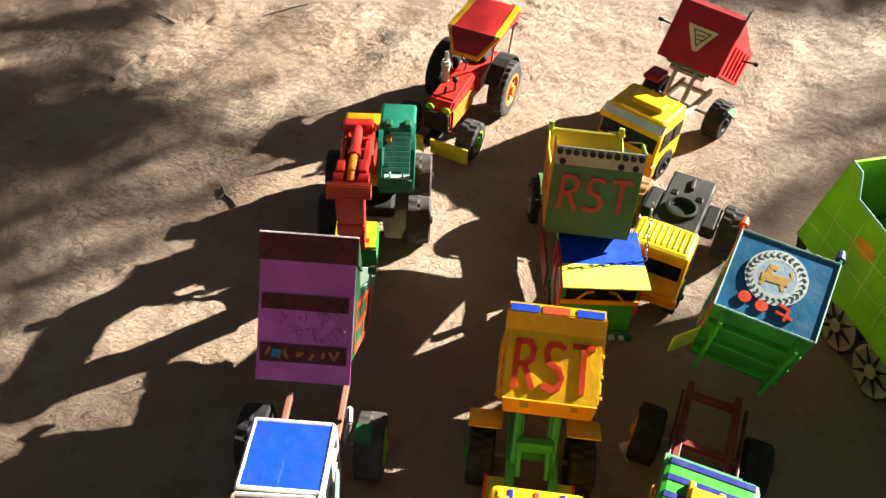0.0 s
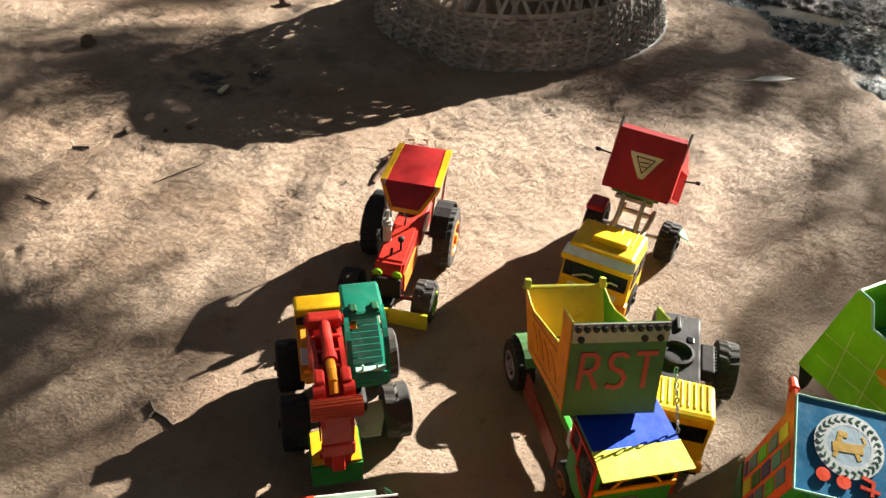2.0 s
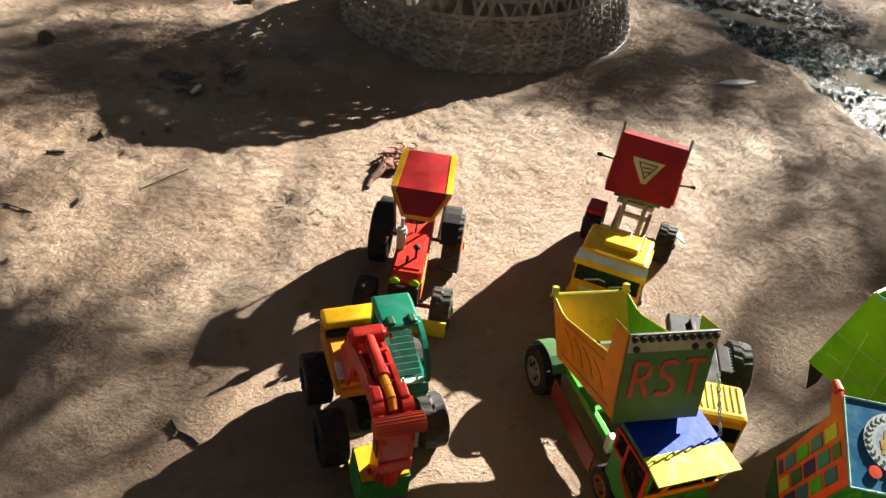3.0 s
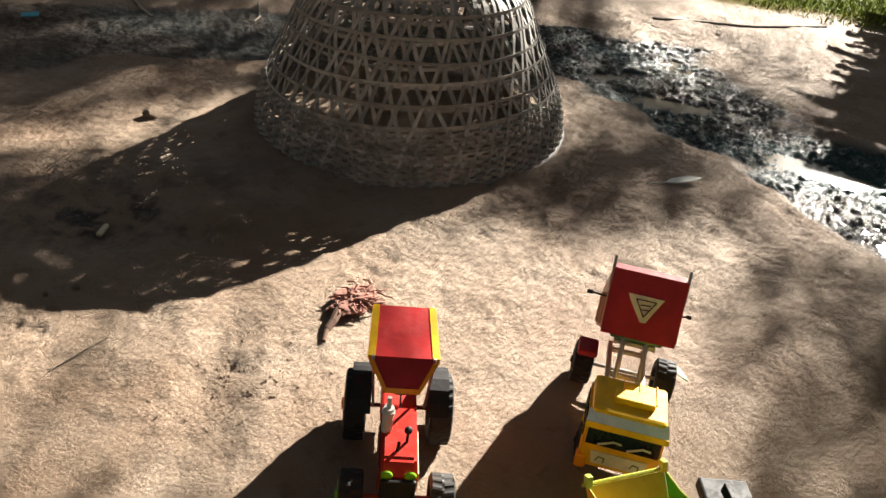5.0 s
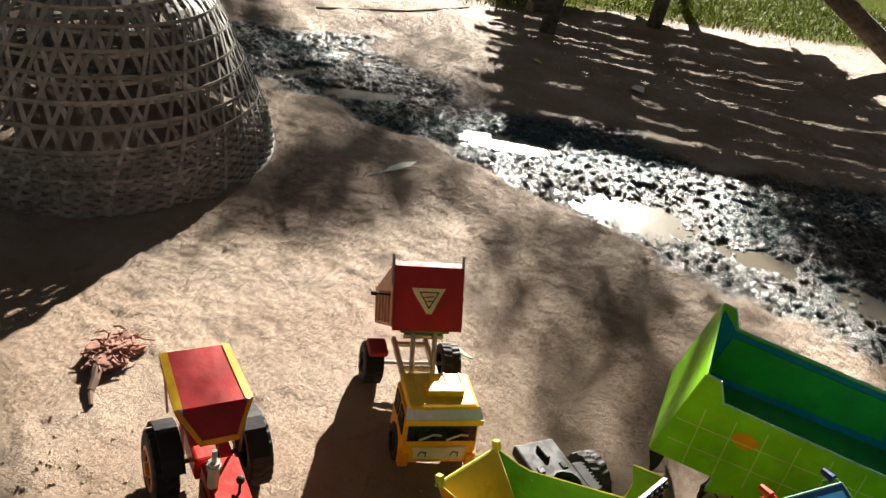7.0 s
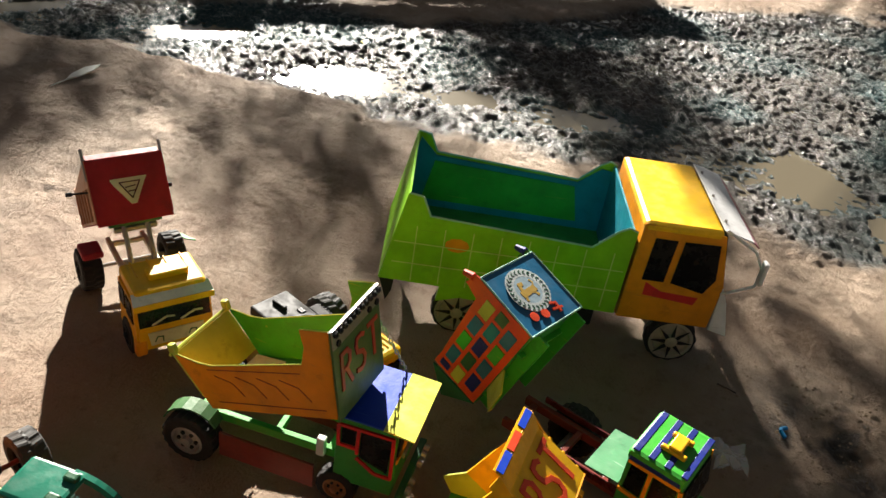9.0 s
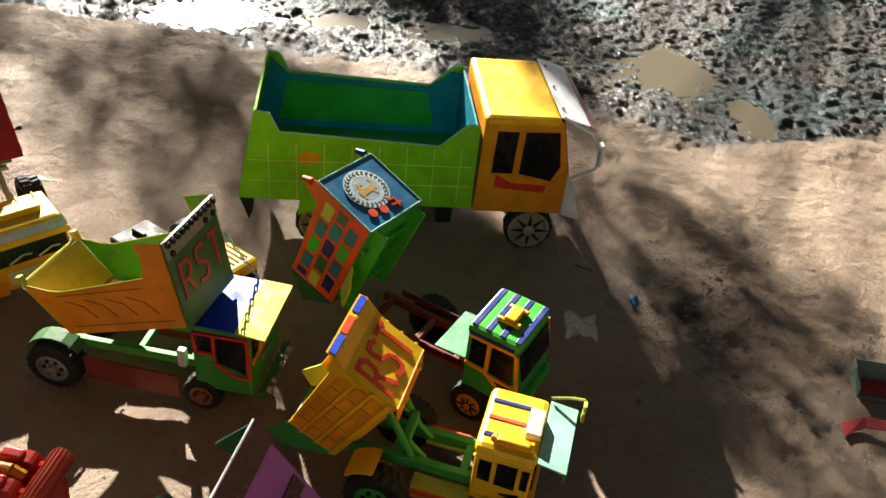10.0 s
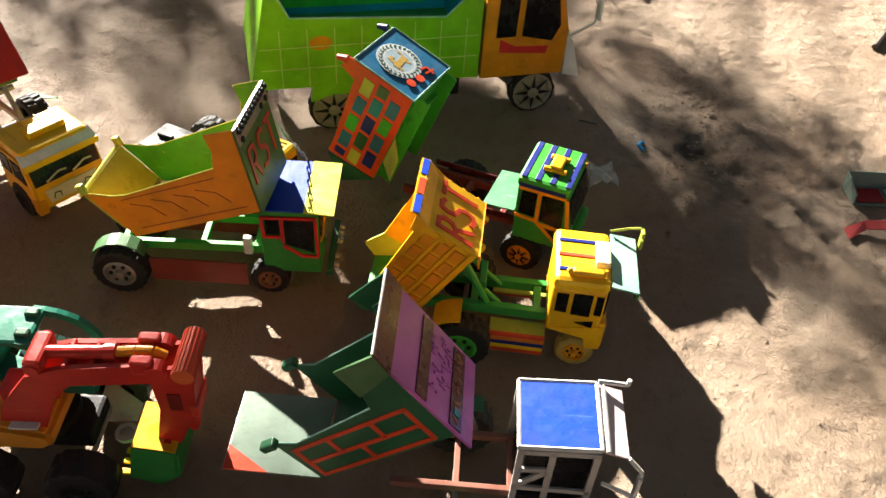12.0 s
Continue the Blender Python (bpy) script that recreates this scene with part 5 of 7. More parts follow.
def tractor():
    t = thing("toy_tractor", 0.057, 1.811, -104.3, "red handmade toy tractor with red and yellow canopy", "toy tractor")
    # canopy
    b0, b1 = -0.196, -0.062
    sheet(t, "canopy_top", Matrix(), [(b0, -0.046, 0.200), (b0, 0.046, 0.200), (b1, 0.050, 0.192), (b1, -0.050, 0.192)], 0.004, red, "faded red canopy top")
    for s in (-1, 1):
        sheet(t, "canopy_edge", Matrix(), [(b0, s * 0.045, 0.2015), (b0, s * 0.058, 0.2005), (b1, s * 0.062, 0.1925), (b1, s * 0.049, 0.1935)], 0.004, bright_yellow)
        sheet(t, "canopy_side", Matrix(), [(b0, s * 0.057, 0.199), (b1, s * 0.061, 0.191), (b1 + 0.012, s * 0.048, 0.165), (b0, s * 0.054, 0.176)], 0.003, red)
        sheet(t, "visor_edge", Matrix(), [(b1, s * 0.062, 0.192), (b1, s * 0.054, 0.192), (b1 + 0.040, s * 0.026, 0.156), (b1 + 0.040, s * 0.032, 0.152)], 0.004, amber)
    sheet(t, "canopy_visor", Matrix(), [(b1, -0.056, 0.1915), (b1, 0.056, 0.1915), (b1 + 0.040, 0.029, 0.154), (b1 + 0.040, -0.029, 0.154)], 0.003, deep_red)
    sheet(t, "visor_lip", Matrix(), [(b1 + 0.038, -0.031, 0.158), (b1 + 0.038, 0.031, 0.158), (b1 + 0.042, 0.031, 0.150), (b1 + 0.042, -0.031, 0.150)], 0.003, amber)
    for s in (-1, 1):
        for x in (b0 + 0.015, b1 + 0.004):
            part("canopy_post", rod(bm_new(), (x, s * 0.045, 0.085), (x, s * 0.053, 0.198), 0.0026, 7), steel, t)
    # body
    bm = bm_new()
    plate(bm, [(-0.02, 0, 0.055), (0.115, 0, 0.055), (0.118, 0, 0.095), (0.090, 0, 0.112), (-0.02, 0, 0.122)], 0.058)
    bmesh.ops.bevel(bm, geom=list(bm.edges), offset=0.005, segments=2, affect="EDGES")
    part("hood", bm, plastic_red, t, "red engine hood")
    part("side_panel", box(bm_new(), (0.05, 0.0315, 0.075), (0.11, 0.003, 0.042), bev=0.001), orange, t)
    part("side_panel", box(bm_new(), (0.05, -0.0315, 0.075), (0.11, 0.003, 0.042), bev=0.001), rust_red, t)
    part("grille", box(bm_new(), (0.120, 0, 0.072), (0.008, 0.058, 0.046), bev=0.003), plastic_black, t)
    for s in (-1, 1):
        bm = bm_new()
        lathe(bm, [(0.010, 0), (0.009, 0.003), (0.0, 0.004)], 14, Matrix.Translation((0.112, s * 0.019, 0.098)) @ Matrix.Rotation(-math.pi / 2, 4, "Z"))
        part("headlight", bm, lime, t)
    part("seat_block", box(bm_new(), (-0.10, 0, 0.078), (0.12, 0.062, 0.045), bev=0.005), plastic_red, t)
    part("gearbox", box(bm_new(), (-0.02, 0, 0.05), (0.24, 0.036, 0.03), bev=0.003), rust_red, t)
    part("seat", box(bm_new(), (-0.115, 0, 0.108), (0.04, 0.042, 0.014), bev=0.005), plastic_black, t)
    bm = bm_new()
    rod(bm, (0.03, -0.022, 0.115), (0.03, -0.022, 0.165), 0.009, 12)
    rod(bm, (0.03, -0.022, 0.165), (0.028, -0.022, 0.185), 0.004, 10)
    rod(bm, (0.03, -0.022, 0.152), (0.03, -0.022, 0.158), 0.011, 12)
    part("exhaust", bm, plastic_grey, t, "grey plastic exhaust stack")
    bm = bm_new()
    rod(bm, (0.055, 0.012, 0.11), (0.055, 0.012, 0.138), 0.0025, 8)
    bmesh.ops.create_icosphere(bm, subdivisions=2, radius=0.007, matrix=Matrix.Translation((0.055, 0.012, 0.141)))
    part("air_knob", bm, plastic_black, t)
    bm = bm_new()
    rod(bm, (0.075, -0.004, 0.108), (0.070, -0.002, 0.128), 0.003, 8)
    part("lever", bm, plastic_black, t)
    bm = bm_new()
    pts = [(-0.042 + 0.012 * math.cos(a) * 0.5, 0.016 * math.sin(a), 0.135 + 0.012 * math.cos(a)) for a in np.linspace(0, 2 * math.pi, 15)]
    pipe(bm, pts, 0.002, 6)
    rod(bm, (-0.02, 0, 0.118), (-0.042, 0, 0.135), 0.002, 6)
    part("steering_wheel", bm, plastic_black, t)
    for s in (-1, 1):
        wheel(t, -0.082, s * 0.076, 0.064, 0.040, lit_dusty_rubber if s > 0 else rubber, orange, "bolts", 22)
        wheel(t, 0.105, s * 0.074, 0.042, 0.040, lit_dusty_rubber if s > 0 else rubber, lime, "bolts", 16)
        arc_guard(t, -0.082, 0.064, 0.071, s * 0.050, s * 0.085, 30, 160, plastic_black)
    axle(t, -0.082, 0.062, 0.06, rust_red)
    axle(t, 0.105, 0.040, 0.06, rust_red)
    for y0, y1 in ((-0.098, -0.012), (0.004, 0.090)):
        sheet(t, "blade_half", Matrix(), [(0.150, y0, 0.012), (0.150, y1, 0.008), (0.155, y1, 0.050), (0.155, y0, 0.050)], 0.004, paint("faded_yellow_blade", (0.50, 0.46, 0.03), dust=0.25), "faded yellow front blade")
    part("blade_arm", box(bm_new(), (0.13, 0, 0.036), (0.05, 0.03, 0.010), bev=0.002), plastic_black, t)


clay_side = paint("orange_brown_sheet", (0.42, 0.19, 0.09), dust=0.25)


def red_tipper():
    t = thing("tipper_truck", 0.49, 1.806, -120, "yellow-cabbed handmade toy tipper truck with raised red bed", "toy truck")
    phi = 33
    fx, fz = -0.088, 0.180
    L, w = 0.165, 0.070
    M = bed_frame(fx - L * math.cos(radians(phi)), fz - L * math.sin(radians(phi)), phi, 0)
    H = 0.118
    prof = [(0, 0), (L, 0), (L, H), (L - 0.02, H - 0.004), (0.01, 0.075), (-0.006, 0.08)]
    for s in (-1, 1):
        side_sheet(t, M, s * w, prof, red if s > 0 else clay_side, label="sheet side wall with pressed ribs")
        for k in range(5):
            part("side_rib", box(bm_new(), (0.02 + 0.03 * k, s * (w + 0.003), 0.036), (0.005, 0.004, 0.062), M, 0.001), red if s > 0 else clay_side, t)
        part("corner_post", rod(bm_new(), M @ Vector((L - 0.004, s * (w + 0.001), 0.08)), M @ Vector((L - 0.004, s * (w + 0.001), H + 0.022)), 0.003, 8), steel, t)
    sheet(t, "bed_floor", M, [(0, -w, 0), (L, -w, 0), (L, w, 0), (0, w, 0)], 0.003, deep_red)
    sheet(t, "front_board", M, [(L, -w, -0.008), (L, w, -0.008), (L, w, H), (L, -w, H)], 0.004, deep_red, "deep red front board")
    sheet(t, "board_fold", M, [(L, -w + 0.003, H - 0.002), (L, w - 0.003, H - 0.002), (L - 0.012, w - 0.003, H + 0.008), (L - 0.012, -w + 0.003, H + 0.008)], 0.004, deep_red)
    tri = M @ Matrix(((0, 0, 1, L + 0.0028), (1, 0, 0, 0.0), (0, 1, 0, 0), (0, 0, 0, 1)))
    bm = plate(bm_new(), [tri @ Vector(p) for p in ((-0.034, 0.076, 0.0006), (0.034, 0.076, 0.0006), (0.026, 0.062, 0.0006), (0.007, 0.026, 0.0006), (-0.003, 0.026, 0.0006), (-0.030, 0.066, 0.0006))], 0.0016)
    part("triangle_sign", bm, cream, t, "pale triangle with bar marks")
    bm = bm_new()
    stroke(bm, tri, [(-0.018, 0.068), (0.020, 0.068), (0.001, 0.037), (-0.018, 0.068)], 0.0022, 0.0022)
    stroke(bm, tri, [(-0.008, 0.058), (0.010, 0.060)], 0.0022, 0.0022)
    stroke(bm, tri, [(-0.004, 0.050), (0.008, 0.051)], 0.0022, 0.0022)
    part("sign_marks", bm, maroon, t)
    bm = bm_new()
    rod(bm, M @ Vector((L - 0.02, -w, 0.06)), M @ Vector((L - 0.02, -w - 0.03, 0.062)), 0.002, 7)
    box(bm, (L - 0.02, -w - 0.034, 0.062), (0.010, 0.012, 0.008), M, 0.002)
    part("side_pin", bm, plastic_black, t)
    bm = bm_new()
    rod(bm, M @ Vector((0.05, w, 0.05)), M @ Vector((0.05, w + 0.03, 0.055)), 0.002, 7)
    box(bm, (0.05, w + 0.033, 0.055), (0.010, 0.010, 0.008), M, 0.002)
    part("side_pin", bm, plastic_black, t)
    sheet(t, "tailgate", M, [(-0.004, -w, 0.0), (-0.004, w, 0.0), (-0.010, w, 0.08), (-0.010, -w, 0.08)], 0.003, red)
    chassis(t, -0.19, 0.05, 0.034, 0.075, cream, (-0.17, -0.09, -0.02), 0.012, 0.009)
    bm = bm_new()
    for s in (-1, 1):
        rod(bm, (-0.05, s * 0.022, 0.08), (-0.10, s * 0.022, 0.165), 0.005, 8)
    rod(bm, (-0.10, -0.04, 0.150), (-0.10, 0.04, 0.150), 0.006, 8)
    part("tipping_arm", bm, steel, t)
    part("green_bar", box(bm_new(), (-0.098, 0, 0.166), (0.012, 0.10, 0.010), bev=0.002), dark_green, t)
    for s in (-1, 1):
        wheel(t, -0.150, s * 0.082, 0.044, 0.040, rubber, plastic_black, "bolts", 20)
        wheel(t, 0.070, s * 0.058, 0.036, 0.026, rubber, plastic_black, "bolts", 16)
    part("mudguard", box(bm_new(), (-0.130, -0.080, 0.096), (0.05, 0.04, 0.014), bev=0.005), deep_red, t)
    sheet(t, "green_leaf_flag", Matrix(), [(-0.17, 0.09, 0.075), (-0.13, 0.105, 0.08), (-0.125, 0.125, 0.075), (-0.165, 0.11, 0.07)], 0.002, green)
    axle(t, -0.150, 0.042, 0.08)
    axle(t, 0.070, 0.034, 0.06)
    x0, x1, hw, z0, z1 = 0.018, 0.122, 0.068, 0.035, 0.138
    bm = bm_new()
    plate(bm, [(x0, 0, z0), (x1 + 0.008, 0, z0), (x1 + 0.008, 0, 0.085), (x1 - 0.006, 0, z1), (x0, 0, z1)], 2 * hw)
    bmesh.ops.bevel(bm, geom=list(bm.edges), offset=0.004, segments=2, affect="EDGES")
    part("cab", bm, yellow, t)
    part("cab_roof", box(bm_new(), ((x0 + x1) / 2 - 0.006, 0, z1 + 0.006), (x1 - x0 - 0.008, 2 * hw - 0.006, 0.020), bev=0.007), bright_yellow, t)
    part("roof_block", box(bm_new(), (x1 - 0.052, 0.006, z1 + 0.020), (0.030, 0.070, 0.014), bev=0.003), bright_yellow, t)
    for y in (-0.045, -0.015, 0.015, 0.045):
        part("roof_seam", box(bm_new(), (x0 + 0.025, y, z1 + 0.0165), (0.05, 0.003, 0.003), bev=0.0008), yellow, t)
    sheet(t, "sun_visor", Matrix(), [(x1 - 0.016, -hw, z1 + 0.010), (x1 - 0.016, hw, z1 + 0.010), (x1 + 0.006, hw + 0.003, z1 - 0.003), (x1 + 0.006, -hw - 0.003, z1 - 0.003)], 0.003, tin, "shiny tin visor strip")
    sheet(t, "visor_edge", Matrix(), [(x1 + 0.006, -hw - 0.003, z1 - 0.001), (x1 + 0.006, hw + 0.003, z1 - 0.001), (x1 + 0.008, hw + 0.003, z1 - 0.012), (x1 + 0.008, -hw - 0.003, z1 - 0.012)], 0.003, bright_yellow)
    pane(t, [(x1 + 0.0082, -hw + 0.005, 0.090), (x1 + 0.0082, hw - 0.005, 0.090), (x1 - 0.0005, hw - 0.005, 0.126), (x1 - 0.0005, -hw + 0.005, 0.126)], name="windscreen")
    for y in (-0.02, 0.03):
        bm = bm_new()
        pipe(bm, [(x1 + 0.011, y - 0.022, 0.094), (x1 + 0.009, y + 0.004, 0.105), (x1 + 0.009, y + 0.018, 0.103)], 0.002, 6)
        part("wiper", bm, cream, t)
    side_panes(t, hw, [[(x0 + 0.012, 0.090), (x0 + 0.045, 0.090), (x0 + 0.045, 0.128), (x0 + 0.012, 0.128)], [(x0 + 0.055, 0.090), (x0 + 0.094, 0.088), (x0 + 0.086, 0.128), (x0 + 0.055, 0.128)]])
    sheet(t, "grille_plate", Matrix(), [(x1 + 0.0095, -0.045, 0.048), (x1 + 0.0095, 0.045, 0.048), (x1 + 0.0095, 0.050, 0.076), (x1 + 0.0095, -0.050, 0.076)], 0.002, cream, "pale grille plate with scrawled marks")
    gm = Matrix(((0, 0, 1, x1 + 0.0105), (1, 0, 0, 0), (0, 1, 0, 0), (0, 0, 0, 1)))
    for y in (-0.03, 0.03):
        part("grille_mark", stroke(bm_new(), gm, [(y - 0.008, 0.056), (y - 0.004, 0.066), (y + 0.006, 0.064), (y + 0.006, 0.054)], 0.002, 0.001), olive, t)
    for s in (-1, 1):
        part("bumper_corner", box(bm_new(), (x1 + 0.002, s * (hw - 0.006), 0.045), (0.02, 0.02, 0.03), bev=0.004), amber, t)


def black_chassis_truck():
    t = thing("toy_truck", 0.51, 1.42, -106.6, "yellow-cabbed plastic toy truck with bare black chassis", "toy truck")
    bm = bm_new()
    box(bm, (-0.075, 0, 0.092), (0.215, 0.084, 0.022), bev=0.004)
    box(bm, (-0.075, 0, 0.072), (0.20, 0.05, 0.03), bev=0.004)
    part("chassis", bm, plastic_black, t, "speckled black plastic chassis")
    bm = bm_new()
    lathe(bm, [(0.030, 0.0), (0.030, 0.010), (0.025, 0.011), (0.022, 0.004), (0.018, 0.004), (0.018, 0.0)], 28, Matrix.Translation((-0.07, 0, 0.1025)) @ Matrix.Rotation(math.pi / 2, 4, "X"))
    part("turntable_ring", bm, plastic_black, t)
    for y in (-0.024, 0.024):
        # raised near-black pads paint the dark of open slots
        part("chassis_slot", box(bm_new(), (-0.115, y, 0.1035), (0.014, 0.012, 0.003), bev=0.001), film_and_void, t)
    part("chassis_rib", box(bm_new(), (-0.15, 0.012, 0.105), (0.034, 0.008, 0.010), pose(0, 0, 0, 0, 0, 4), 0.002), plastic_black, t)
    for s in (-1, 1):
        bm = bm_new()
        box(bm, (-0.085, s * 0.055, 0.086), (0.07, 0.024, 0.026), bev=0.003)
        part("side_tank", bm, plastic_black, t)
        for k in range(8):
            part("tank_rib", box(bm_new(), (-0.114 + 0.008 * k, s * 0.068, 0.086), (0.003, 0.004, 0.024)), plastic_black, t)
        wheel(t, -0.115, s * 0.092, 0.052, 0.040, lit_dusty_rubber if s > 0 else clay, plastic_black, "bolts", 18)
        wheel(t, 0.075, s * 0.044, 0.036, 0.022, rubber, plastic_black, "bolts", 16)
    axle(t, -0.115, 0.05, 0.09)
    axle(t, 0.075, 0.034, 0.044)
    x0, x1, hw, z0, z1 = 0.042, 0.118, 0.052, 0.045, 0.160
    cab_shell(t, x0, x1, hw, z0, z1, bright_yellow, 0.008)
    for k in range(9):
        part("roof_rib", box(bm_new(), ((x0 + x1) / 2 - 0.004, -0.040 + 0.010 * k, z1 + 0.0008), (x1 - x0 - 0.022, 0.003, 0.003), bev=0.001), bright_yellow, t)
    pane(t, [(x1 + 0.0012, -hw + 0.008, 0.108), (x1 + 0.0012, hw - 0.008, 0.108), (x1 + 0.0012, hw - 0.008, 0.138), (x1 + 0.0012, -hw + 0.008, 0.138)], name="windscreen")
    side_panes(t, hw, [[(x0 + 0.015, 0.108), (x1 - 0.012, 0.108), (x1 - 0.014, 0.142), (x0 + 0.015, 0.142)]])
    part("bumper", box(bm_new(), (x1 + 0.004, 0, 0.056), (0.012, 2 * hw + 0.004, 0.022), bev=0.004), amber, t)


def excavator():
    t = thing("toy_excavator", -0.046, 1.474, -80, "red, yellow and green plastic toy wheeled excavator", "toy excavator")
    # local x forward, y to its left (the green cab's side)
    # black here is the shadow under the body, put into the colour
    part("undercarriage", box(bm_new(), (-0.005, 0, 0.060), (0.16, 0.07, 0.026), bev=0.006), plastic_black, t, "plastic undercarriage, coloured black for the shadow on it")
    bm = bm_new()
    plate(bm, [(0.06, 0.01, 0.045), (0.11, 0.02, 0.03), (0.11, 0.05, 0.03), (0.06, 0.07, 0.06)], 0.004)
    part("undercarriage_wing", bm, plastic_grey, t)
    bm = bm_new()
    lathe(bm, [(0.015, -0.003), (0.015, 0.003), (0.009, 0.003), (0.009, -0.003), (0.015, -0.003)], 16, Matrix.Translation((0.105, -0.005, 0.04)) @ Matrix.Rotation(math.pi / 2, 4, "X"))
    part("tow_ring", bm, plastic_grey, t)
    for x in (-0.055, 0.072):
        for s in (-1, 1):
            wheel(t, x, s * 0.080, 0.045, 0.044, lit_dusty_rubber if s > 0 else rubber, plastic_black, "bolts", 12)
        axle(t, x, 0.043, 0.078)
    part("turntable", rod(bm_new(), (0, 0, 0.072), (0, 0, 0.088), 0.05, 24), plastic_black, t)
    bm = bm_new()
    plate(bm, [(-0.105, 0, 0.085), (0.030, 0, 0.085), (0.045, 0, 0.098), (0.040, 0, 0.118), (-0.02, 0, 0.132), (-0.105, 0, 0.136)], 0.13)
    bmesh.ops.bevel(bm, geom=list(bm.edges), offset=0.006, segments=2, affect="EDGES")
    part("upper_body", bm, paint("orange_plastic", (0.62, 0.24, 0.02), rough=0.35, chips=0.5), t, "orange-yellow plastic upper body")
    part("engine_cover", box(bm_new(), (-0.085, -0.008, 0.148), (0.038, 0.115, 0.018), pose(0, 0, 0, 0, 0, 0), 0.005), bright_yellow, t)
    part("engine_slot", box(bm_new(), (-0.060, -0.008, 0.138), (0.010, 0.112, 0.010), bev=0.002), plastic_black, t)
    part("sticker", box(bm_new(), (0.012, -0.056, 0.128), (0.036, 0.012, 0.003), bev=0.001), white, t)
    # green cab, open at the front and the sides
    bm = bm_new()
    plate(bm, [(-0.088, 0.038, 0.10), (0.050, 0.038, 0.10), (0.056, 0.038, 0.118), (0.046, 0.038, 0.134), (-0.088, 0.038, 0.134)], 0.064)
    bmesh.ops.bevel(bm, geom=list(bm.edges), offset=0.004, segments=2, affect="EDGES")
    part("cab", bm, sea_green, t, "sea-green plastic cab with open windscreen")
    part("cab_back", box(bm_new(), (-0.078, 0.038, 0.164), (0.016, 0.060, 0.066), bev=0.004), sea_green, t)
    part("cab_roof", box(bm_new(), (-0.048, 0.038, 0.199), (0.076, 0.064, 0.011), bev=0.005), sea_green, t)
    for s in (-1, 1):
        rows, bm = [], bm_new()
        for k in range(9):
            f = k / 8
            ang = radians(88 * f)
            c = Vector((-0.026 + 0.072 * math.sin(ang), 0.038 + s * 0.0285, 0.132 + 0.067 * math.cos(ang) ** 0.85))
            n = Vector((math.sin(ang), 0, math.cos(ang))) * 0.0055
            y = Vector((0, 0.0038, 0))
            rows.append([bm.verts.new(c + n + y), bm.verts.new(c + n - y), bm.verts.new(c - n - y), bm.verts.new(c - n + y)])
        for p, q in zip(rows, rows[1:]):
            for i in range(4):
                bm.faces.new((p[i], p[(i + 1) % 4], q[(i + 1) % 4], q[i]))
        bm.faces.new(rows[0])
        bm.faces.new(rows[-1][::-1])
        part("cab_pillar", bm, sea_green, t)
    bm = bm_new()
    for k in range(9):
        box(bm, (-0.040 + 0.010 * k, 0.038, 0.172 - 0.0046 * k), (0.009, 0.046, 0.003), Matrix.Translation((-0.040 + 0.010 * k, 0.038, 0.172 - 0.0046 * k)) @ Matrix.Rotation(radians(25), 4, "Y") @ Matrix.Translation((0.040 - 0.010 * k, -0.038, -0.172 + 0.0046 * k)))
    part("seat_ribs", bm, paint("dark_green_recess", (0.006, 0.045, 0.03), rough=0.4), t)
    part("dash_peg", box(bm_new(), (-0.020, 0.022, 0.172), (0.010, 0.010, 0.012), bev=0.002), amber, t)
    part("screen_sill", box(bm_new(), (0.044, 0.040, 0.136), (0.010, 0.046, 0.004), bev=0.001), mint, t)
    for y in (0.028, 0.050):
        part("grab_lug", rod(bm_new(), (0.046, y, 0.137), (0.046, y, 0.148), 0.0018, 8), mint, t)
    # raised lumps whose dark green paints the dark of two roof notches
    for y in (0.022, 0.056):
        part("roof_lump", box(bm_new(), (-0.022, y, 0.205), (0.018, 0.013, 0.010), bev=0.003), dark_green, t)
    # boom, stick and bucket
    bm = bm_new()
    y0 = -0.026
    for s in (-1, 1):
        plate(bm, [(-0.022, y0 + s * 0.022, 0.118), (0.036, y0 + s * 0.022, 0.118), (0.062, y0 + s * 0.021, 0.185), (0.085, y0 + s * 0.020, 0.206), (0.192, y0 + s * 0.018, 0.216), (0.204, y0 + s * 0.018, 0.232), (0.196, y0 + s * 0.018, 0.250), (0.080, y0 + s * 0.020, 0.238), (0.036, y0 + s * 0.022, 0.222), (-0.006, y0 + s * 0.022, 0.165)], 0.007)
    box(bm, (0.130, y0, 0.216), (0.120, 0.036, 0.008), bev=0.002)
    box(bm, (0.006, y0, 0.150), (0.034, 0.040, 0.064), bev=0.004)
    for x in (0.085, 0.115, 0.145):
        box(bm, (x, y0, 0.229), (0.006, 0.043, 0.026), bev=0.002)
    part("boom", bm, plastic_red, t, "red plastic boom with moulded ribs")
    bm = bm_new()
    box(bm, (0.050, y0, 0.240), (0.022, 0.052, 0.020), bev=0.005)
    rod(bm, (0.050, y0 - 0.029, 0.238), (0.050, y0 + 0.029, 0.238), 0.008, 14)
    part("boom_knuckle", bm, plastic_red, t)
    bm = bm_new()
    rod(bm, (0.055, y0, 0.240), (0.140, y0, 0.246), 0.0085, 14)
    rod(bm, (0.128, y0, 0.245), (0.142, y0, 0.246), 0.0108, 14)
    part("ram", bm, plastic_red, t)
    part("ram_rod", pipe(bm_new(), [(0.140, y0, 0.246), (0.165, y0, 0.250), (0.185, y0, 0.250), (0.198, y0, 0.242)], 0.0068, 12), amber, t, "worn yellow ram rod")
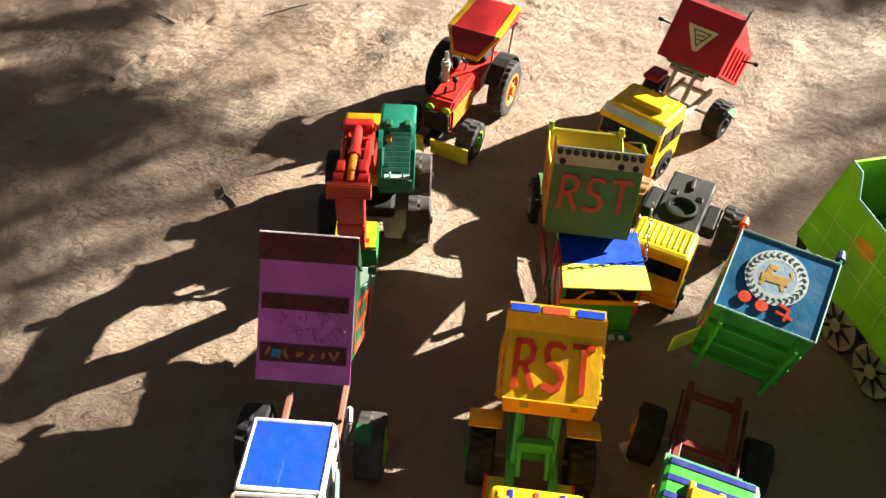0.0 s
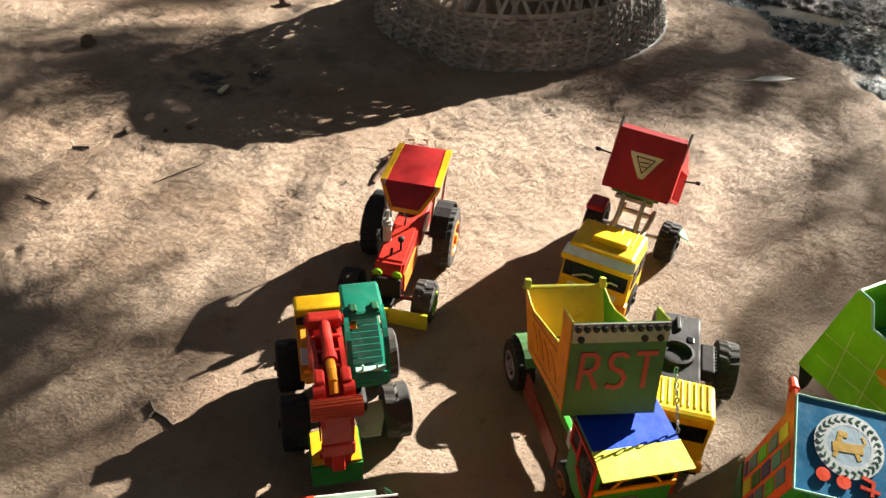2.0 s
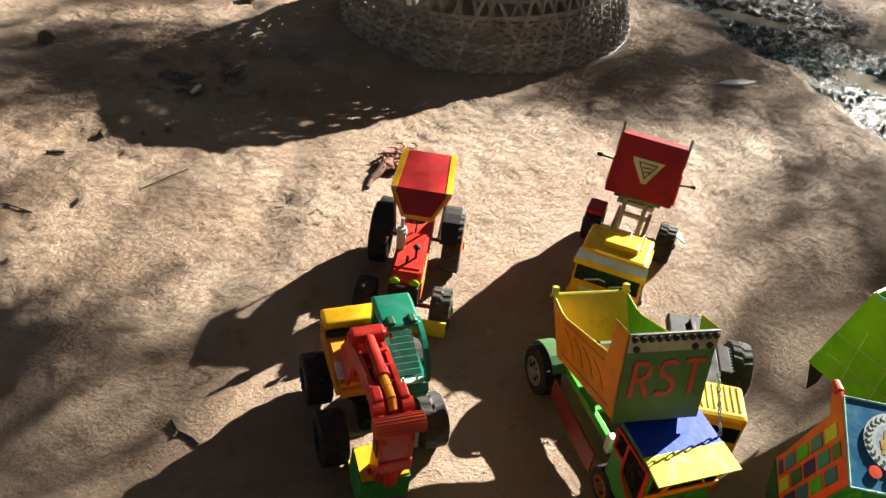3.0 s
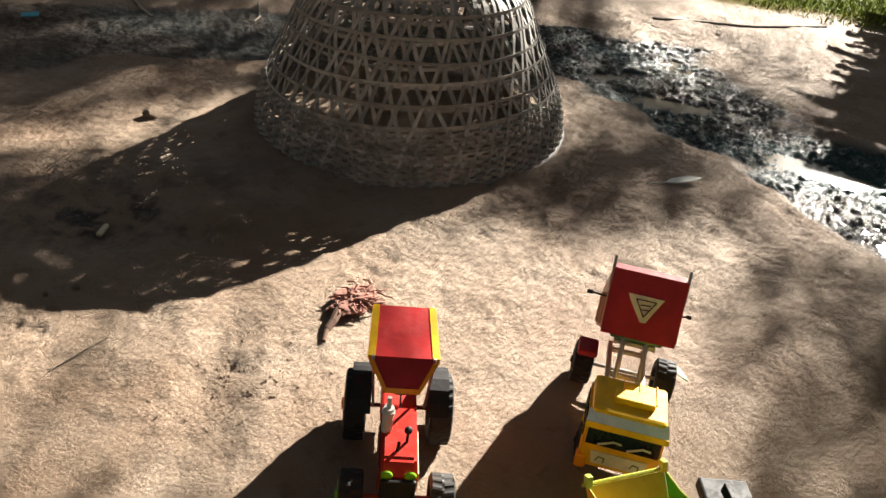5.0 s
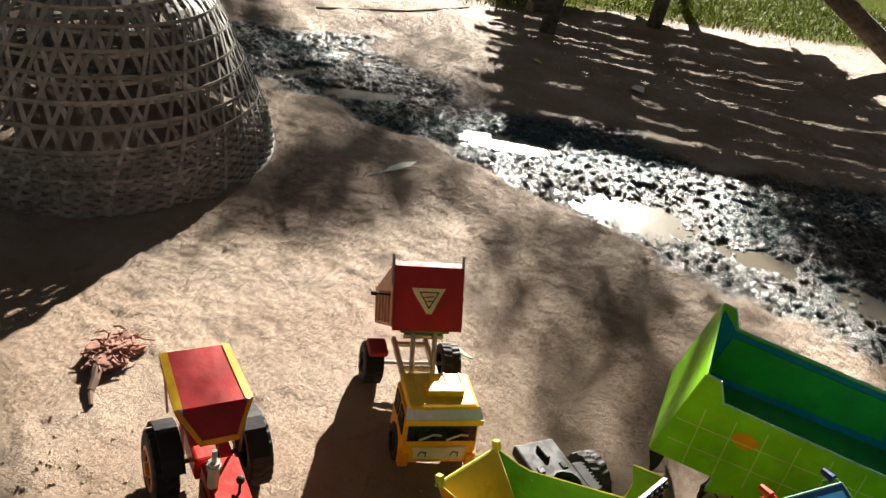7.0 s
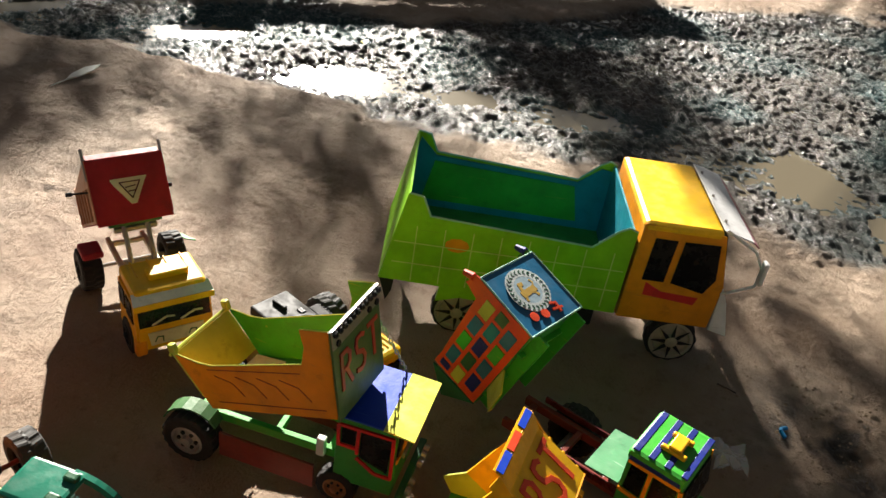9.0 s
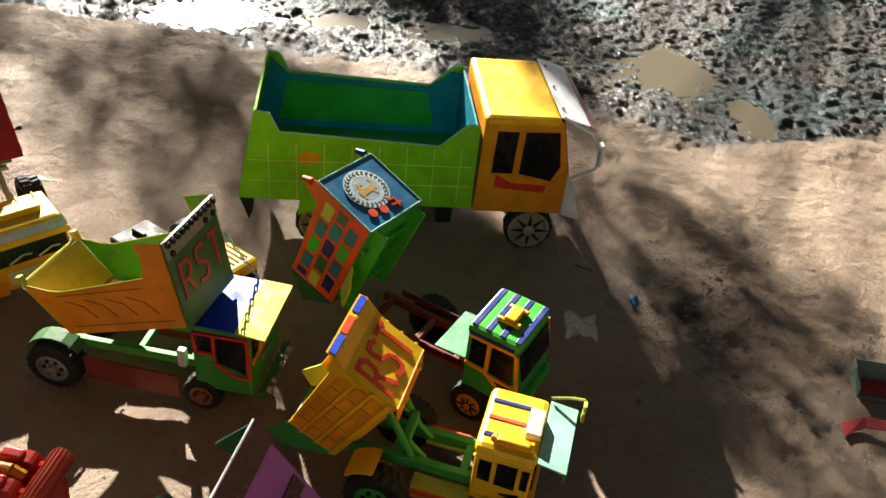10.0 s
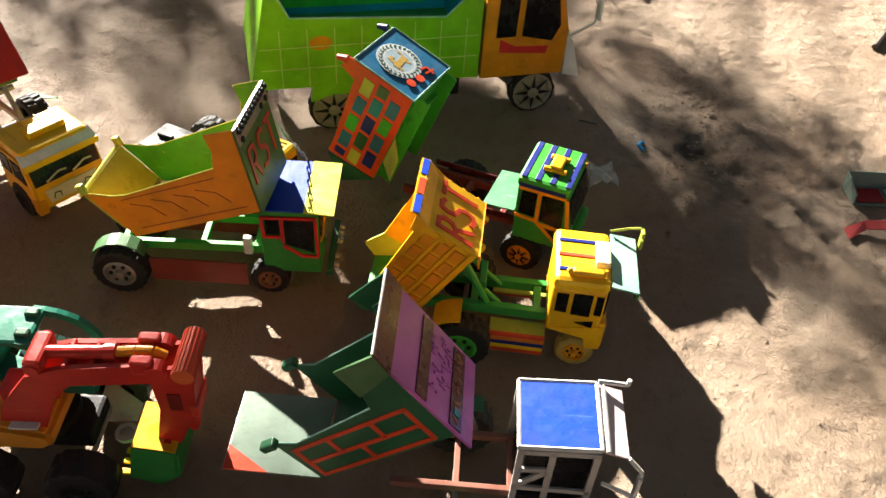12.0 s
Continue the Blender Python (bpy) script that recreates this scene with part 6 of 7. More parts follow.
    for s in (-1, 1):
        bm = box(bm_new(), (0.176, y0 + s * 0.018, 0.246), (0.026, 0.014, 0.022), bev=0.003)
        rod(bm, (0.192, y0 + s * 0.012, 0.240), (0.192, y0 + s * 0.028, 0.240), 0.0125, 16)
        part("elbow_boss", bm, plastic_red, t)
    part("stick_drum", rod(bm_new(), (0.226, y0 - 0.034, 0.246), (0.226, y0 + 0.034, 0.246), 0.0130, 22), paint("worn_orange_red_plastic", (0.55, 0.10, 0.03), rough=0.4, chips=0.6, chip_col=(0.65, 0.3, 0.1)), t, "ribbed orange-red plastic drum")
    bm = bm_new()
    for k in range(18):
        a = 2 * math.pi * k / 18
        rod(bm, (0.226 + 0.0130 * math.cos(a), y0 - 0.033, 0.246 + 0.0130 * math.sin(a)), (0.226 + 0.0130 * math.cos(a), y0 + 0.033, 0.246 + 0.0130 * math.sin(a)), 0.0011, 5)
    part("drum_ribs", bm, plastic_red, t)
    bm = bm_new()
    for s in (-1, 1):
        plate(bm, [(0.180, y0 + s * 0.019, 0.236), (0.224, y0 + s * 0.019, 0.250), (0.232, y0 + s * 0.019, 0.215), (0.226, y0 + s * 0.018, 0.160), (0.192, y0 + s * 0.015, 0.078), (0.164, y0 + s * 0.015, 0.076), (0.182, y0 + s * 0.017, 0.160)], 0.006)
    plate(bm, [(0.228, y0 - 0.018, 0.232), (0.228, y0 + 0.018, 0.232), (0.224, y0 + 0.017, 0.160), (0.224, y0 - 0.017, 0.160)], 0.006)
    plate(bm, [(0.224, y0 - 0.017, 0.162), (0.224, y0 + 0.017, 0.162), (0.192, y0 + 0.014, 0.080), (0.192, y0 - 0.014, 0.080)], 0.006)
    box(bm, (0.225, y0, 0.162), (0.012, 0.046, 0.026), bev=0.004)
    box(bm, (0.212, y0, 0.118), (0.012, 0.018, 0.040), bev=0.003)
    rod(bm, (0.178, y0 - 0.024, 0.082), (0.178, y0 + 0.024, 0.082), 0.009, 14)
    part("stick", bm, plastic_red, t, "red plastic dipper stick")
    part("stick_label", box(bm_new(), (0.204, y0 - 0.0225, 0.180), (0.016, 0.002, 0.032), bev=0.0006), paint("label_dark_red", (0.18, 0.01, 0.01)), t)
    bm = bm_new()
    plate(bm, [(0.1378, y0 - 0.035, 0.095), (0.1378, y0 + 0.035, 0.095), (0.1918, y0 + 0.035, 0.085), (0.1918, y0 - 0.035, 0.085)], 0.004)
    part("bucket_top", bm, yellow, t, "yellow bucket top")
    bm = bm_new()
    plate(bm, [(0.1923, y0 - 0.037, 0.083), (0.1923, y0 + 0.037, 0.083), (0.1891, y0 + 0.037, 0.035), (0.1891, y0 - 0.037, 0.035)], 0.006)
    plate(bm, [(0.1891, y0 - 0.037, 0.035), (0.1891, y0 + 0.037, 0.035), (0.1603, y0 + 0.037, 0.012), (0.1603, y0 - 0.037, 0.012)], 0.005)
    plate(bm, [(0.1603, y0 - 0.037, 0.012), (0.1603, y0 + 0.037, 0.012), (0.1243, y0 + 0.037, 0.028), (0.1243, y0 - 0.037, 0.028)], 0.005)
    for s in (-1, 1):
        plate(bm, [(0.1378, y0 + s * 0.035, 0.095), (0.1918, y0 + s * 0.035, 0.085), (0.1891, y0 + s * 0.035, 0.035), (0.1603, y0 + s * 0.035, 0.012), (0.1243, y0 + s * 0.035, 0.030)], 0.004)
    part("bucket_shell", bm, green, t, "green bucket shell")
    bm = bm_new()
    for k in range(5):
        box(bm, (0.1180, y0 - 0.032 + 0.016 * k, 0.030), (0.016, 0.008, 0.005), bev=0.001)
    part("bucket_teeth", bm, bright_yellow, t)
    for c in t.children:
        if c.name.split(".")[0] in ("cab", "cab_back", "cab_roof", "cab_pillar", "seat_ribs", "dash_peg", "screen_sill", "grab_lug", "roof_lump"):
            c.location = (0.026, 0.0, 0.008)
    t.scale = (1.03, 1.03, 1.0)


big_tipper()
green_rst()
yellow_rst()
emblem_tipper()
purple_tipper()
tractor()
red_tipper()
black_chassis_truck()
excavator()


# ---- trees beyond the yard, whose crowns shade it ----
def leaf_cloud(bm, rnd, c, r, n, size):
    for k in range(n):
        v = Vector((rnd.gauss(0, 1), rnd.gauss(0, 1), rnd.gauss(0, 1))).normalized() * (r * rnd.random() ** 0.5)
        v.z *= 0.55
        m = Matrix.Translation(Vector(c) + v) @ Euler((rnd.uniform(0, 6.3), rnd.uniform(0, 6.3), rnd.uniform(0, 6.3))).to_matrix().to_4x4()
        s = size * rnd.uniform(0.6, 1.3)
        q = [m @ Vector(p) for p in ((0, -s, 0), (s * 0.42, -s * 0.25, 0.1 * s), (s * 0.36, s * 0.4, 0), (0, s, 0.12 * s), (-s * 0.36, s * 0.4, 0), (-s * 0.42, -s * 0.25, 0.1 * s))]
        bm.faces.new([bm.verts.new(p) for p in q])


def shade_tree(label, base, height, spots, seed):
    """A tree whose leafy limbs stand sunward of the shaded spots (x, y, radius, leaves, height)."""
    rnd = random.Random(seed)
    t = thing("tree", base[0], base[1], 0, label, "tree", group="trees round the yard")
    inv = t.matrix_world.inverted()
    bm = bm_new()
    pts = [Vector((0.12 * math.sin(1.3 * k), 0.10 * math.cos(1.7 * k) - 0.1, height * k / 5)) for k in range(6)]
    for k in range(5):
        rod(bm, pts[k], pts[k + 1], 0.17 - 0.022 * k, 12, 0.17 - 0.022 * (k + 1))
    part("trunk", bm, bark, t)
    crown = bm_new()
    for x, y, r, n, z in spots:
        c = inv @ (Vector((x, y, 0)) + sun_dir * (z / sun_dir.z))
        leaf_cloud(crown, rnd, c, r, int(n * 4.4), 0.029)
        bm = bm_new()
        a = pts[3] if c.z > pts[3].z else pts[2]
        mid = (a + c) / 2 + Vector((0, 0, 0.25))
        rod(bm, a, mid, 0.018, 8, 0.012)
        rod(bm, mid, c, 0.012, 8, 0.005)
        part("limb", bm, bark, t)
    part("crown", crown, foliage, t)


shade_tree("broad leafy tree with a dark trunk beyond the mud", (7.2, 11.4), 3.4, [
    (1.15, 2.82, 0.40, 200, 3.4), (0.80, 2.68, 0.26, 110, 3.2), (1.45, 3.35, 0.40, 170, 3.6), (0.42, 2.80, 0.24, 70, 3.0), (0.15, 3.0, 0.34, 170, 3.3),
    # spots near (0.6, 1.1) and (0.9, 1.0): leaves added to darken under the trucks
    (1.95, 3.3, 0.40, 150, 3.7), (1.20, 1.80, 0.48, 205, 3.2), (1.38, 2.15, 0.34, 60, 3.1), (0.60, 1.12, 0.21, 85, 3.0), (0.42, 1.22, 0.16, 22, 3.0), (0.88, 1.52, 0.20, 25, 3.1), (1.2, 3.9, 0.4, 200, 3.5), (0.82, 1.0, 0.17, 60, 3.1), (0.96, 1.10, 0.15, 60, 3.0), (2.3, 3.9, 0.5, 80, 3.6)], 1)
shade_tree("tall leafy tree standing past the grass", (7.0, 10.9), 3.8, [
    # spot (0.5, 3.32): leaves added to darken the ground inside the basket
    (-0.55, 4.25, 0.60, 380, 3.6), (0.55, 4.75, 0.65, 400, 3.9), (1.6, 4.75, 0.6, 200, 3.6), (-1.25, 3.75, 0.45, 260, 3.4), (-1.3, 4.8, 0.6, 260, 3.8), (2.5, 5.3, 0.5, 90, 3.9), (0.0, 5.6, 0.7, 320, 4.0), (-0.62, 3.65, 0.36, 260, 3.5), (0.1, 3.85, 0.35, 160, 3.5), (-0.2, 4.95, 0.5, 300, 3.8), (-0.9, 5.35, 0.6, 360, 3.9), (-0.1, 6.4, 0.8, 420, 4.1), (-1.1, 4.3, 0.4, 220, 3.6), (0.5, 3.32, 0.36, 190, 3.5), (0.9, 3.75, 0.35, 120, 3.6), (0.85, 5.6, 0.6, 260, 4.0)], 2)
shade_tree("slender leafy tree at the yard's edge", (5.2, 9.8), 2.9, [
    (-0.90, 1.62, 0.24, 170, 2.9), (-0.98, 2.02, 0.22, 80, 2.8), (-1.25, 2.30, 0.28, 55, 3.0), (-1.15, 1.2, 0.30, 80, 3.0), (-0.78, 1.32, 0.36, 120, 2.9), (-0.55, 1.58, 0.28, 55, 2.9), (-0.85, 0.95, 0.30, 100, 2.9), (-0.55, 0.75, 0.25, 60, 2.9), (-0.30, 2.72, 0.30, 190, 2.9), (-0.72, 2.80, 0.30, 200, 3.0), (-1.1, 2.85, 0.32, 85, 3.0)], 3)
shade_tree("leafy tree leaning over the muddy lane", (10.2, 3.3), 3.2, [
    (0.75, 0.20, 0.32, 45, 3.0), (0.45, 0.22, 0.25, 28, 3.0), (1.02, 0.55, 0.28, 30, 3.0), (0.80, 0.44, 0.24, 26, 2.9), (1.32, 0.72, 0.26, 42, 3.1), (1.16, 0.42, 0.2, 18, 3.1), (0.98, 0.71, 0.18, 20, 3.0), (0.82, 0.58, 0.17, 26, 2.9), (1.13, 0.83, 0.18, 22, 3.1), (0.66, 0.48, 0.12, 16, 2.9), (2.35, 1.35, 0.36, 200, 3.2), (1.75, 1.1, 0.28, 110, 3.2), (2.9, 1.75, 0.5, 330, 3.3), (2.45, 1.85, 0.32, 180, 3.2)], 4)


# ---- raised bamboo platform ----
def platform():
    t = thing("bamboo_platform", 4.85, 3.95, -45, "raised bamboo slat platform on dark wooden posts", "platform")
    inv = t.matrix_world.inverted()
    for x, y, h in ((3.31, 3.95, 0.75), (4.36, 3.92, 0.85), (5.6, 4.5, 0.8)):
        p = inv @ Vector((x, y, -0.05))
        bm = bm_new()
        rod(bm, p, p + Vector((0.02, 0.01, h)), 0.050, 12, 0.042)
        part("post", bm, bark, t)
    bm = bm_new()
    p = inv @ Vector((3.31, 3.95, 0.16))
    rod(bm, p, p + Vector((-0.14, -0.10, -0.02)), 0.045, 10, 0.035)
    part("branch_stub", bm, bark, t)
    part("leaning_log", rod(bm_new(), inv @ Vector((5.75, 2.72, 0.02)), inv @ Vector((5.05, 3.55, 0.62)), 0.075, 14, 0.065), bark, t)
    rnd = random.Random(9)
    GAPS = (3, 5, 8, 11, 12, 15, 18, 20, 24, 27)
    for k in range(31):
        y = -1.05 + 0.085 * k
        if k in GAPS:
            continue
        part("slat", box(bm_new(), (rnd.uniform(-0.06, 0.06), y, 0.80), (2.3, rnd.uniform(0.070, 0.088), 0.014), pose(0, 0, 0, 0, 0, rnd.uniform(-0.7, 0.7)), 0.003), cane, t)
    for k in GAPS:
        y = -1.05 + 0.085 * k
        part("narrow_slat", box(bm_new(), (rnd.uniform(-0.06, 0.06), y - 0.017, 0.80), (2.3, rnd.uniform(0.046, 0.056), 0.014), bev=0.003), cane, t)
        for x in (-1.0, -0.58, -0.14, 0.30, 0.72, 1.06):
            part("patch_slat", box(bm_new(), (x + rnd.uniform(-0.1, 0.1), y, 0.81), (rnd.uniform(0.22, 0.44), 0.09, 0.01), bev=0.002), cane, t)
    for x in (-1.0, -0.15, 0.95):
        part("bearer", rod(bm_new(), (x, -1.1, 0.77), (x, 1.55, 0.77), 0.03, 10), bark, t)
    part("brace", rod(bm_new(), inv @ Vector((3.33, 3.95, 0.18)), inv @ Vector((4.2, 3.98, 0.62)), 0.03, 10), bark, t)


platform()


def yard_post():
    t = thing("wooden_post", 1.47, 4.72, 0, "weathered grey-green round wooden post behind the basket", "post", z=gz(1.44, 4.72) - 0.04)
    bm = bm_new()
    rows = []
    for k in range(9):
        z = 0.075 * k
        rows.append([bm.verts.new(((0.050 - 0.001 * k) * math.cos(a) * (1 + 0.05 * math.sin(3 * a + k)), (0.050 - 0.001 * k) * math.sin(a) * (1 + 0.05 * math.sin(3 * a + k)), z)) for a in np.linspace(0, 2 * math.pi, 16, endpoint=False)])
    for p, q in zip(rows, rows[1:]):
        for i in range(16):
            bm.faces.new((p[i], p[(i + 1) % 16], q[(i + 1) % 16], q[i]))
    bm.faces.new(rows[-1])
    part("shaft", bm, paint("weathered_post_wood", (0.16, 0.17, 0.13), rough=0.85, dust=0.4), t)


yard_post()


# ---- grass ----
def grass():
    rnd = random.Random(12)
    bm = bm_new()
    n = 0
    while n < 26000:
        x, y = rnd.uniform(2.6, 8.2), rnd.uniform(2.6, 7.2)
        lim = 4.20 + 0.45 * max(0, 3.8 - x) - 0.55 * max(0, x - 4.2) + 0.25 * noise.noise((x * 1.6, y * 1.6, 0))
        if y < lim or rnd.random() > min(1, (y - lim) * 2.2 + 0.25):
            continue
        n += 1
        h, a, w = rnd.uniform(0.015, 0.055), rnd.uniform(0, 6.3), rnd.uniform(0.0025, 0.0055)
        d = Vector((math.cos(a), math.sin(a), 0))
        s = Vector((-d.y, d.x, 0)) * w
        p = Vector((x, y, -0.004))
        q = p + d * h * 0.35 + Vector((0, 0, h * 0.7))
        tip = p + d * h * 0.9 + Vector((0, 0, h))
        v = [bm.verts.new(c) for c in (p - s, p + s, q + s * 0.7, q - s * 0.7, tip)]
        bm.faces.new((v[0], v[1], v[2], v[3]))
        bm.faces.new((v[3], v[2], v[4]))
    g = part("grass", bm, grass_blade, None)
    tagged(g, "short green grass at the yard's edge", "grass", kind="stuff")


grass()


# ---- small litter ----
def single(name, bm, mat, label, category, x=0, y=0, z=0, deg=0, group=""):
    ob = part(name, bm, mat, None)
    ob.matrix_world = pose(x, y, z, 0, 0, deg)
    return tagged(ob, label, category, group)


def rag():
    bm = bm_new()
    bmesh.ops.create_icosphere(bm, subdivisions=5, radius=1.0)
    for v in bm.verts:
        c = v.co.copy()
        f = 0.75 + 0.60 * noise.noise(c * 1.5) + 0.30 * abs(noise.noise(c * 3.5 + Vector((3, 1, 7)))) + 0.12 * abs(noise.noise(c * 9))
        v.co = Vector((c.x * 0.070 * f, c.y * 0.042 * f, max(0.0, 0.012 + c.z * 0.024 * f)))
    rnd = random.Random(8)
    for k in range(26):
        a = rnd.uniform(0, 6.3)
        u, v = 0.050 * math.cos(a) * rnd.uniform(0.3, 1.2), 0.032 * math.sin(a) * rnd.uniform(0.3, 1.2)
        d = rnd.uniform(0, 6.3)
        pipe(bm, [(u + 0.012 * j * math.cos(d + 0.5 * j), v + 0.012 * j * math.sin(d + 0.5 * j), 0.030 - 0.004 * abs(j - 1.5) + rnd.uniform(-0.004, 0.004)) for j in range(4)], 0.0018, 5)
    single("rag", bm, paint("pinkish_brown_rag", (0.30, 0.15, 0.115), rough=0.95, dust=0.3, chips=0.9, chip_col=(0.20, 0.09, 0.07)), "crumpled pinkish-brown rag on the earth", "rag", 0.090, 2.285, gz(0.085, 2.285) - 0.004, 25)
    bm = bm_new()
    for j, r in enumerate((0.012, 0.011, 0.009, 0.006)):
        p = [(0.004, 0.004, 0.010), (-0.012, -0.025, 0.013), (-0.026, -0.050, 0.010), (-0.042, -0.070, 0.007), (-0.055, -0.105, 0.005)]
        rod(bm, p[j], p[j + 1], r, 9, r * 0.8)
    single("rag_end", bm, paint("dark_rag", (0.12, 0.07, 0.05), rough=0.9), "dark twisted end of a rag", "rag", 0.045, 2.262, gz(0.045, 2.26), 0)


rag()


def stick(pts, r, label, name="twig", mat=None):
    bm = bm_new()
    x0, y0 = pts[0]
    zs = [gz(x, y) for x, y in pts]
    for k in range(len(pts) - 1):
        rod(bm, (pts[k][0] - x0, pts[k][1] - y0, zs[k] + r), (pts[k + 1][0] - x0, pts[k + 1][1] - y0, zs[k + 1] + r), r, 7, r * 0.8)
    single(name, bm, mat or bark, label, "twig", x0, y0, 0, 0, "twigs on the earth")


stick([(-0.375, 1.475), (-0.362, 1.452), (-0.337, 1.434), (-0.325, 1.420)], 0.0024, "thin dark twig lying on the earth")
stick([(-0.362, 1.452), (-0.368, 1.440)], 0.0025, "short dark twig stub")
stick([(-0.53, 2.155), (-0.47, 2.20), (-0.43, 2.235)], 0.0018, "long thin dry stalk on the earth")
stick([(-0.76, 2.30), (-0.72, 2.30)], 0.004, "short brown twig on the earth")
stick([(-0.80, 2.10), (-0.74, 2.075)], 0.0018, "thin dry stalk on the earth")
stick([(0.98, 0.79), (0.975, 0.75)], 0.002, "crooked brown twig beside the toy trucks")
stick([(2.05, 4.45), (2.6, 4.35), (3.1, 4.4)], 0.006, "long bare branch on the far earth")
dry = paint("dry_stalk", (0.42, 0.37, 0.28), rough=0.8)
stick([(-0.43, 4.55), (-0.39, 4.40), (-0.345, 4.27)], 0.006, "pale dry stalk lying by the wet mud", mat=dry)
stick([(0.10, 4.52), (0.08, 4.30), (0.05, 4.22)], 0.005, "pale bent stalk lying in the wet mud", mat=dry)
stick([(0.0, 5.05), (0.25, 5.02), (0.55, 5.06)], 0.007, "bare branch on the far shaded earth")
stick([(1.50, 0.05), (1.60, 0.0), (1.72, -0.08)], 0.008, "dark stick half sunk in the earth")

bm = bm_new()
box(bm, (0, 0, 0.008), (0.05, 0.014, 0.010), bev=0.003)
single("wood_chip", bm, cream, "small pale wood chip in a hollow", "wood chip", -0.461, 2.69, gz(-0.461, 2.69), 70)
bm = bm_new()
plate(bm, [(-0.065, 0.0, 0.006), (-0.03, -0.016, 0.010), (0.03, -0.018, 0.012), (0.075, 0.0, 0.010), (0.03, 0.014, 0.012), (-0.03, 0.012, 0.010)], 0.003)
rod(bm, (-0.065, 0, 0.006), (-0.12, 0.004, 0.004), 0.002, 6)
single("feather", bm, paint("pale_feather", (0.80, 0.80, 0.72), rough=0.7, dust=0.2), "pale fallen feather with yellowish edge", "feather", 1.166, 2.704, gz(1.166, 2.704) + 0.002, 5)
bm = bm_new()
pipe(bm, [(0, 0, 0.004), (0.012, 0.006, 0.007), (0.022, 0.002, 0.005), (0.028, -0.010, 0.004)], 0.004, 7)
single("plastic_strip", bm, paint("sky_blue_plastic", (0.02, 0.25, 0.55)), "bent scrap of bright blue plastic", "plastic scrap", 0.893, 0.646, gz(0.893, 0.646), 20)


bm = bm_new()
plate(bm, [(-0.03, -0.012, 0.012), (0.03, -0.014, 0.014), (0.034, 0.014, 0.022), (-0.026, 0.016, 0.018)], 0.003)
single("plastic_scrap", bm, paint("faded_blue_plastic", (0.10, 0.38, 0.50)), "faded blue plastic scrap in the mud", "plastic scrap", -0.78, 4.2, gz(-0.78, 4.2), 10)


def parked_wheel():
    t = thing("vehicle_wheel", -0.93, 4.76, 6, "black rubber tyre on a grey metal wheel", "wheel", z=gz(-0.93, 4.76) - 0.005)
    m = Matrix.Translation((0, 0, 0.32))
    part("tyre", lathe(bm_new(), [(0.215, -0.075), (0.25, -0.088), (0.29, -0.085), (0.312, -0.066), (0.32, -0.03), (0.32, 0.03), (0.312, 0.066), (0.29, 0.085), (0.25, 0.088), (0.215, 0.075), (0.215, -0.075)], 56, m), rubber, t, "worn black rubber tyre")
    part("rim", lathe(bm_new(), [(0.212, -0.07), (0.205, -0.058), (0.16, -0.03), (0.10, -0.045), (0.06, -0.052), (0.001, -0.052), (0.001, -0.02), (0.16, 0.0), (0.212, 0.07), (0.212, -0.07)], 48, m), steel, t, "grey metal rim")
    for k in range(5):
        a = 2 * math.pi * k / 5
        part("wheel_nut", rod(bm_new(), (0.055 * math.cos(a), -0.050, 0.32 + 0.055 * math.sin(a)), (0.055 * math.cos(a), -0.068, 0.32 + 0.055 * math.sin(a)), 0.010, 6), steel, t)


parked_wheel()


def clear_plastic():
    m, nt, b = mat_base("clear_film")
    b.inputs["Base Color"].default_value = (0.85, 0.87, 0.88, 1)
    b.inputs["Roughness"].default_value = 0.18
    b.inputs["Alpha"].default_value = 0.38
    bump(nt, b, noise_out(nt, 60, 4), 0.8, 0.01)
    return m


film = clear_plastic()
bm = bm_new()
rnd = random.Random(21)
grid = [[bm.verts.new((-0.035 + 0.014 * i, -0.03 + 0.012 * j, 0.012 + rnd.uniform(0, 0.022))) for i in range(6)] for j in range(6)]
for j in range(5):
    for i in range(5):
        bm.faces.new((grid[j][i], grid[j][i + 1], grid[j + 1][i + 1], grid[j + 1][i]))
ob = single("plastic_wrapper", bm, film, "crumpled clear plastic wrapper on the earth", "wrapper", 0.755, 0.735, gz(0.755, 0.735), 15)
bm = bm_new()
plate(bm, [(-0.09, -0.03, 0.004), (0.10, -0.034, 0.004), (0.10, 0.030, 0.004), (-0.09, 0.026, 0.004)], 0.003)
plate(bm, [(-0.09, 0.026, 0.004), (0.10, 0.030, 0.004), (0.10, 0.034, 0.040), (-0.09, 0.032, 0.044)], 0.003)
plate(bm, [(-0.09, -0.030, 0.004), (-0.09, 0.026, 0.004), (-0.092, 0.032, 0.044), (-0.100, 0.0, 0.050), (-0.092, -0.030, 0.030)], 0.003)
tray = tagged(new("tin_tray"), "broken grey-green toy tray with red inside", "toy part")
tray.matrix_world = pose(0.865, 0.135, gz(0.865, 0.135), 0, 0, -78)
part("tray_shell", bm, paint("grey_green_tin", (0.16, 0.21, 0.18), dust=0.3), tray)
part("tray_lining", box(bm_new(), (-0.05, -0.002, 0.008), (0.06, 0.044, 0.003), bev=0.001), deep_red, tray)
part("tray_strip", box(bm_new(), (0.03, -0.002, 0.0082), (0.08, 0.04, 0.003), bev=0.001), mint, tray)
bm = bm_new()
plate(bm, [(0, 0, 0.004), (0.05, 0.012, 0.006), (0.055, 0.030, 0.012), (0.005, 0.026, 0.008)], 0.003)
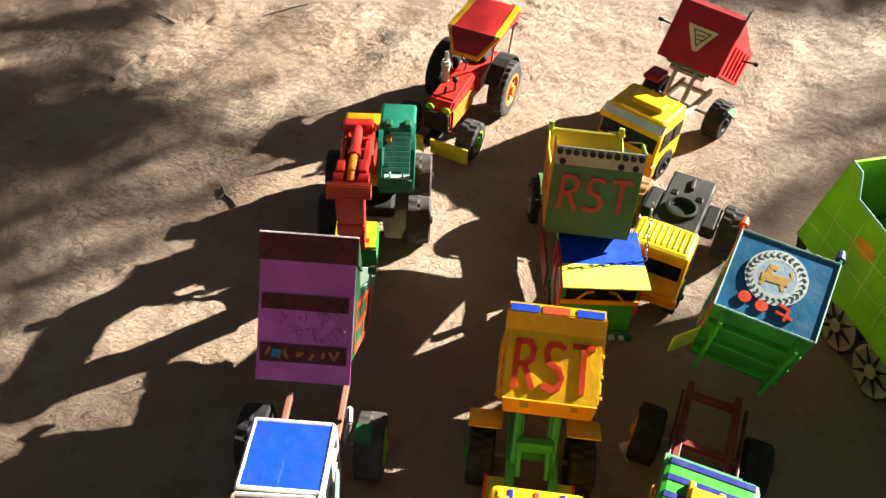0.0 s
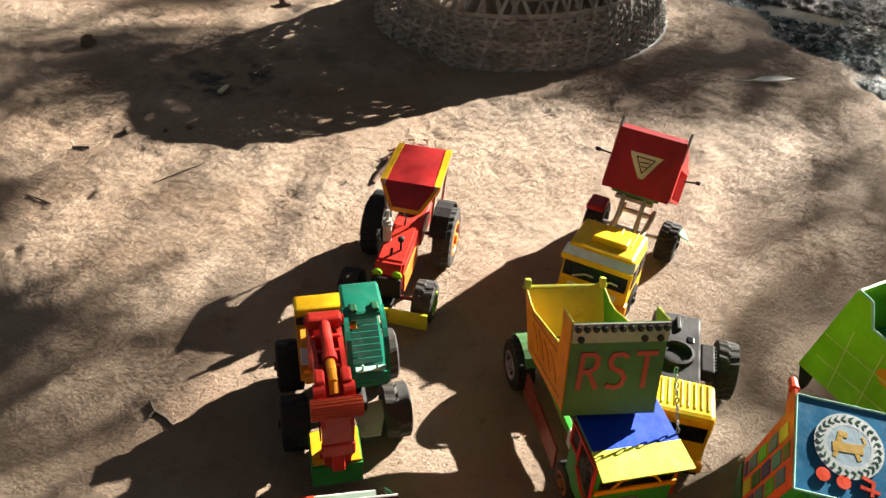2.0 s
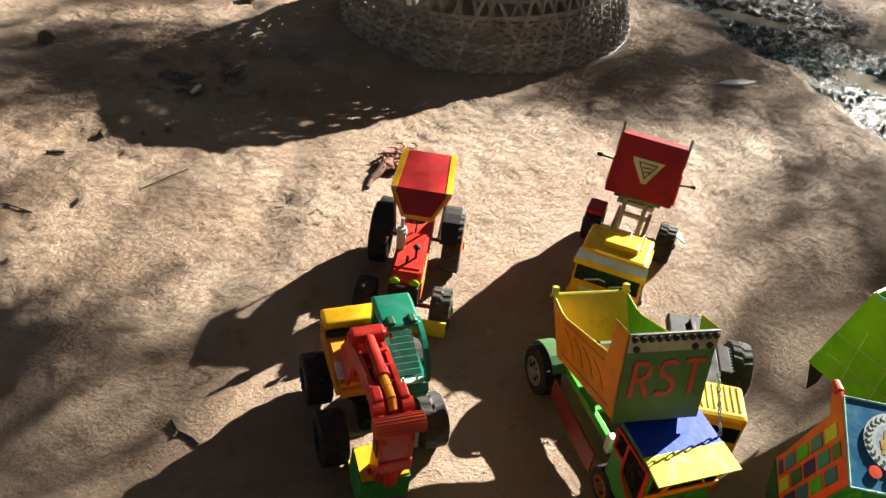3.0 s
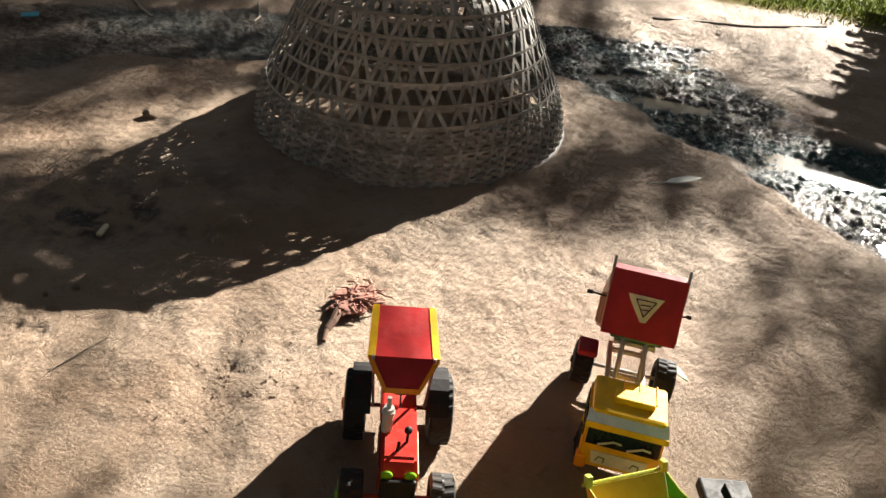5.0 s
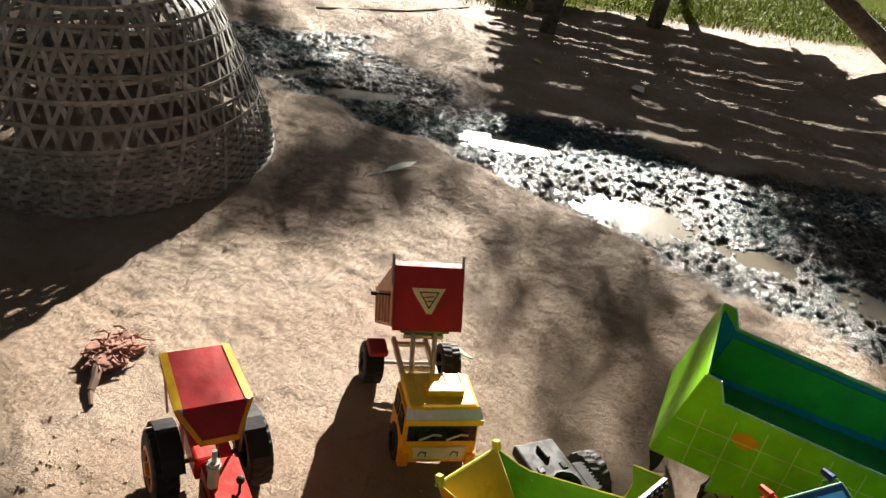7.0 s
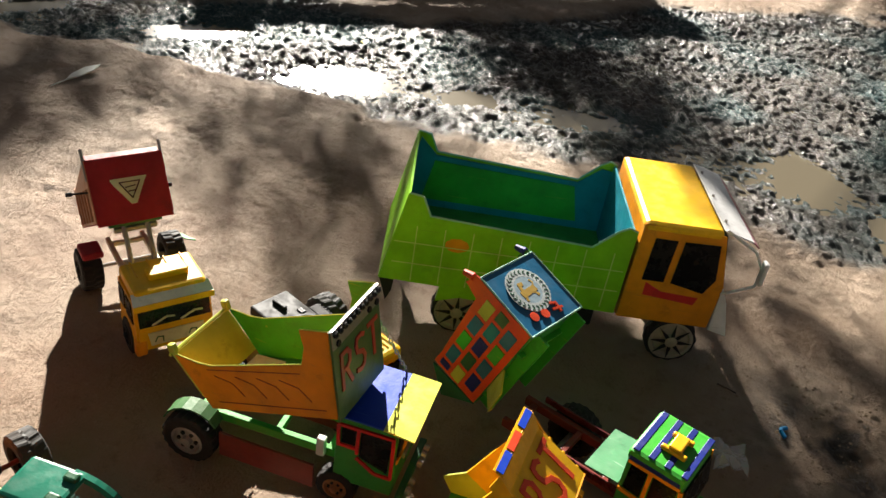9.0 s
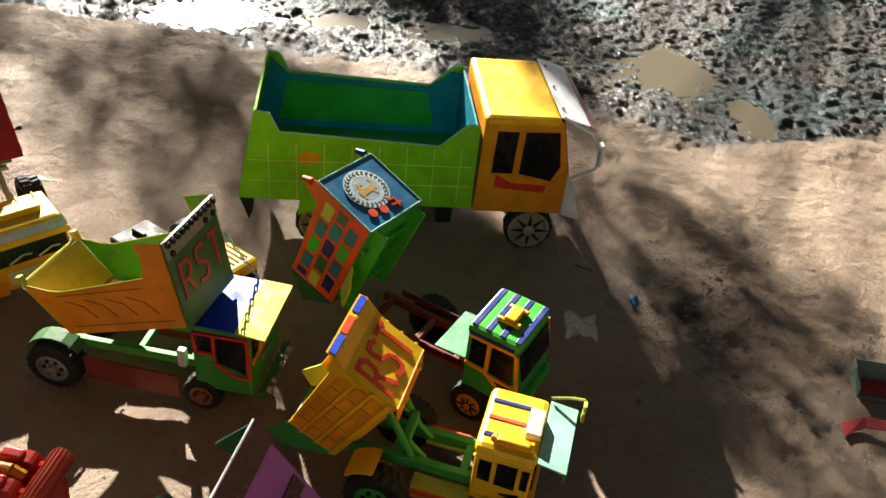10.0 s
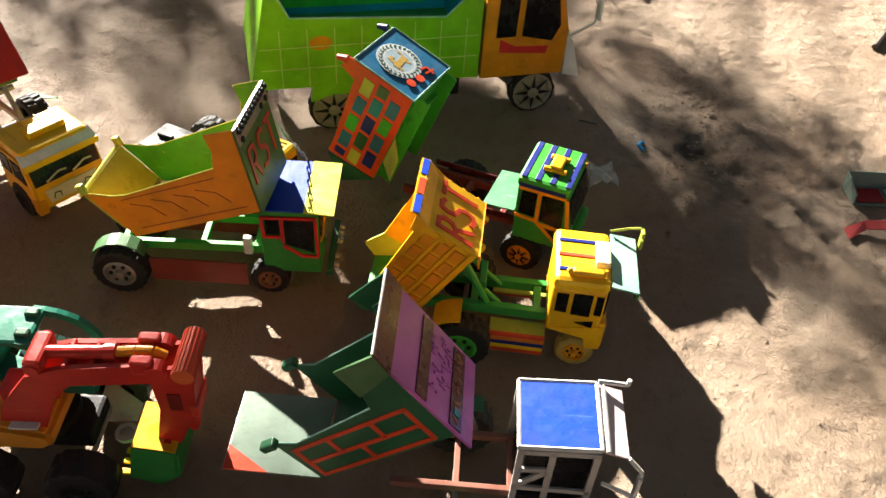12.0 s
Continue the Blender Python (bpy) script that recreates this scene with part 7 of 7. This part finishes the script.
plate(bm, [(0.05, 0.012, 0.006), (0.10, -0.02, 0.020), (0.105, 0.0, 0.026), (0.055, 0.030, 0.012)], 0.003)
single("tin_scrap", bm, paint("scrap_red_white", (0.42, 0.06, 0.06), chips=0.9, chip_col=(0.6, 0.55, 0.5)), "bent red and white tin scrap", "tin scrap", 0.70, 0.245, gz(0.70, 0.245), -60)
bm = bm_new()
plate(bm, [(-0.05, -0.03, 0.01), (0.05, -0.025, 0.012), (0.06, 0.02, 0.01), (-0.03, 0.035, 0.014)], 0.003)
single("paper_scrap", bm, white, "pale paper scrap on the far earth", "paper", 2.95, 3.04, gz(2.95, 3.04), 30)
bm = bm_new()
plate(bm, [(-0.03, -0.015, 0.01), (0.03, -0.015, 0.012), (0.035, 0.015, 0.01), (-0.02, 0.02, 0.014)], 0.003)
single("leaf", bm, pale_lime, "fallen yellow-green leaf on the mud", "leaf", 2.72, 3.5, gz(2.72, 3.5), 60)
bm = bm_new()
plate(bm, [(-0.02, -0.008, 0.008), (0.02, -0.01, 0.01), (0.025, 0.008, 0.008), (-0.015, 0.012, 0.012)], 0.003)
single("leaf", bm, pale_lime, "fallen yellow leaf by the puddle", "leaf", 2.12, 2.32, 0.004, 10)
bm = bm_new()
plate(bm, [(0, -0.016, 0.004), (0.03, -0.004, 0.008), (0.028, 0.012, 0.006), (0.004, 0.016, 0.012)], 0.003)
single("plastic_scrap", bm, film, "small clear plastic scrap between the trucks", "plastic scrap", 0.452, 1.005, gz(0.452, 1.005), 40)


def stone_mesh(rnd):
    bm = bm_new()
    bmesh.ops.create_icosphere(bm, subdivisions=2, radius=1.0)
    for v in bm.verts:
        v.co *= 1 + 0.30 * noise.noise(v.co * 1.4 + Vector((rnd.uniform(0, 50), 0, 0)))
    return bm


def clods():
    rnd = random.Random(31)
    m, nt, b = mat_base("earth_clod")
    oi = nt.nodes.new("ShaderNodeObjectInfo")
    nt.links.new(mixc(nt, oi.outputs["Random"], (0.14, 0.095, 0.06), (0.34, 0.25, 0.17)), b.inputs["Base Color"])
    b.inputs["Roughness"].default_value = 0.95
    bump(nt, b, noise_out(nt, 8, 6), 0.8, 0.1)
    protos = []
    for k in range(5):
        me = bpy.data.meshes.new("clod")
        bm = stone_mesh(rnd)
        bm.to_mesh(me)
        bm.free()
        me.materials.append(m)
        protos.append(me)
    named = [(-0.655, 2.40, 0.017), (-0.56, 2.41, 0.009), (-0.50, 2.42, 0.010), (-0.35, 3.33, 0.026), (-0.78, 1.80, 0.008), (1.05, 0.49, 0.010), (0.77, 0.44, 0.011), (0.62, 0.60, 0.006), (0.06, 1.44, 0.010), (-0.9, 2.9, 0.03), (-1.4, 3.2, 0.05)]
    for x, y, r in named:
        ob = new("clod", protos[rnd.randrange(5)])
        ob.matrix_world = pose(x, y, gz(x, y) + r * 0.35, rnd.uniform(0, 360), rnd.uniform(0, 360), rnd.uniform(0, 360)) @ Matrix.Diagonal((r, r * 0.8, r * 0.6, 1))
        tagged(ob, "lump of dry brown earth on the ground", "clod", "clods on the earth")
    # crumbs past counting
    vs, fs = [], []
    for k in range(6500):
        x, y = rnd.uniform(-1.3, 1.7), rnd.uniform(-0.2, 3.6)
        r = rnd.uniform(0.0007, 0.0024) * (1.7 if rnd.random() < 0.05 else 1)
        vs.append((x, y, r))
    for cx, cy, sd, n in ((0.92, 0.52, 0.16, 420), (-0.47, 2.74, 0.16, 380), (-0.22, 2.06, 0.10, 160)):
        for k in range(n):
            vs.append((rnd.gauss(cx, sd), rnd.gauss(cy, sd * 0.8), rnd.uniform(0.0012, 0.0048)))
    xs, ys = np.array([v[0] for v in vs]), np.array([v[1] for v in vs])
    zs = ground_height(xs, ys)[0]
    co = []
    for (x, y, r), z in zip(vs, zs):
        k0 = len(co)
        a = rnd.uniform(0, 6.3)
        for i in range(4):
            co.append((x + r * math.cos(a + 1.57 * i) * rnd.uniform(0.7, 1.3), y + r * math.sin(a + 1.57 * i) * rnd.uniform(0.7, 1.3), z + r * 0.15))
        co.append((x + r * 0.2, y, z + r * rnd.uniform(0.6, 1.0)))
        co.append((x, y, z - r * 0.6))
        for i in range(4):
            fs.append((k0 + i, k0 + (i + 1) % 4, k0 + 4))
            fs.append((k0 + (i + 1) % 4, k0 + i, k0 + 5))
    me = bpy.data.meshes.new("earth_crumbs")
    me.from_pydata(co, [], fs)
    me.materials.append(m)
    tagged(new("earth_crumbs", me), "scattered crumbs of dry earth and grit", "earth crumbs", kind="stuff")


clods()
